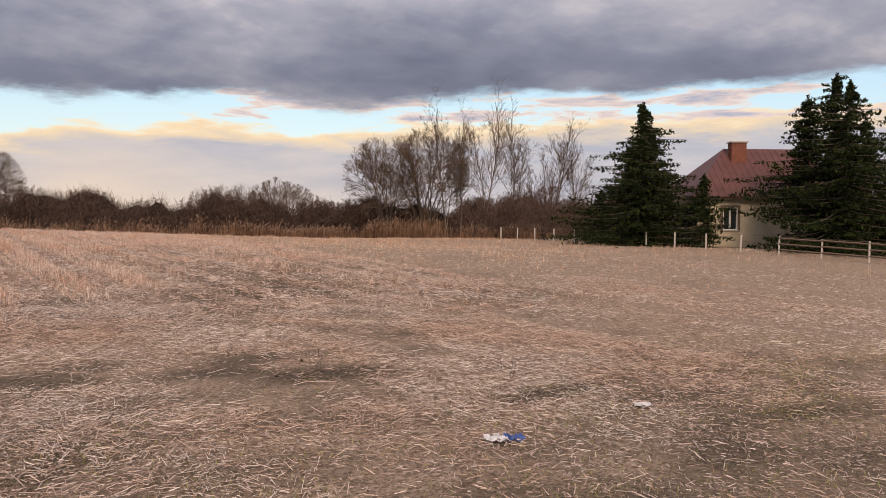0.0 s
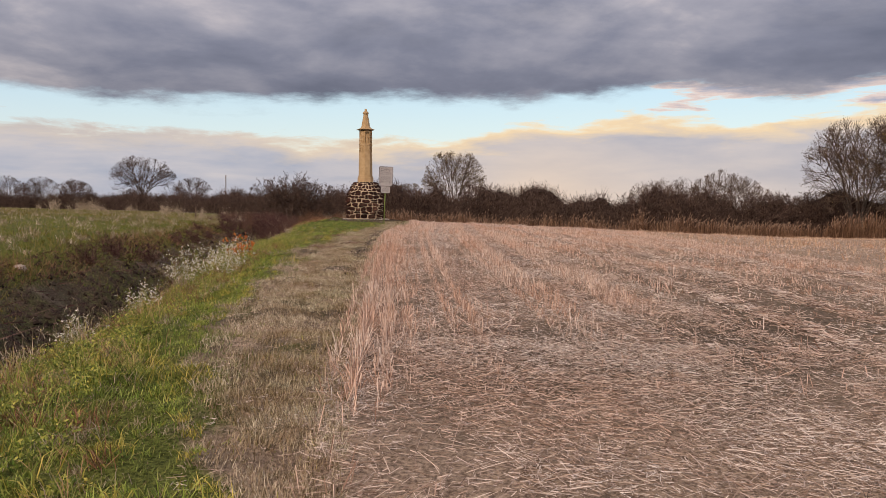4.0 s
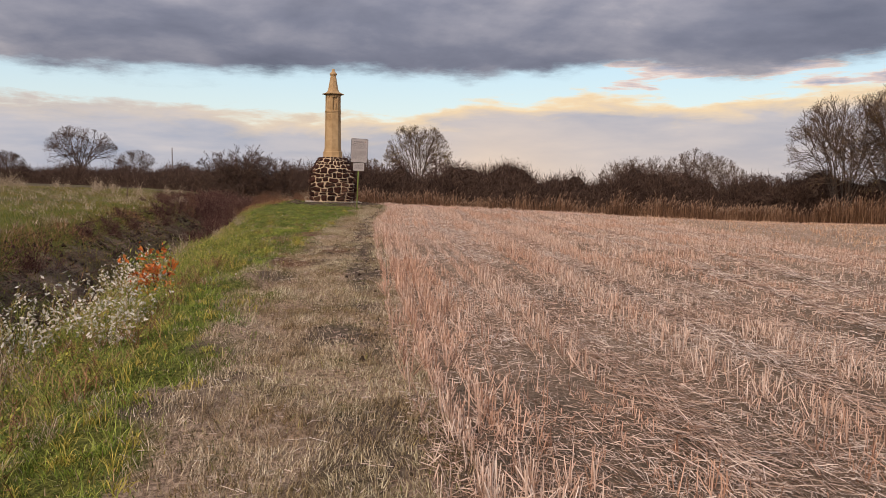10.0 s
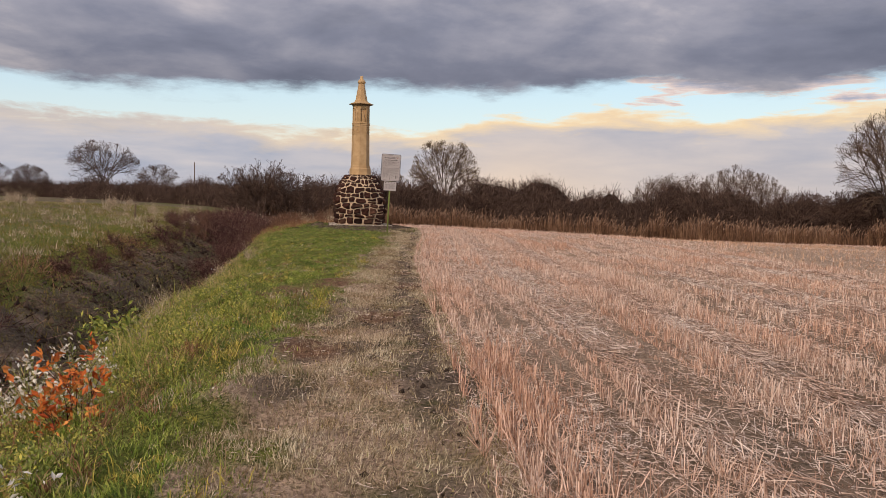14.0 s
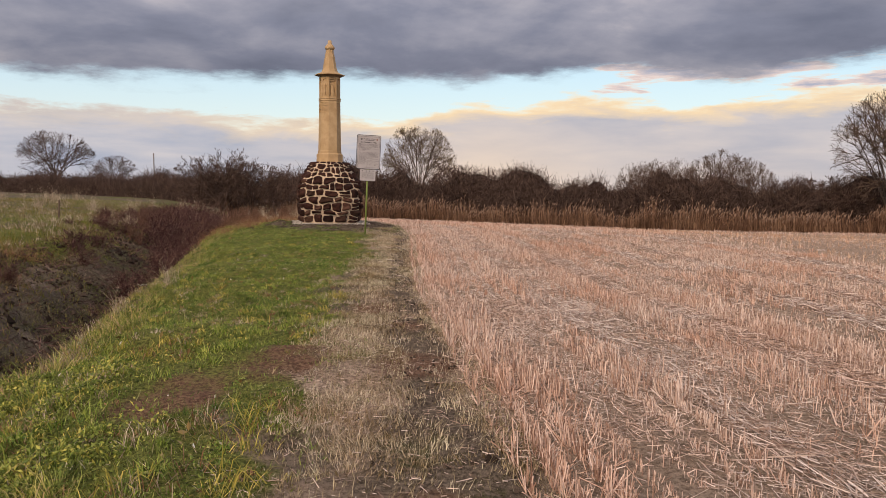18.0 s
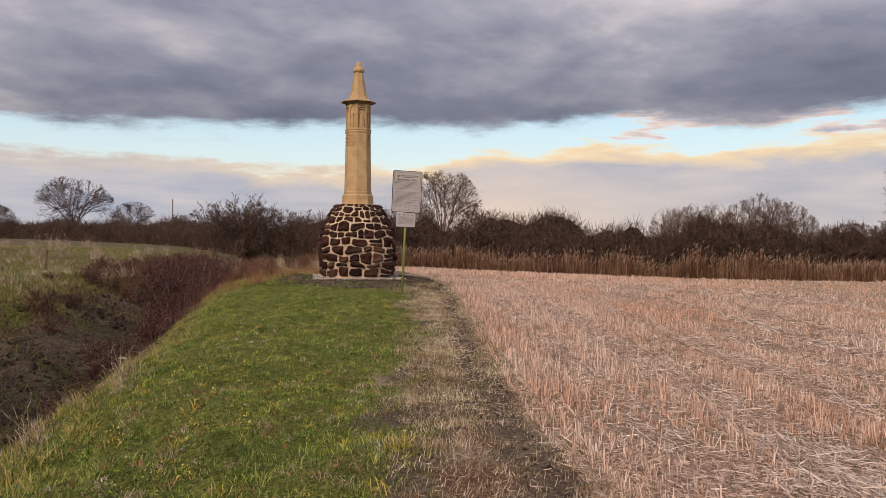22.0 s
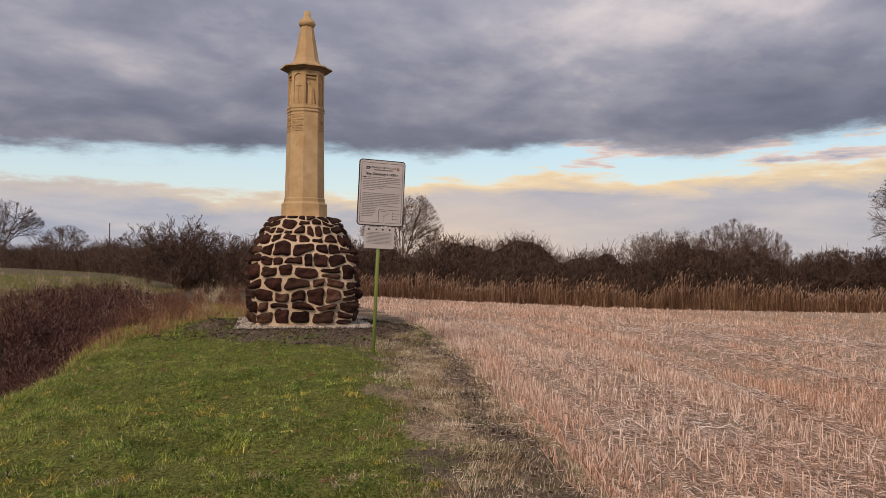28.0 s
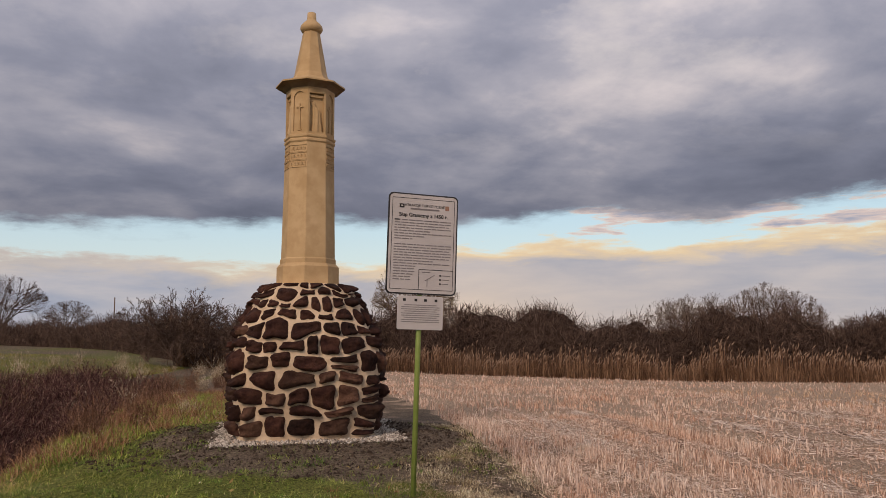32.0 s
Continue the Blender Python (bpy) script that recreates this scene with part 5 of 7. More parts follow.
def dome_tree(name, label, seed, h, wide, fork, limbs, kids, rad, twig, mats, leaves=0, deep=0.45, leaf=0.08, lean_out=0.0):
    g = np.random.default_rng(seed)
    lv = domed(g, h, wide, fork, limbs, kids, rad, deep, lean_out)
    top = empty(name, (0, 0, 0), label, "tree")
    foot = (np.array([[0, 0, -0.4]]), np.array([[0, 0, max(fork * 0.75, 0.2)]]), np.array([rad * 1.25]), np.array([rad * 0.9]))
    V, F = join([sticks(*foot, 8), sticks(*lv[0], 5)])
    stuff("trunk", V, F, mats[0], "", "", top)
    V, F = join([sticks(a, c, np.maximum(r0, twig), np.maximum(r1, twig * 0.6), 2) for a, c, r0, r1 in lv[1:]])
    stuff("crown", V, F, mats[1], "", "", top)
    if leaves:
        ends = lv[-1][1]
        V, F = leaf_cards(g, ends[g.integers(0, len(ends), leaves)] + g.normal(0, 0.12, (leaves, 3)), leaf)
        stuff("leaves", V, F, m_lastleaf, "", "", top)
    return top


def dome_bush(name, label, seed, h, wide, limbs, kids, mat, twig):
    g = np.random.default_rng(seed)
    lv = domed(g, h, wide, 0.3, limbs, kids, 0.07, 0.42, 0.2, 0.22)
    V, F = join([sticks(a, c, np.maximum(r0, twig), np.maximum(r1, twig * 0.6), 2) for a, c, r0, r1 in lv])
    me = raw_mesh(name, V, F)
    me.materials.append(mat)
    return tagged(new(name, me), label, "shrub")


def leaf_cards(g, c, size, up=0.0):
    """Small folded leaves, two triangles each, scattered at the points c."""
    n = len(c)
    a = unit(g.normal(0, 1, (n, 3)) + np.array([0, 0, up]))
    b_ = unit(np.cross(a, g.normal(0, 1, (n, 3))))
    nrm = np.cross(a, b_)
    s = (size * g.uniform(0.6, 1.3, n))[:, None]
    V = np.stack([c - a * s, c + b_ * s * 0.45 + nrm * s * 0.15, c + a * s, c - b_ * s * 0.45 + nrm * s * 0.15], 1)
    base = np.arange(n)[:, None] * 4
    return V.reshape(-1, 3), np.concatenate([base + np.array([0, 1, 2]), base + np.array([0, 2, 3])], 0)


m_lastleaf = island_mat("last_leaves", [(0.0, (0.14, 0.09, 0.03)), (0.6, (0.24, 0.17, 0.06)), (1.0, (0.30, 0.24, 0.10))], 0.7, 0.2)
m_pale_bark = noise_mat("pale_bark", (0.10, 0.08, 0.065), (0.22, 0.19, 0.16), 5, 0.9, 0.15, 30, 0.5)
m_pale_twig = island_mat("pale_twigs", [(0.0, (0.09, 0.065, 0.05)), (0.6, (0.14, 0.105, 0.082)), (1.0, (0.21, 0.165, 0.13))], 0.85, 0.1)


def place(ob, x, y, size=1.0, turn=0.0, sink=0.1):
    ob.matrix_world = Matrix.Translation((x, y, gz(x, y) - sink)) @ Matrix.Rotation(turn, 4, "Z") @ Matrix.Diagonal((size, size, size, 1))
    return ob


def again(ob, x, y, size=1.0, turn=0.0, sink=0.1, label=""):
    c = copy_thing(ob, Matrix.Identity(4))
    place(c, x, y, size, turn, sink)
    if label:
        c["label"] = label
    return c


# willows and tall trees at the field's far corner
m_mid_twig = island_mat("fine_twigs", [(0.0, (0.08, 0.055, 0.042)), (0.6, (0.135, 0.098, 0.075)), (1.0, (0.20, 0.15, 0.115))], 0.85, 0.1)
wil = place(dome_tree("willow", "leafless many-stemmed willow behind the reeds", 3, 15.4, 6.2, 1.2, 15, (10, 7, 5), 0.20, 0.0095, (m_bark, m_mid_twig), 1500, 0.55), 60.5, 92.5, 1.0, 0.4)
again(wil, 65.0, 89.5, 1.06, 2.2)
tall = place(tree("tall_tree", "tall slender leafless tree behind the reeds", 8, 19.5, 2, 0.06, (30, 8, 5), 0.6, 0.13, 0.012, 0.3, (m_pale_bark, m_mid_twig), trop=0.14, lr=0.28), 67.5, 87.5)
again(tall, 69.5, 86.5, 0.92, 1.9)
again(tall, 71.0, 83.0, 1.03, 3.6)
again(tall, 75.5, 82.0, 0.93, 5.1)
bare = place(tree("bare_tree", "leafless tree with a spreading open crown", 14, 15, 5, 0.34, (16, 8, 5), 0.5, 0.12, 0.012, 0.3, (m_bark, m_mid_twig), lr=0.32), 76.0, 76.0)
again(tall, 79.0, 72.5, 0.72, 0.7)
# rounded tree behind the board
oak = place(dome_tree("round_tree", "rounded tree with the last yellow leaves", 21, 12.6, 5.4, 2.4, 13, (10, 7, 5), 0.17, 0.010, (m_bark, m_mid_twig), 2600, 0.5, 0.09), 15.3, 128.6)
again(oak, 9.0, 150.0, 0.62, 2.0, label="small leafless tree in the far scrub")
# far trees to the left, past the pasture
wide = place(dome_tree("wide_tree", "wide leafless tree far past the pasture", 27, 12.6, 7.4, 3.2, 13, (10, 7, 5), 0.22, 0.011, (m_bark, m_twig), 0, 0.42), -50.6, 187.6)
low_t = place(dome_tree("far_round_tree", "rounded leafless tree in the far hedgerow", 29, 9.5, 5.0, 1.6, 10, (9, 6, 4), 0.18, 0.015, (m_bark, m_twig), 0, 0.45), -75, 193, 0.8)
again(wide, -39.0, 186.0, 0.62, 2.5)
for k, (x_, y_, s_) in enumerate(((-66, 190, 0.66), (-72, 205, 0.72), (-79, 196, 0.62), (-88, 205, 0.78), (-98, 200, 0.7), (-60, 215, 0.55))):
    again(low_t, x_, y_, s_ * 1.1, k * 1.3)
# two clusters of slender far trees over the scrub
slim = dome_tree("far_tree", "slender pale leafless tree far over the scrub", 33, 9.2, 2.2, 2.2, 8, (9, 6, 4), 0.09, 0.007, (m_pale_bark, m_pale_twig), 0, 0.5)
full = dome_tree("far_tree", "rounded brown leafless tree far over the scrub", 34, 9.8, 3.1, 1.8, 10, (9, 6, 4), 0.10, 0.008, (m_bark, m_mid_twig), 0, 0.5)
for k, (az_, far_, s_, kind_) in enumerate(((22.4, 118, 0.92, 0), (23.2, 124, 0.98, 0), (24.0, 119, 1.0, 0), (24.7, 126, 0.95, 0), (25.5, 120, 1.02, 0), (26.2, 123, 0.9, 0), (27.3, 120, 0.98, 1), (28.3, 118, 1.06, 1), (29.2, 123, 1.02, 1), (30.1, 119, 0.95, 1), (30.9, 124, 0.82, 1), (32.6, 120, 0.7, 0), (33.6, 123, 0.72, 0), (35.6, 119, 0.66, 1))):
    x_, y_ = far_ * math.sin(radians(az_)), 15 + far_ * math.cos(radians(az_))
    if k in (0, 6):
        place((slim, full)[kind_], x_, y_, s_)
    else:
        again((slim, full)[kind_], x_, y_, s_, k * 0.9)


def shrub(name, label, seed, h, stems, fan, kids, mat, twig, rad=0.03, lr=0.5, leaves=None, sides=2):
    g = np.random.default_rng(seed)
    an, lean = g.uniform(0, 6.28, stems), np.abs(g.normal(0, fan, stems)).clip(0, 1.4)
    d = np.stack([np.cos(an) * np.sin(lean), np.sin(an) * np.sin(lean), np.cos(lean)], -1)
    p = np.stack([np.cos(an), np.sin(an), np.zeros(stems)], -1) * (g.uniform(0, 0.16, stems) * h)[:, None] - np.array([0, 0, 0.1])
    lv = grow(g, (p, d, h * g.uniform(0.55, 1.05, stems), np.full(stems, rad)), [(4, kids[0], 0.15, 0.5, lr, 0.6), (3, kids[1], 0.1, 0.6, 0.5, 0.6), (2, 0, 0, 0, 0, 0)], 0.05, 0.16)
    V, F = join([sticks(a, c, np.maximum(r0, twig), np.maximum(r1, twig * 0.5), sides) for a, c, r0, r1 in lv])
    me = raw_mesh(name, V, F)
    me.materials.append(mat)
    ob = tagged(new(name, me), label, "shrub")
    if leaves:
        ends = lv[-1][1]
        pick = ends[g.integers(0, len(ends), leaves[0])] + g.normal(0, leaves[2], (leaves[0], 3))
        V, F = leaf_cards(g, pick, leaves[1])
        stuff("foliage", V, F, leaves[3], "", "", ob)
    return ob


HEDGE = [(-190, 205), (-120, 196), (-60, 186), (-28, 150), (-10, 122), (4, 116), (16, 110), (30, 103), (44, 98), (58, 97), (70, 90), (78, 76), (80, 60)]


def along(line, step, jit, g):
    out = []
    for (xa, ya), (xb, yb) in zip(line, line[1:]):
        n_ = max(1, int(math.hypot(xb - xa, yb - ya) / step))
        for k in range(n_):
            f_ = (k + g.uniform(-0.4, 0.4)) / n_
            out.append((xa + (xb - xa) * f_ + g.uniform(-jit, jit), ya + (yb - ya) * f_ + g.uniform(-jit, jit)))
    return out


rh = random.Random(4)
kinds = [dome_bush("scrub_bush", "dense dark leafless scrub bush", 50 + k, 4.9, 2.5, 12, (8, 5, 4), m_twig, 0.011) for k in range(3)]
spots = along(HEDGE, 3.2, 0.9, rh)
spots += [(x_ + 1.0, y_ + rh.uniform(3.5, 6)) for x_, y_ in along(HEDGE, 5.2, 1.0, rh)]
for k, (x_, y_) in enumerate(spots):
    far = np.interp(x_, [-60, -20, -8, 10], [0.56, 0.64, 0.85, 1.12])
    s_ = (rh.uniform(0.55, 0.95) if rh.random() < 0.6 else rh.uniform(0.9, 1.3)) * far
    if k < 3:
        place(kinds[k], x_, y_, s_, rh.uniform(0, 6))
        kinds[k]["group"] = "scrub along the stream"
    else:
        again(rh.choice(kinds), x_, y_, s_, rh.uniform(0, 6))
# two big round bushes left of the monument
for x_, y_, s_ in ((-9.3, 108, 1.5), (-6.2, 109, 1.38), (-3.6, 107, 1.2), (-12.0, 110, 1.25), (-8.0, 110.5, 1.42)):
    again(kinds[1], x_, y_, s_, x_)

# solid shell added inside the hedge to close it below, with loose twigs over it
g_ = np.random.default_rng(3)
hx, hy = np.array([p_[0] for p_ in HEDGE], float), np.array([p_[1] for p_ in HEDGE], float)
seg_l = np.hypot(np.diff(hx), np.diff(hy))
run = np.concatenate([[0], np.cumsum(seg_l)])
sl = np.arange(0, run[-1], 0.8)
cx, cy = np.interp(sl, run, hx), np.interp(sl, run, hy)
dx_, dy_ = np.gradient(cx), np.gradient(cy)
nl_ = np.hypot(dx_, dy_)
nx_, ny_ = -dy_ / nl_, dx_ / nl_
arc = np.linspace(0, np.pi, 13)
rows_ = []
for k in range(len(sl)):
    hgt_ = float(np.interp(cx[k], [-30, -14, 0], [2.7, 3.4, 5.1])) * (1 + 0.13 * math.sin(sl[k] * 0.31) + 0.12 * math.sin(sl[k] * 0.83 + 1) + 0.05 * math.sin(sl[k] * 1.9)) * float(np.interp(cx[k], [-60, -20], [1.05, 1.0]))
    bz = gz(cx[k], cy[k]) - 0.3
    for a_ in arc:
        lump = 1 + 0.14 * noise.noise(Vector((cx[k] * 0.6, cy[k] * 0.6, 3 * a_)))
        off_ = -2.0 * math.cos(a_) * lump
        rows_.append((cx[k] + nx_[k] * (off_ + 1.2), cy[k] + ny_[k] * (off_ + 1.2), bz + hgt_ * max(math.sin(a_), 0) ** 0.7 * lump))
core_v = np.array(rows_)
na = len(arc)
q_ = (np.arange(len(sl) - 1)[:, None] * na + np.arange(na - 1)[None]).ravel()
# darker than the twigs: shade deep in the scrub, put into the shell's colour
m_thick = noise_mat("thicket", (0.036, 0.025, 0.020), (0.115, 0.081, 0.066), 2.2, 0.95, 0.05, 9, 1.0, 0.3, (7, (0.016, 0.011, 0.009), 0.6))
stuff("thicket", core_v, np.stack([q_, q_ + 1, q_ + na + 1, q_ + na], 1), m_thick, "solid dark shell added inside the stream-side scrub", "scrub", smooth=True)
n = 150000
pk = g_.integers(0, len(core_v) - na, n)
P0 = core_v[pk] + g_.normal(0, 0.35, (n, 3))
ln_ = g_.gamma(4, 0.17, n).clip(0.2, 1.4)
dv = unit(np.stack([g_.normal(0, 0.6, n), g_.normal(0, 0.6, n), np.abs(g_.normal(0.8, 0.5, n))], -1))
V, F = sticks(P0, P0 + dv * ln_[:, None], g_.uniform(0.012, 0.026, n), np.full(n, 0.007), 2)
stuff("undergrowth", V, F, m_twig, "tangled dark twigs of the stream-side scrub", "undergrowth")

# ---------- reeds along the field's far edge ----------
REED = [(-10, 112), (-3, 108), (9.5, 103.5), (26, 94.5), (39.5, 86), (52, 87), (61, 83), (66, 70), (66, 62)]
hx, hy = np.array([p_[0] for p_ in REED], float), np.array([p_[1] for p_ in REED], float)
tt = g_.uniform(0, len(REED) - 1, 26000)
x, y = np.interp(tt, np.arange(len(REED)), hx), np.interp(tt, np.arange(len(REED)), hy)
dep = g_.gamma(1.6, 1.6, len(x))
x, y = x + g_.normal(0, 0.6, len(x)) + dep * 0.3, y + dep
clump = 0.5 + 0.5 * wob(x * 0.9, y * 0.4, 1.0)
clump = np.clip(0.55 * clump + 0.45 * (0.5 + 0.5 * wob(x * 0.31 + 2, y * 0.2, 1.0)), 0, 1)
k = g_.random(len(x)) < 0.05 + 0.95 * clump ** 1.8
x, y, clump = x[k], y[k], clump[k]
n = len(x)
ln = g_.normal(2.2, 0.5, n).clip(0.7, 3.3) * (0.5 + 0.62 * clump) * (0.82 + 0.3 * wob(x * 0.27, y * 0.33, 1.0))
z0 = height(x, y) - 0.05
lean_, head = np.abs(g_.normal(0, 0.09, n)), g_.uniform(0, 6.28, n)
V, F = stalks(x, y, ln, g_.uniform(0.012, 0.022, n), lean_, z0, head)
V2, F2 = blades(np.repeat(x, 2), np.repeat(y, 2), np.repeat(ln * 0.75, 2), g_.uniform(0.03, 0.06, 2 * n), np.full(2 * n, 0.35), np.repeat(z0, 2), 0.7)
stuff("reed_leaves", V2, F2, m_reed, "dry tan reed leaves at the field's far edge", "reeds")
stuff("reeds", V, F, m_reed, "tall dry reed stems at the field's far edge", "reeds")
k = g_.random(n) < 0.33
tip = np.stack([x + np.cos(head) * np.sin(lean_) * ln, y + np.sin(head) * np.sin(lean_) * ln, z0 + np.cos(lean_) * ln], -1)[k]
nt = len(tip)
pd = unit(np.stack([g_.normal(0.5, 0.35, nt), g_.normal(0, 0.3, nt), np.full(nt, 1.0)], -1))
Va, Fa = sticks(tip, tip + pd * 0.16, np.full(nt, 0.02), np.full(nt, 0.045), 4)
Vb, Fb = sticks(tip + pd * 0.16, tip + pd * 0.36, np.full(nt, 0.045), np.full(nt, 0.006), 4)
V, F = join([(Va, Fa), (Vb, Fb)])
stuff("reed_plumes", V, F, m_plume, "brown feathery reed plumes", "reeds")

# ---------- farmstead at the field's side ----------
EX, EY = 0.2, 1.6
AX_, AY_ = 0.614, 0.789


def spot(lat, dist):
    """A place by its distance ahead of the walk's start and its offset to the right."""
    return EX + dist * AX_ + lat * AY_, EY + dist * AY_ - lat * AX_


m_render = noise_mat("cream_render", (0.52, 0.45, 0.32), (0.62, 0.55, 0.41), 1.5, 0.9, 0.15, 60, 0.2)
m_roof = noise_mat("red_roof_sheet", (0.105, 0.047, 0.043), (0.155, 0.068, 0.06), 1.2, 0.55, 0.3, 0, fine=(9, (0.11, 0.045, 0.04), 0.4))
m_brick = noise_mat("chimney_brick", (0.15, 0.06, 0.042), (0.24, 0.10, 0.068), 9, 0.9, 0.15, 40, 0.4)
m_white = noise_mat("white_frame", (0.70, 0.69, 0.66), (0.80, 0.79, 0.77), 4, 0.4, 0.4)
m_glass, t, b = material("window_glass", 0.08, 0.5)
b.inputs["Base Color"].default_value = (0.03, 0.035, 0.04, 1)
m_conc = noise_mat("pale_concrete", (0.42, 0.39, 0.35), (0.58, 0.55, 0.50), 6, 0.9, 0.2, 40, 0.3)
m_wood = noise_mat("grey_wood", (0.11, 0.08, 0.06), (0.20, 0.15, 0.11), 7, 0.9, 0.15, 40, 0.4)
m_wire = noise_mat("rusty_wire", (0.16, 0.12, 0.10), (0.24, 0.19, 0.16), 9, 0.7, 0.3)

hx_, hy_ = spot(24.6, 60)
house = empty("house", (hx_, hy_, gz(hx_, hy_)), "cream rendered house with a red hipped roof", "house", turn=radians(-37.9))
HW, HD, HE, HR = 6.0, 4.5, 3.85, 7.6
# front wall, butted from pieces round its windows
WIN = [(-4.15, -3.05), (1.6, 2.7)]
cuts = [-HW] + [v_ for w_ in WIN for v_ in w_] + [HW]
bm = bmesh.new()
for k in range(len(cuts) - 1):
    spans = [(0, HE)] if k % 2 == 0 else [(0, 1.25), (2.95, HE)]
    for z0, z1 in spans:
        bmesh.ops.create_cube(bm, size=1, matrix=Matrix.LocRotScale(((cuts[k] + cuts[k + 1]) / 2, -HD + 0.18, (z0 + z1) / 2 - 0.15 * (z0 == 0)), None, (cuts[k + 1] - cuts[k], 0.36, z1 - z0 + 0.3 * (z0 == 0))))
part("wall", bm, m_render, house)
part("wall", box_bm(-HW, HW, HD - 0.36, HD, -0.3, HE), m_render, house)
for sx in (-1, 1):
    part("wall", box_bm(min(sx * HW, sx * (HW - 0.36)), max(sx * HW, sx * (HW - 0.36)), -HD + 0.36, HD - 0.36, -0.3, HE), m_render, house)
ov = 0.55
bm = bmesh.new()
e = [bm.verts.new(p_) for p_ in ((-HW - ov, -HD - ov, HE - 0.12), (HW + ov, -HD - ov, HE - 0.12), (HW + ov, HD + ov, HE - 0.12), (-HW - ov, HD + ov, HE - 0.12))]
r_ = [bm.verts.new((-2.6, 0, HR)), bm.verts.new((3.4, 0, HR))]
for f_ in ((e[0], e[1], r_[1], r_[0]), (e[1], e[2], r_[1]), (e[2], e[3], r_[0], r_[1]), (e[3], e[0], r_[0]), (e[3], e[2], e[1], e[0])):
    bm.faces.new(f_)
roof = part("roof", bm, m_roof, house)
part("fascia", box_bm(-HW - ov, HW + ov, -HD - ov - 0.03, -HD - ov, HE - 0.30, HE - 0.08), m_wood, house, "dark board under the eaves")
part("gutter", box_bm(-HW - ov, HW + ov, -HD - ov - 0.14, -HD - ov - 0.03, HE - 0.20, HE - 0.10, 0.03), m_roof, house)
# standing seams and snow guards on the front slope
slope = (HR - HE + 0.12) / (HD + ov)
for k in range(23):
    xk = -5.6 + k * 0.5
    top = min(1.0, (xk + HW + ov) / (HW + ov - 2.6)) if xk < -2.6 else (1.0 if xk < 3.4 else max(0.1, (HW + ov - xk) / (HW + ov - 3.4)))
    y1 = -HD - ov + (HD + ov) * top
    bm = bmesh.new()
    q = [(-HD - ov, HE - 0.12), (y1, HE - 0.12 + slope * (y1 + HD + ov))]
    vs = [bm.verts.new((xk + dx, yy, zz_ + dz)) for yy, zz_ in q for dx, dz in ((-0.02, 0.0), (0.0, 0.045), (0.02, 0.0))]
    bm.faces.new((vs[0], vs[1], vs[4], vs[3]))
    bm.faces.new((vs[1], vs[2], vs[5], vs[4]))
    part("seam", bm, m_roof, roof)
for k in range(12):
    yy = -HD - ov + 0.45 + 0.22 * (k % 2)
    part("snow_guard", box_bm(-5.2 + k * 0.9, -4.9 + k * 0.9, yy, yy + 0.10, HE - 0.12 + slope * (yy + HD + ov), HE + 0.04 + slope * (yy + HD + ov), 0.01), m_wood, roof)
part("roof_hatch", box_bm(0.1, 1.1, -2.3, -1.7, HE + slope * 2.6, HE + slope * 3.2, 0.04), m_wood, roof)
chim = part("chimney", box_bm(-2.5, -1.35, -1.5, -0.7, HR - 2.0, HR + 0.35, 0.02), m_brick, house)
part("cap", box_bm(-2.6, -1.25, -1.6, -0.6, HR + 0.35, HR + 0.45, 0.015), m_conc, chim)
for x0, x1 in WIN:
    win = part("window", box_bm(x0, x1, -HD + 0.14, -HD + 0.16, 1.25, 2.95), m_glass, house)
    for a0, a1, c0, c1 in ((x0, x0 + 0.09, 1.25, 2.95), (x1 - 0.09, x1, 1.25, 2.95), ((x0 + x1) / 2 - 0.06, (x0 + x1) / 2 + 0.06, 1.34, 2.86), (x0 + 0.09, x1 - 0.09, 1.25, 1.34), (x0 + 0.09, x1 - 0.09, 2.86, 2.95)):
        part("frame", box_bm(a0, a1, -HD + 0.09, -HD + 0.17, c0, c1), m_white, win)
    for a0, a1, c0, c1 in ((x0 - 0.16, x0, 1.15, 3.1), (x1, x1 + 0.16, 1.15, 3.1), (x0, x1, 2.95, 3.1)):
        part("surround", box_bm(a0, a1, -HD - 0.03, -HD, c0, c1), m_wood, win, "brown painted window surround")
    part("sill", box_bm(x0 - 0.2, x1 + 0.2, -HD - 0.10, -HD + 0.06, 1.19, 1.25), m_conc, win)

m_needle = island_mat("spruce_needles", [(0.0, (0.008, 0.013, 0.006)), (0.6, (0.018, 0.027, 0.010)), (1.0, (0.045, 0.056, 0.018))], 0.95, 0.04)


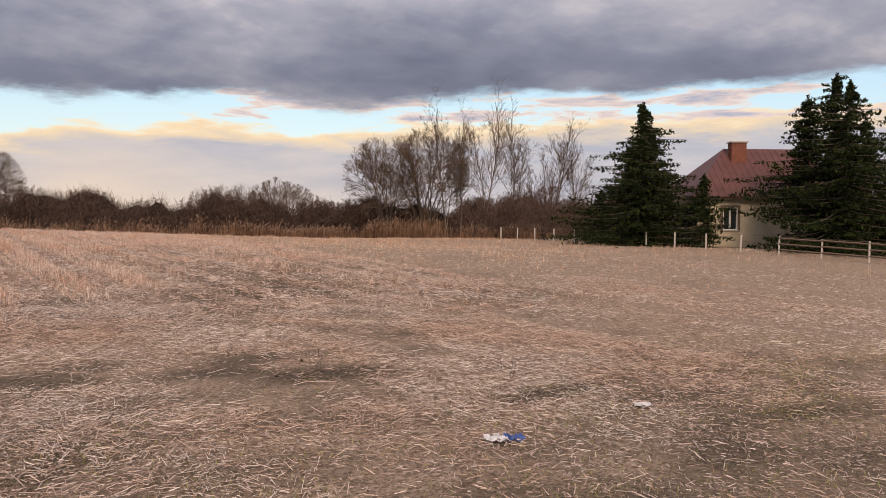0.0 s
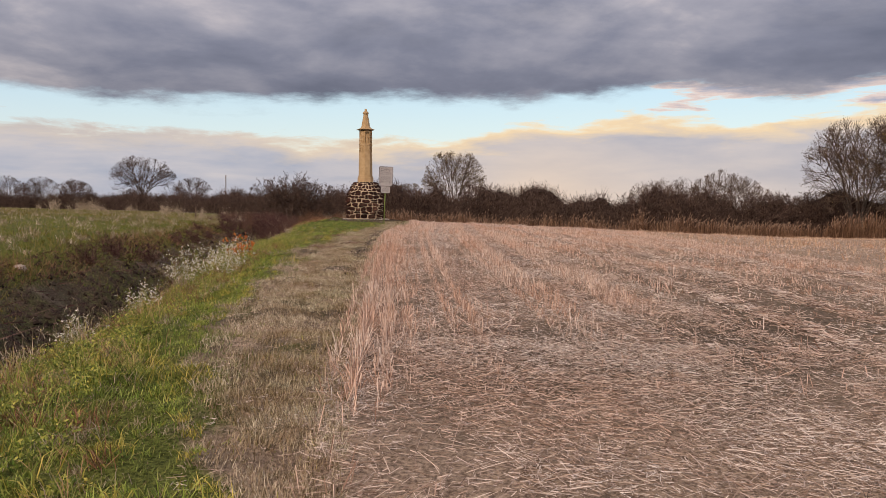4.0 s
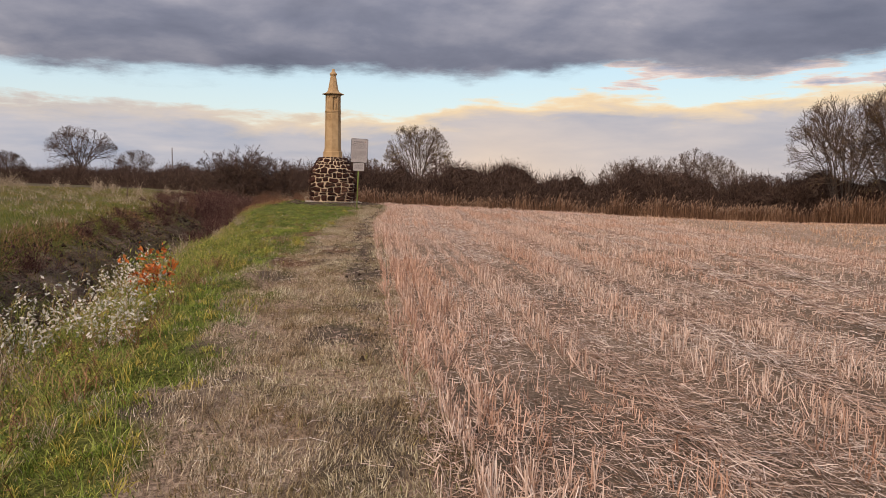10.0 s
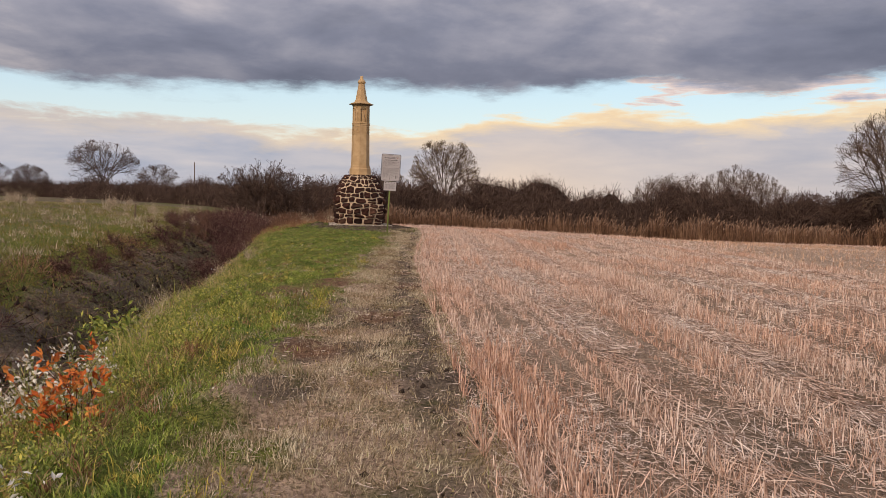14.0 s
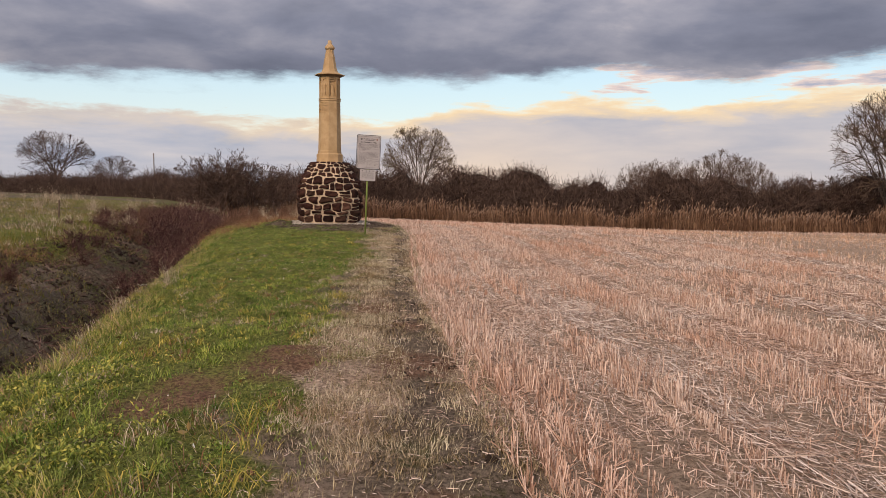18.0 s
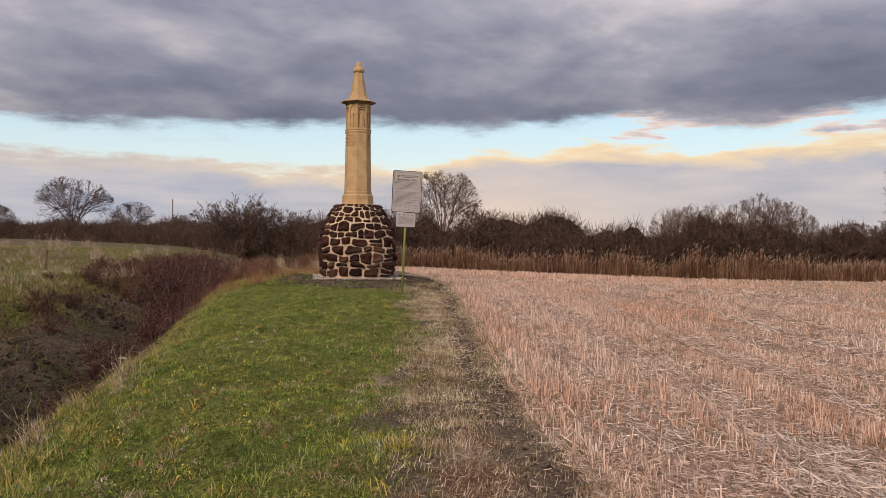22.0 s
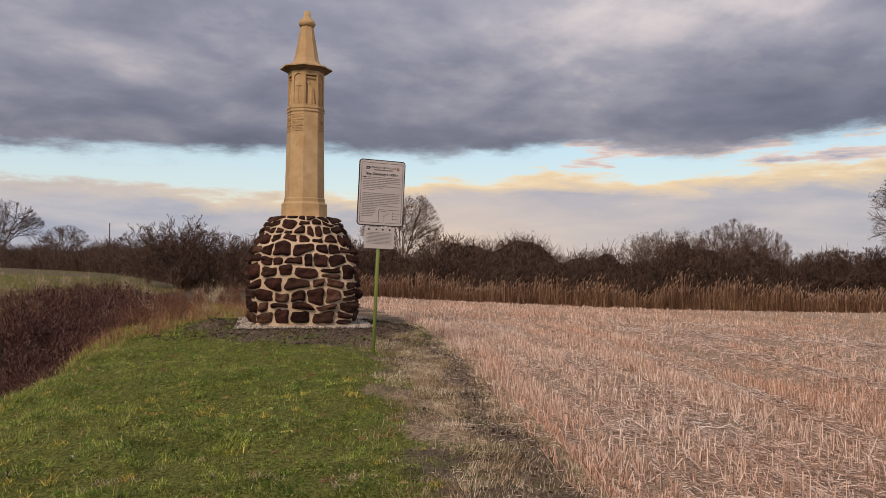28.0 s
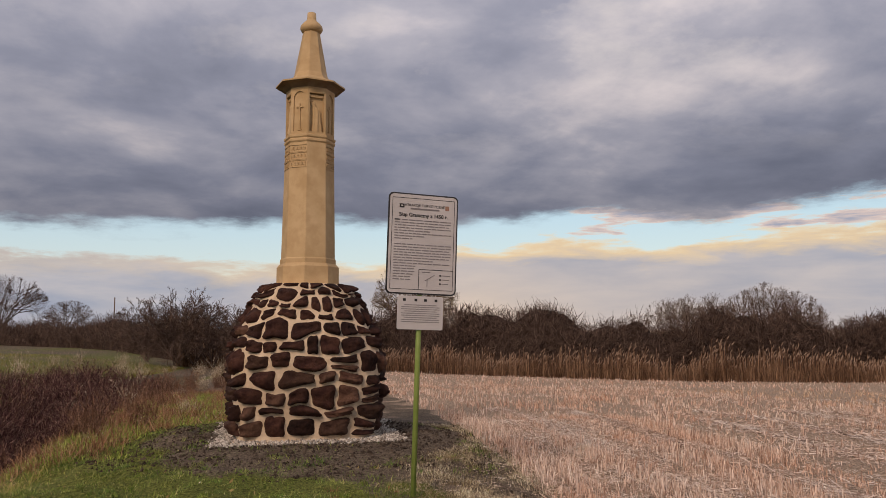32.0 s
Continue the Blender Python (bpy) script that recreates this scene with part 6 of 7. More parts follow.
def spruce(name, label, seed, h, width, tops=1, per=1.0):
    """A spruce: tapered trunk, whorls of drooping boughs hung with needle sprays."""
    g = np.random.default_rng(seed)
    ob = empty(name, (0, 0, 0), label, "tree")
    seg, need = [], []
    for tp in range(tops):
        off = np.array([0.0, 0, 0]) if tp == 0 else np.array([g.uniform(1.1, 2.6) * (-1) ** tp, g.uniform(-0.6, 0.6), 0])
        hh = h * (1 if tp == 0 else g.uniform(0.74, 0.95))
        P = [off * min(1, k / 3) + np.array([g.normal(0, 0.03), g.normal(0, 0.03), hh * k / 9 - 0.3 * (k == 0)]) for k in range(10)]
        R_ = [0.2 * h / 11 * (1 - k / 9.4) for k in range(10)]
        seg += [(P[k], P[k + 1], R_[k], R_[k + 1]) for k in range(9)]
        zc = 0.5
        while zc < hh - 0.25:
            f_ = 1 - zc / hh
            L = width / 2 * (0.35 * f_ + 0.55 * f_ ** 0.55) * min(1, 0.35 + 2.2 * f_) * (0.85 if tp == 0 else 0.9) + 0.18
            for bq in range(int(g.integers(8, 12))):
                an = g.uniform(0, 6.28)
                l_ = L * g.choice([0.45, 0.7, 1.0, 1.45]) * g.uniform(0.75, 1.2) * (1 + 0.25 * math.sin(2 * an + 1.3 * zc))
                c = off * min(1, zc / hh * 3) + np.array([0, 0, zc + g.uniform(-0.35, 0.35)])
                dr = np.array([math.cos(an), math.sin(an), 0])
                droop = g.uniform(0.05, 0.28) + 0.25 * f_
                m_ = max(3, int(l_ / 0.35))
                prev = c
                for q in range(1, m_ + 1):
                    u = q / m_
                    p_ = c + dr * l_ * u + np.array([0, 0, -droop * l_ * u + 0.42 * droop * l_ * u * u * 1.6])
                    seg.append((prev, p_, 0.03 * (1 - u) + 0.008, 0.03 * (1 - u) + 0.004))
                    side = np.array([-dr[1], dr[0], 0])
                    for _ in range(int(9 * per)):
                        w_ = g.normal(0, 0.34 * (1.1 - 0.6 * u)) * min(1.5, 0.4 + l_ * 0.3)
                        need.append(prev + (p_ - prev) * g.random() + side * w_ + np.array([0, 0, -abs(w_) * 0.45 - g.random() * 0.14]))
                    prev = p_
            zc += g.uniform(0.30, 0.52)
        need += [off + np.array([g.normal(0, 0.05), g.normal(0, 0.05), hh - g.random() * 0.6]) for _ in range(30)]
    a0, a1 = np.array([q[0] for q in seg]), np.array([q[1] for q in seg])
    V, F = sticks(a0, a1, np.array([q[2] for q in seg]), np.array([q[3] for q in seg]), 4)
    stuff("trunk", V, F, m_bark, "", "", ob)
    N = np.array(need)
    V, F = leaf_cards(g, N, 0.13, -0.5)
    stuff("crown", V, F, m_needle, "", "", ob)
    return ob


x_, y_ = spot(14.6, 56)
sp = place(spruce("spruce", "dark green spruce with several tops behind the fence", 5, 10.6, 11.0, 5), x_, y_, 1.0, 0.3)
x_, y_ = spot(24.6, 48)
sp2 = place(spruce("spruce", "tall dark green spruce beside the house", 6, 11.4, 10.5, 3), x_, y_, 1.0, 1.0)
x_, y_ = spot(29.2, 49)
again(sp2, x_, y_, 0.86, 2.4, label="dark green spruce behind the fence")
x_, y_ = spot(33.5, 47)
again(sp, x_, y_, 0.9, 4.4)
x_, y_ = spot(18.0, 52.5)
young = place(spruce("young_spruce", "young bright green spruce behind the fence", 9, 5.2, 4.6, 1), x_, y_, 1.0)
x_, y_ = spot(11.8, 57)
again(young, x_, y_, 0.8, 1.2)
for lat, dist, s_ in ((8.6, 66, 0.9), (10.2, 64, 0.7), (6.6, 70, 0.95), (5.0, 73, 1.0), (12.5, 66, 0.8), (3.0, 76, 0.9), (9.5, 72, 1.1)):
    x_, y_ = spot(lat, dist)
    again(kinds[rh.randrange(3)], x_, y_, s_, lat, label="leafless bush beside the farm fence")

FA, FB = spot(24.0, 33.5), spot(5.2, 68.5)
fence = empty("fence", (*FA, gz(*FA)), "concrete post and wire fence along the field", "fence")
NP = 16
tops = []
for k in range(NP):
    f_ = k / (NP - 1)
    x_, y_ = FA[0] + (FB[0] - FA[0]) * f_, FA[1] + (FB[1] - FA[1]) * f_
    dz = gz(x_, y_) - gz(*FA)
    po = part("post", box_bm(-0.045, 0.045, -0.045, 0.045, -0.3, 1.06 + rh.uniform(-0.05, 0.06), 0.012), m_conc, fence)
    po.location = (x_ - FA[0], y_ - FA[1], dz)
    po.rotation_euler = (rh.uniform(-0.04, 0.04), rh.uniform(-0.04, 0.04), 0.45)
    tops.append(Vector((x_ - FA[0], y_ - FA[1], dz)))
for h_ in (0.25, 0.65, 1.05):
    P0 = np.array([tops[k] + Vector((0, 0, h_)) for k in range(NP - 1)])
    P1 = np.array([tops[k + 1] + Vector((0, 0, h_)) for k in range(NP - 1)])
    V, F = sticks(P0, P1, np.full(NP - 1, 0.006), np.full(NP - 1, 0.006), 4)
    stuff("wire", V, F, m_wire, "", "", fence)
for k in (1, 2, 3):
    for h_ in (0.3, 0.62, 0.94):
        V, F = sticks(np.array([tops[k] + Vector((0, 0, h_))]), np.array([tops[k + 1] + Vector((0, 0, h_ + 0.03))]), np.full(1, 0.05), np.full(1, 0.05), 4)
        stuff("rail", V, F, m_wood, "", "", fence)

# ---------- ditch and bank plants ----------
m_deadweed = island_mat("dead_weed_stems", [(0.0, (0.07, 0.036, 0.024)), (0.5, (0.17, 0.092, 0.06)), (1.0, (0.33, 0.21, 0.145))], 0.85, 0.1)
br = [shrub("bramble", "leafless purple-brown bramble thicket in the ditch", 70 + k, 1.1, 34, 0.8, (6, 4), m_bramble, 0.0058, 0.009, 0.55) for k in range(2)]
rb = random.Random(8)
done = 0
for y_ in np.arange(34, 72, 0.85):
    for lane, off in enumerate((-5.5, -4.2, -6.9, -3.3)):
        if (lane >= 1 and y_ < 38) or (lane >= 2 and y_ < 51) or rb.random() < np.interp(y_, [34, 41, 47], [0.92, 0.75, 0.2]):
            continue
        x_ = float(bend(y_)) + off + rb.uniform(-0.7, 0.7)
        s_ = rb.uniform(0.75, 1.3) * np.interp(y_, [30, 42, 50, 58, 70], [0.4, 0.55, 0.66, 0.85, 0.95]) * (1 if lane < 2 else 0.7)
        if done < 2:
            place(br[done], x_, y_, s_, rb.uniform(0, 6))
        else:
            again(rb.choice(br), x_, y_, s_, rb.uniform(0, 6))
        done += 1
for k in range(16):
    y_ = rb.uniform(46, 60)
    again(rb.choice(br), float(bend(y_)) + rb.uniform(-4.6, -3.2), y_, rb.uniform(0.4, 0.8), k)
for x_, y_ in ((-5.9, 24.5), (-6.1, 27.0), (-5.7, 29.0), (-6.3, 20.5), (-6.4, 34.8), (-6.5, 37.6), (-6.6, 39.7)):
    again(br[1], x_, y_, rb.uniform(0.35, 0.55) * (1.45 if 24 < y_ < 30 else 1), x_, label="low leafless bramble on the ditch side")
dw = shrub("dry_weed_clump", "clump of tall dry tan weeds", 77, 1.0, 30, 0.3, (3, 2), m_dry, 0.003, 0.006, 0.35)
place(dw, -4.2, 62.5, 1.2)
dead = shrub("dead_weed_clump", "clump of tall dead red-brown weeds", 78, 1.0, 32, 0.35, (4, 3), m_deadweed, 0.003, 0.006, 0.4)
place(dead, -2.8, 55.5, 0.9)
for k in range(84):
    y_ = rb.uniform(52, 74)
    x_ = float(bend(y_)) + rb.uniform(-7.5, -0.6) + (y_ > 60) * rb.uniform(0, 3)
    again(dw if k % 4 == 0 else dead, x_, y_, rb.uniform(0.5, 1.1), k)
for k in range(46):
    y_ = rb.uniform(68, 106)
    again(dw, rb.uniform(-30, -3), y_, rb.uniform(0.7, 1.5), k, label="clump of tall dry weeds in the rough pasture")
for k in range(26):
    y_ = rb.uniform(10, 36)
    again(dw, rb.uniform(-3.3, -2.2), y_, rb.uniform(0.3, 0.6), k, label="small clump of dry weeds on the bank")

m_petal = island_mat("white_flowers", [(0.0, (0.50, 0.47, 0.40)), (0.5, (0.70, 0.68, 0.62)), (1.0, (0.82, 0.80, 0.75))], 0.8, 0.2)
m_orange = island_mat("orange_leaves", [(0.0, (0.35, 0.06, 0.015)), (0.5, (0.62, 0.17, 0.03)), (1.0, (0.78, 0.36, 0.10))], 0.6, 0.3)
m_leaf = island_mat("green_leaves", [(0.0, (0.098, 0.140, 0.028)), (0.6, (0.252, 0.301, 0.056)), (1.0, (0.560, 0.518, 0.112))], 0.6, 0.3)
aster = shrub("aster", "wild aster with clusters of small white flowers", 81, 0.75, 26, 0.35, (5, 3), m_weed, 0.002, 0.004, 0.45, (420, 0.025, 0.022, m_petal))
place(aster, -2.35, 20.6)
for x_, y_, s_ in ((-2.6, 19.9, 1.0), (-2.2, 22.7, 0.95), (-2.55, 22.9, 0.9), (-2.5, 16.8, 0.8), (-2.45, 14.2, 0.7), (-2.9, 12.2, 0.7), (-1.8, 20.4, 0.85), (-2.3, 24.0, 0.6), (-1.75, 19.5, 0.75), (-2.75, 18.2, 0.8)):
    again(aster, x_, y_, s_, y_)
orange = place(shrub("sumac_seedling", "small shrub with bright orange autumn leaves", 84, 0.72, 9, 0.42, (5, 3), m_bramble, 0.002, 0.005, 0.34, (300, 0.036, 0.025, m_orange)), -1.95, 22.3)
bushy = place(shrub("green_bush", "small dense dark green bush on the bank", 85, 0.6, 22, 0.5, (5, 4), m_bark, 0.002, 0.005, 0.4, (1700, 0.034, 0.04, m_leaf)), -2.75, 26.3, 1.15)
for x_, y_, s_ in ((-1.6, 27.5, 0.3), (-1.9, 24.5, 0.35), (-1.5, 13.5, 0.4), (-1.9, 9.3, 0.6), (-1.5, 8.2, 0.5), (-2.1, 11.4, 0.5), (-2.3, 29.0, 0.35), (-1.2, 26.3, 0.25), (-0.6, 26.0, 0.2), (0.3, 30.5, 0.18)):
    again(bushy, x_, y_, s_, y_, label="small leafy green weed on the bank")

# clumps of leafy, tufted, dead and dry weeds that give the bank its lumps
m_lush = island_mat("lush_grass", [(0.0, (0.078, 0.130, 0.018)), (0.5, (0.240, 0.332, 0.044)), (1.0, (0.494, 0.533, 0.130))], 0.6, 0.3)
m_yellow = island_mat("yellowing_weeds", [(0.0, (0.161, 0.161, 0.034)), (0.5, (0.414, 0.368, 0.069)), (1.0, (0.690, 0.575, 0.161))], 0.7, 0.2)
m_rusty = island_mat("dead_rusty_weeds", [(0.0, (0.103, 0.052, 0.029)), (0.5, (0.253, 0.127, 0.069)), (1.0, (0.483, 0.299, 0.184))], 0.8, 0.15)
gc = np.random.default_rng(44)


def clump_spots(n, lo, hi, y0, y1, near_edge=False):
    """Places on the bank: lo and hi are offsets from the ditch's lip and from the path's border."""
    y_ = gc.uniform(y0, y1, n)
    x_ = lo + (green_x(y_) + hi - lo) * (gc.random(n) ** (1.8 if near_edge else 1.0)) + bend(y_)
    k_ = (np.hypot(x_ - MON_X, y_ - MON_Y) > 3.6) & (gc.random(n) > rusty(x_, y_))
    return x_[k_], y_[k_]


def tuft_field(name, label, mat, x, y, per, rad, tall, width):
    n = len(x)
    size = gc.gamma(4, 0.25, n).clip(0.35, 2.0) * np.interp(y, [27, 36], [1, 0.5])
    cx, cy, sz = np.repeat(x, per), np.repeat(y, per), np.repeat(size, per)
    r, a = np.abs(gc.normal(0, rad, len(cx))) * sz, gc.uniform(0, 6.28, len(cx))
    px_, py_ = cx + r * np.cos(a), cy + r * np.sin(a)
    ln = tall * sz * gc.uniform(0.45, 1.15, len(cx)) * np.exp(-(r / (rad * 2.2 * sz)) ** 2)
    V, F = blades(px_, py_, ln.clip(0.02), gc.uniform(0.6, 1.4, len(cx)) * width, np.full(len(cx), 0.9), None, 0.9)
    stuff(name, V, F, mat, label, "weeds")


def leafy_field(name, label, mat, x, y, per, rad, tall, leaf):
    n = len(x)
    size = gc.gamma(4, 0.25, n).clip(0.35, 2.0) * np.interp(y, [27, 36], [1, 0.5])
    cx, cy, sz = np.repeat(x, per), np.repeat(y, per), np.repeat(size, per)
    r, a = rad * sz * np.sqrt(gc.random(len(cx))), gc.uniform(0, 6.28, len(cx))
    px_, py_ = cx + r * np.cos(a), cy + r * np.sin(a)
    pz_ = height(px_, py_) + tall * sz * (1 - (r / (rad * sz)) ** 2) * gc.uniform(0.4, 1.1, len(cx)) + 0.01
    V, F = leaf_cards(gc, np.stack([px_, py_, pz_], -1), leaf, 0.3)
    stuff(name, V, F, mat, label, "weeds")


an_, ra_ = gc.uniform(0, 6.28, 130), gc.uniform(1.75, 2.9, 130)
tuft_field("soil_tufts", "sparse green tufts on the turned soil", m_grass, MON_X + 0.4 + ra_ * np.cos(an_), MON_Y - 0.4 + ra_ * np.sin(an_), 40, 0.15, 0.12, 0.008)
x, y = clump_spots(1300, -2.9, -0.15, 5, 47)
tuft_field("lush_tufts", "lush green grass tufts on the bank", m_lush, x, y, 70, 0.10, 0.10, 0.0055)
x, y = clump_spots(850, -2.9, 0.0, 6, 44, True)
tuft_field("yellow_tufts", "yellowing grass tufts on the bank", m_yellow, x, y, 46, 0.085, 0.13, 0.006)
x, y = clump_spots(1150, -2.8, 0.7, 5, 40)
tuft_field("straw_tufts", "dead straw-coloured grass tufts beside the path", m_dry, x, y, 52, 0.085, 0.10, 0.004)
x, y = clump_spots(620, -3.0, -0.8, 6, 29, True)
leafy_field("leafy_weeds", "low leafy green weeds on the bank", m_leaf, x, y, 150, 0.17, 0.14, 0.016)
x, y = clump_spots(110, -3.0, -0.4, 8, 36, True)
leafy_field("yellow_weeds", "yellow-leaved weeds on the bank", m_yellow, x, y, 44, 0.10, 0.18, 0.012)
x, y = clump_spots(700, -2.4, -0.1, 24, 47)
leafy_field("clover", "flat patches of small green leaves in the grass", m_grass, x, y, 60, 0.20, 0.03, 0.012)
y = gc.uniform(24, 54, 900)
x = bend(y) + gc.uniform(-3.2, -2.1, 900)
tuft_field("lip_tufts", "long yellow-green grass along the lip of the bank", m_weed, x, y, 44, 0.11, 0.24, 0.006)
y = gc.uniform(26, 56, 420)
x = bend(y) + gc.uniform(-3.3, -2.3, 420)
y = 26 + (y - 26) * 0.65
tuft_field("dry_lip_tufts", "long dry grass along the lip of the bank", m_dry, x, y, 34, 0.10, 0.26, 0.005)
x, y = clump_spots(560, -3.2, -0.7, 6, 24, True)
tuft_field("dead_weeds", "dead rust-brown weeds on the ditch's lip", m_rusty, x, y, 52, 0.09, 0.23, 0.0045)
for nm, lab, mat, cnt, hh in (("pasture_tussocks", "green tussocks standing in the pasture", m_pasture, 700, 0.16), ("dry_tussocks", "dry tan tussocks standing in the pasture", m_dry, 700, 0.24)):
    y = gc.uniform(12, 85, cnt)
    x = bend(y) - 6.9 - 22 * gc.random(cnt) ** 1.7
    cx, cy, sz = np.repeat(x, 26), np.repeat(y, 26), np.repeat(gc.uniform(0.5, 1.4, cnt), 26)
    cx, cy = cx + gc.normal(0, 0.09, len(cx)) * sz, cy + gc.normal(0, 0.09, len(cx)) * sz
    V, F = blades(cx, cy, hh * sz * gc.uniform(0.5, 1.2, len(cx)), gc.uniform(0.008, 0.016, len(cx)), np.full(len(cx), 0.8), None, 0.7)
    stuff(nm, V, F, mat, lab, "grass")
x, y = clump_spots(420, -3.0, -0.7, 7, 27, True)
tuft_field("seeding_weeds", "yellow-brown seeding weeds along the ditch's lip", m_weed, x, y, 46, 0.10, 0.26, 0.0045)
x, y = clump_spots(420, -2.3, 0.2, 22, 46)
tuft_field("withered_tufts", "withered brown tufts in the bank grass", m_rusty, x, y, 36, 0.09, 0.09, 0.005)
for nm, lab, mat, cnt, hh in (("bank_end_weeds", "dry tan weeds where the bank runs out", m_dry, 40, 0.2), ("bank_end_scrub", "dead brown weeds where the bank runs out", m_rusty, 620, 0.3), ("bank_end_grass", "green grass tufts where the bank runs out", m_lush, 1100, 0.14)):
    y = gc.uniform(48.5, 63, cnt)
    x = gc.uniform(-4.2, 1.6, cnt) + bend(y) * 0.6
    k = np.hypot(x - MON_X, y - MON_Y) > 2.3
    x, y = x[k], y[k]
    cx, cy = np.repeat(x, 34), np.repeat(y, 34)
    sz = np.repeat(gc.uniform(0.5, 1.4, len(x)), 34)
    V, F = blades(cx + gc.normal(0, 0.1, len(cx)) * sz, cy + gc.normal(0, 0.1, len(cx)) * sz, hh * sz * gc.uniform(0.4, 1.2, len(cx)), gc.uniform(0.005, 0.010, len(cx)), np.full(len(cx), 0.8), None, 0.7)
    stuff(nm, V, F, mat, lab, "weeds")
# dead twigs and stems fallen over the raw ditch sides
n = 15000
y = gc.uniform(7, 70, n)
x = bend(y) + gc.uniform(-6.9, -3.0, n)
dv = unit(np.stack([gc.normal(0, 1, n), gc.normal(0, 1, n), np.abs(gc.normal(0.15, 0.35, n))], -1))
p0 = np.stack([x, y, height(x, y)], -1)
V, F = sticks(p0, p0 + dv * gc.gamma(3, 0.1, n).clip(0.1, 0.9)[:, None], gc.uniform(0.003, 0.006, n), np.full(n, 0.002), 2)
stuff("ditch_twigs", V, F, m_bramble, "dead bramble stems lying over the ditch sides", "twigs")
n = 9000
y = gc.uniform(10, 46, n)
x = bend(y) + gc.normal(-6.25, 0.28, n) + 0.3 * wob(y * 0.7, y * 0.3, 1.0)
k = wob(y * 1.1, x * 0.5 + 3, 0.8) > -0.1
x, y = x[k], y[k]
V, F = blades(x, y, gc.gamma(3, 0.07, len(x)).clip(0.06, 0.55), gc.uniform(0.004, 0.009, len(x)), np.full(len(x), 1.0), None, 0.8)
stuff("dead_scarp_weeds", V, F, m_rusty, "dead brown weeds hanging over the far ditch edge", "weeds")

# ---------- small things ----------
m_plastic = noise_mat("white_plastic", (0.60, 0.62, 0.66), (0.74, 0.75, 0.78), 12, 0.35, 0.5)
m_blue = noise_mat("blue_plastic", (0.03, 0.07, 0.25), (0.08, 0.14, 0.38), 12, 0.35, 0.5)
m_stone = noise_mat("pale_field_stone", (0.38, 0.31, 0.25), (0.52, 0.45, 0.38), 6, 0.9, 0.2, 30, 0.5)


def crumple(w, d, h, seed):
    g = np.random.default_rng(seed)
    nu = 12
    V = []
    for j in range(nu):
        for i in range(nu):
            u, v_ = i / (nu - 1) - 0.5, j / (nu - 1) - 0.5
            V.append((u * w + g.normal(0, 0.006), v_ * d + g.normal(0, 0.006), h * (0.4 + 0.6 * abs(math.sin(7 * u + 3 * v_))) * g.uniform(0.3, 1)))
    k = np.array([j * nu + i for j in range(nu - 1) for i in range(nu - 1)])
    return np.array(V), np.stack([k, k + 1, k + nu + 1, k + nu], 1)


def litter(name, label, x, y, pieces):
    ob = empty(name, (x, y, gz(x, y)), label, "litter", turn=-0.6)
    for pn, mat, w, d, h, dx, seed in pieces:
        V, F = crumple(w, d, h, seed)
        pp = stuff(pn, V + np.array([dx, 0, 0.01]), F, mat, "", "", ob)
        md = pp.modifiers.new("thick", "SOLIDIFY")
        md.thickness = 0.002
    return ob


litter("plastic_wrapper", "crumpled white and blue plastic wrapper on the soil", 3.54, 5.23, (("wrapper", m_plastic, 0.15, 0.12, 0.05, -0.06, 1), ("label", m_blue, 0.12, 0.10, 0.05, 0.06, 2)))
litter("paper_scrap", "crumpled white paper scrap on the straw", 5.22, 5.41, (("sheet", m_plastic, 0.14, 0.10, 0.03, 0, 3),))


def boulder(name, label, x, y, r, mat, seed, flat_=0.7):
    bm = bmesh.new()
    bmesh.ops.create_icosphere(bm, subdivisions=3, radius=r)
    for v_ in bm.verts:
        k = 1 + 0.22 * noise.noise(v_.co * (2.2 / r) + Vector((seed, 0, 0)))
        v_.co = Vector((v_.co.x * k, v_.co.y * k, v_.co.z * k * flat_))
    me = bpy.data.meshes.new(name)
    for f_ in bm.faces:
        f_.smooth = True
    bm.to_mesh(me)
    bm.free()
    me.materials.append(mat)
    ob = tagged(new(name, me), label, "stone")
    ob.location = (x, y, gz(x, y) + r * flat_ * 0.4)
    return ob


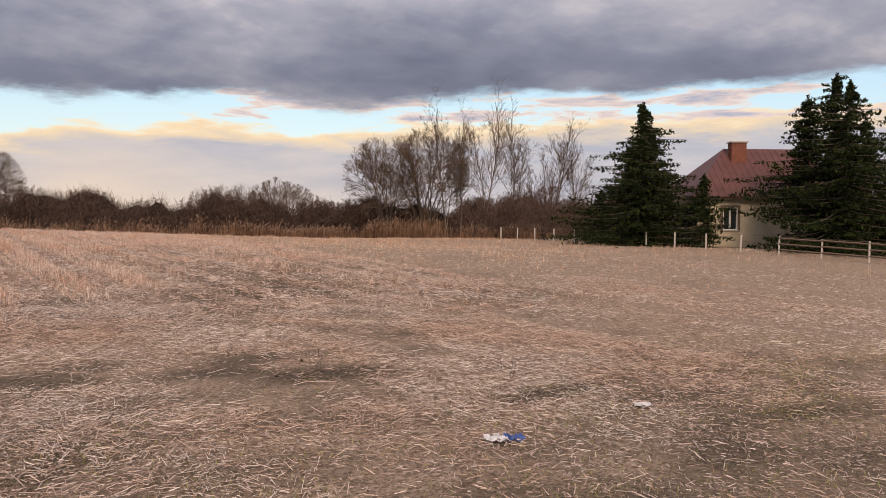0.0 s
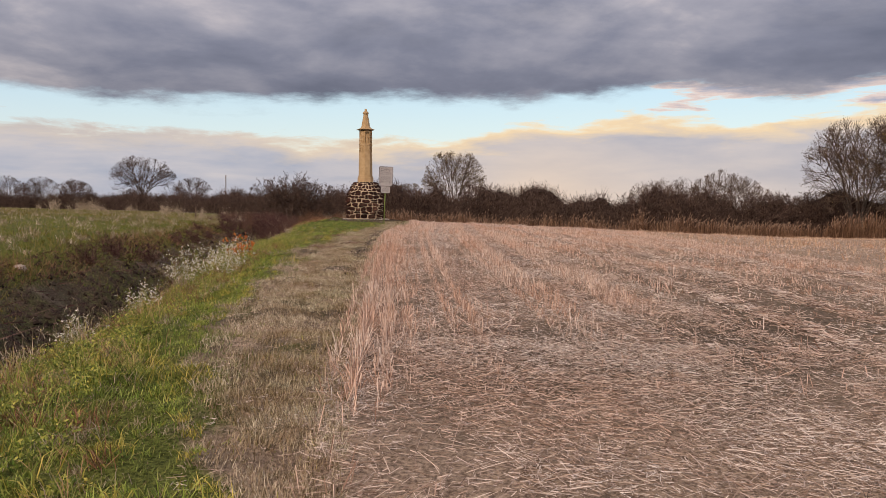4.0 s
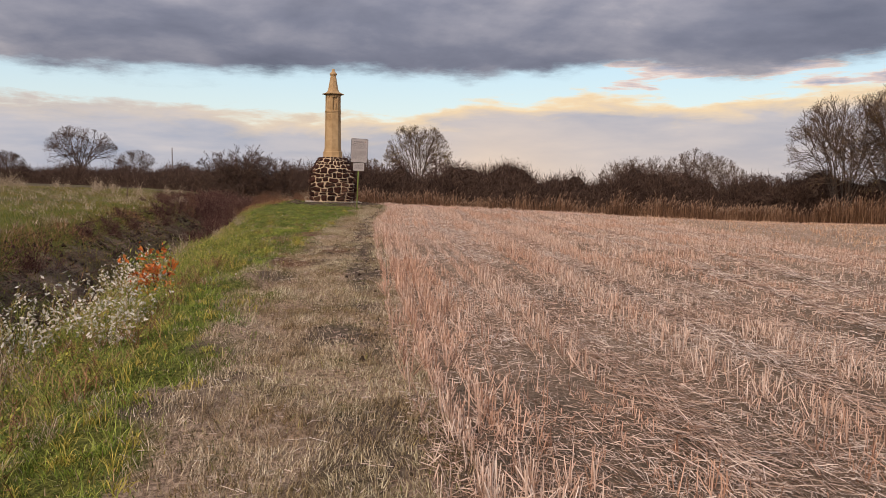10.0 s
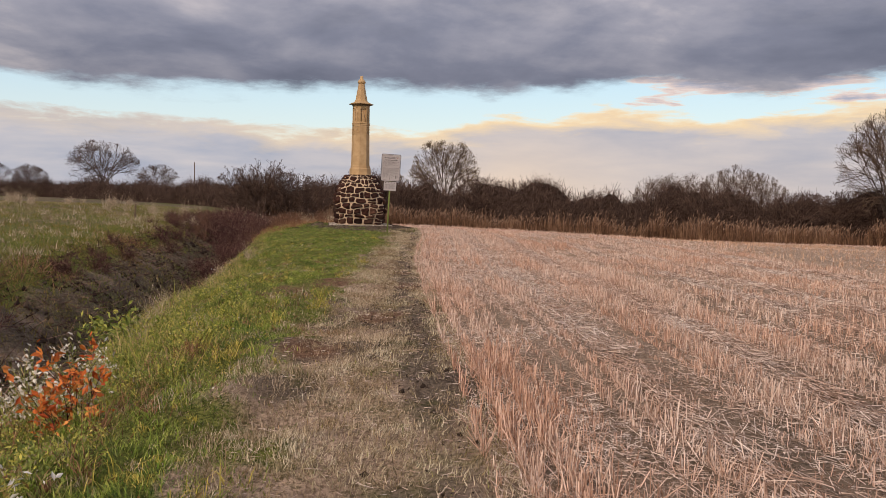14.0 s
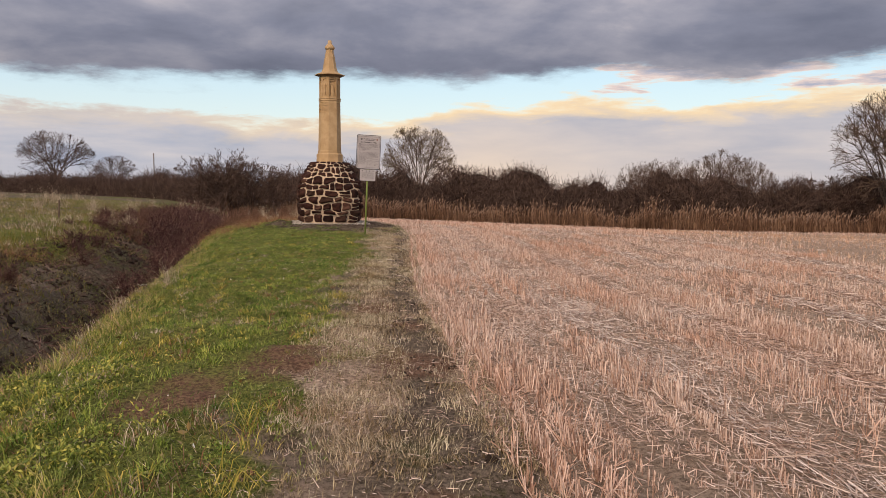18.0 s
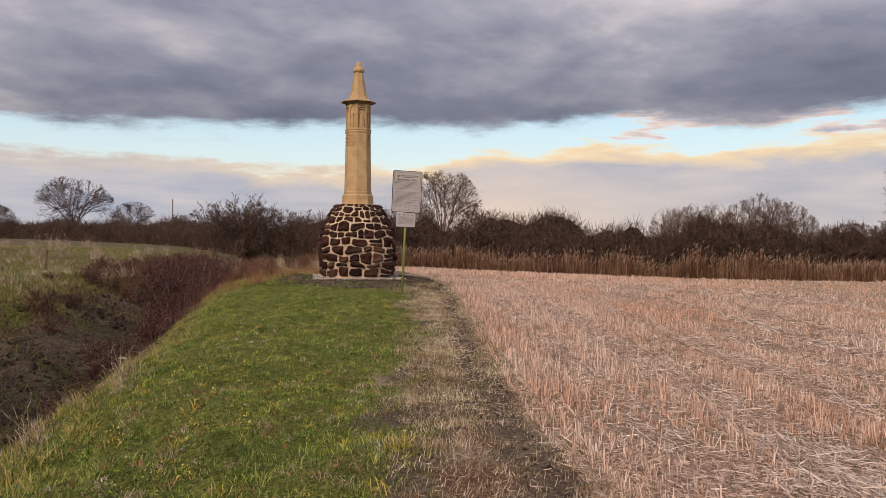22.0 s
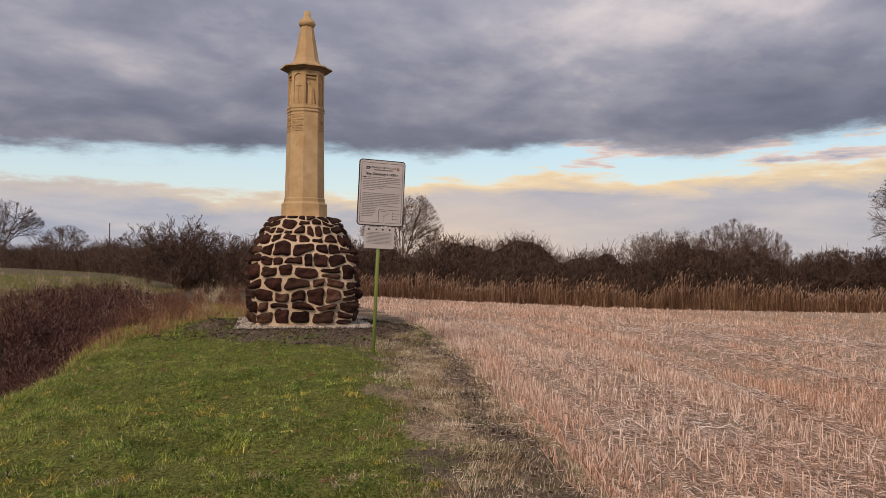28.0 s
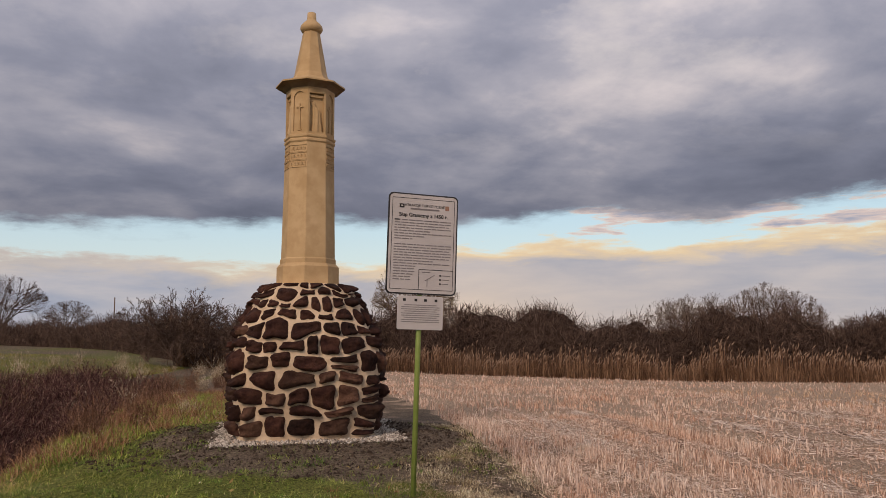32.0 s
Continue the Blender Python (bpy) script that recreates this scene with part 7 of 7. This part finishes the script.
boulder("field_stone", "pale rounded field stone lying in the stubble", 4.62, 48.44, 0.13, m_stone, 3)
for k, (x_, y_, r) in enumerate(((-6.3, 20.2, 0.16), (-6.7, 20.8, 0.12), (-6.4, 22.0, 0.13), (-6.9, 18.6, 0.15), (-6.6, 17.5, 0.12))):
    boulder("field_stone", "pale stone on the edge of the pasture", x_, y_, r, m_stone, k + 9)
ws = shrub("weed_stem", "dry dark upright weed stem", 91, 0.32, 3, 0.25, (3, 2), m_bark, 0.002, 0.003, 0.3)
place(ws, 3.6, 7.97, 1.0, 0.0, 0.02)
for k, (x_, y_) in enumerate(((5.1, 6.9), (3.1, 8.9), (8.0, 62.0), (11.5, 60.5), (14.0, 63.0), (18.0, 58.5), (20.5, 61.0), (9.0, 66.0), (13.0, 70.0), (24.0, 64.0), (22.0, 55.0))):
    again(ws, x_, y_, 1.0, k, 0.02)
for x_, y_, h_, rad in ((-10.3, 56.4, 0.75, 0.05), (-32.0, 190.0, 8.5, 0.12), (34.0, 165.0, 8.5, 0.12)):
    nm, lb, ct = (("fence_post", "weathered lone wooden post in the pasture", "post") if h_ < 2 else ("utility_pole", "plain wooden utility pole far over the scrub", "pole"))
    ob = empty(nm, (x_, y_, gz(x_, y_)), lb, ct)
    part("shaft", rings_bm([ngon(rad * (1 - 0.2 * f_), -0.3 + (h_ + 0.3) * f_, 8, 0, 0.05 * f_ * (h_ < 2)) for f_ in (0, 0.5, 1)]), m_wood, ob)
# a few late flowers and fallen leaves on the bank
for nm, mat, cnt, size, lab in (("daisies", m_petal, 70, 0.016, "tiny white flowers scattered in the bank grass"), ("fallen_leaves", m_lastleaf, 260, 0.03, "small yellow-brown leaves fallen on the bank")):
    g = np.random.default_rng(cnt)
    y = g.uniform(16, 47, cnt)
    x = green_x(y) - g.uniform(0.1, 2.6, cnt)
    V, F = leaf_cards(g, np.stack([x, y, height(x, y) + 0.045], -1), size)
    stuff(nm, V, F, mat, lab, "flowers" if size < 0.02 else "leaves")
litter("plastic_scrap", "pale plastic scrap in the ditch", -4.6, 44.6, (("sheet", m_plastic, 0.25, 0.16, 0.06, 0, 6),))
litter("plastic_scrap", "pale plastic scrap on the ditch side", -4.9, 50.3, (("sheet", m_plastic, 0.3, 0.2, 0.08, 0, 7),))
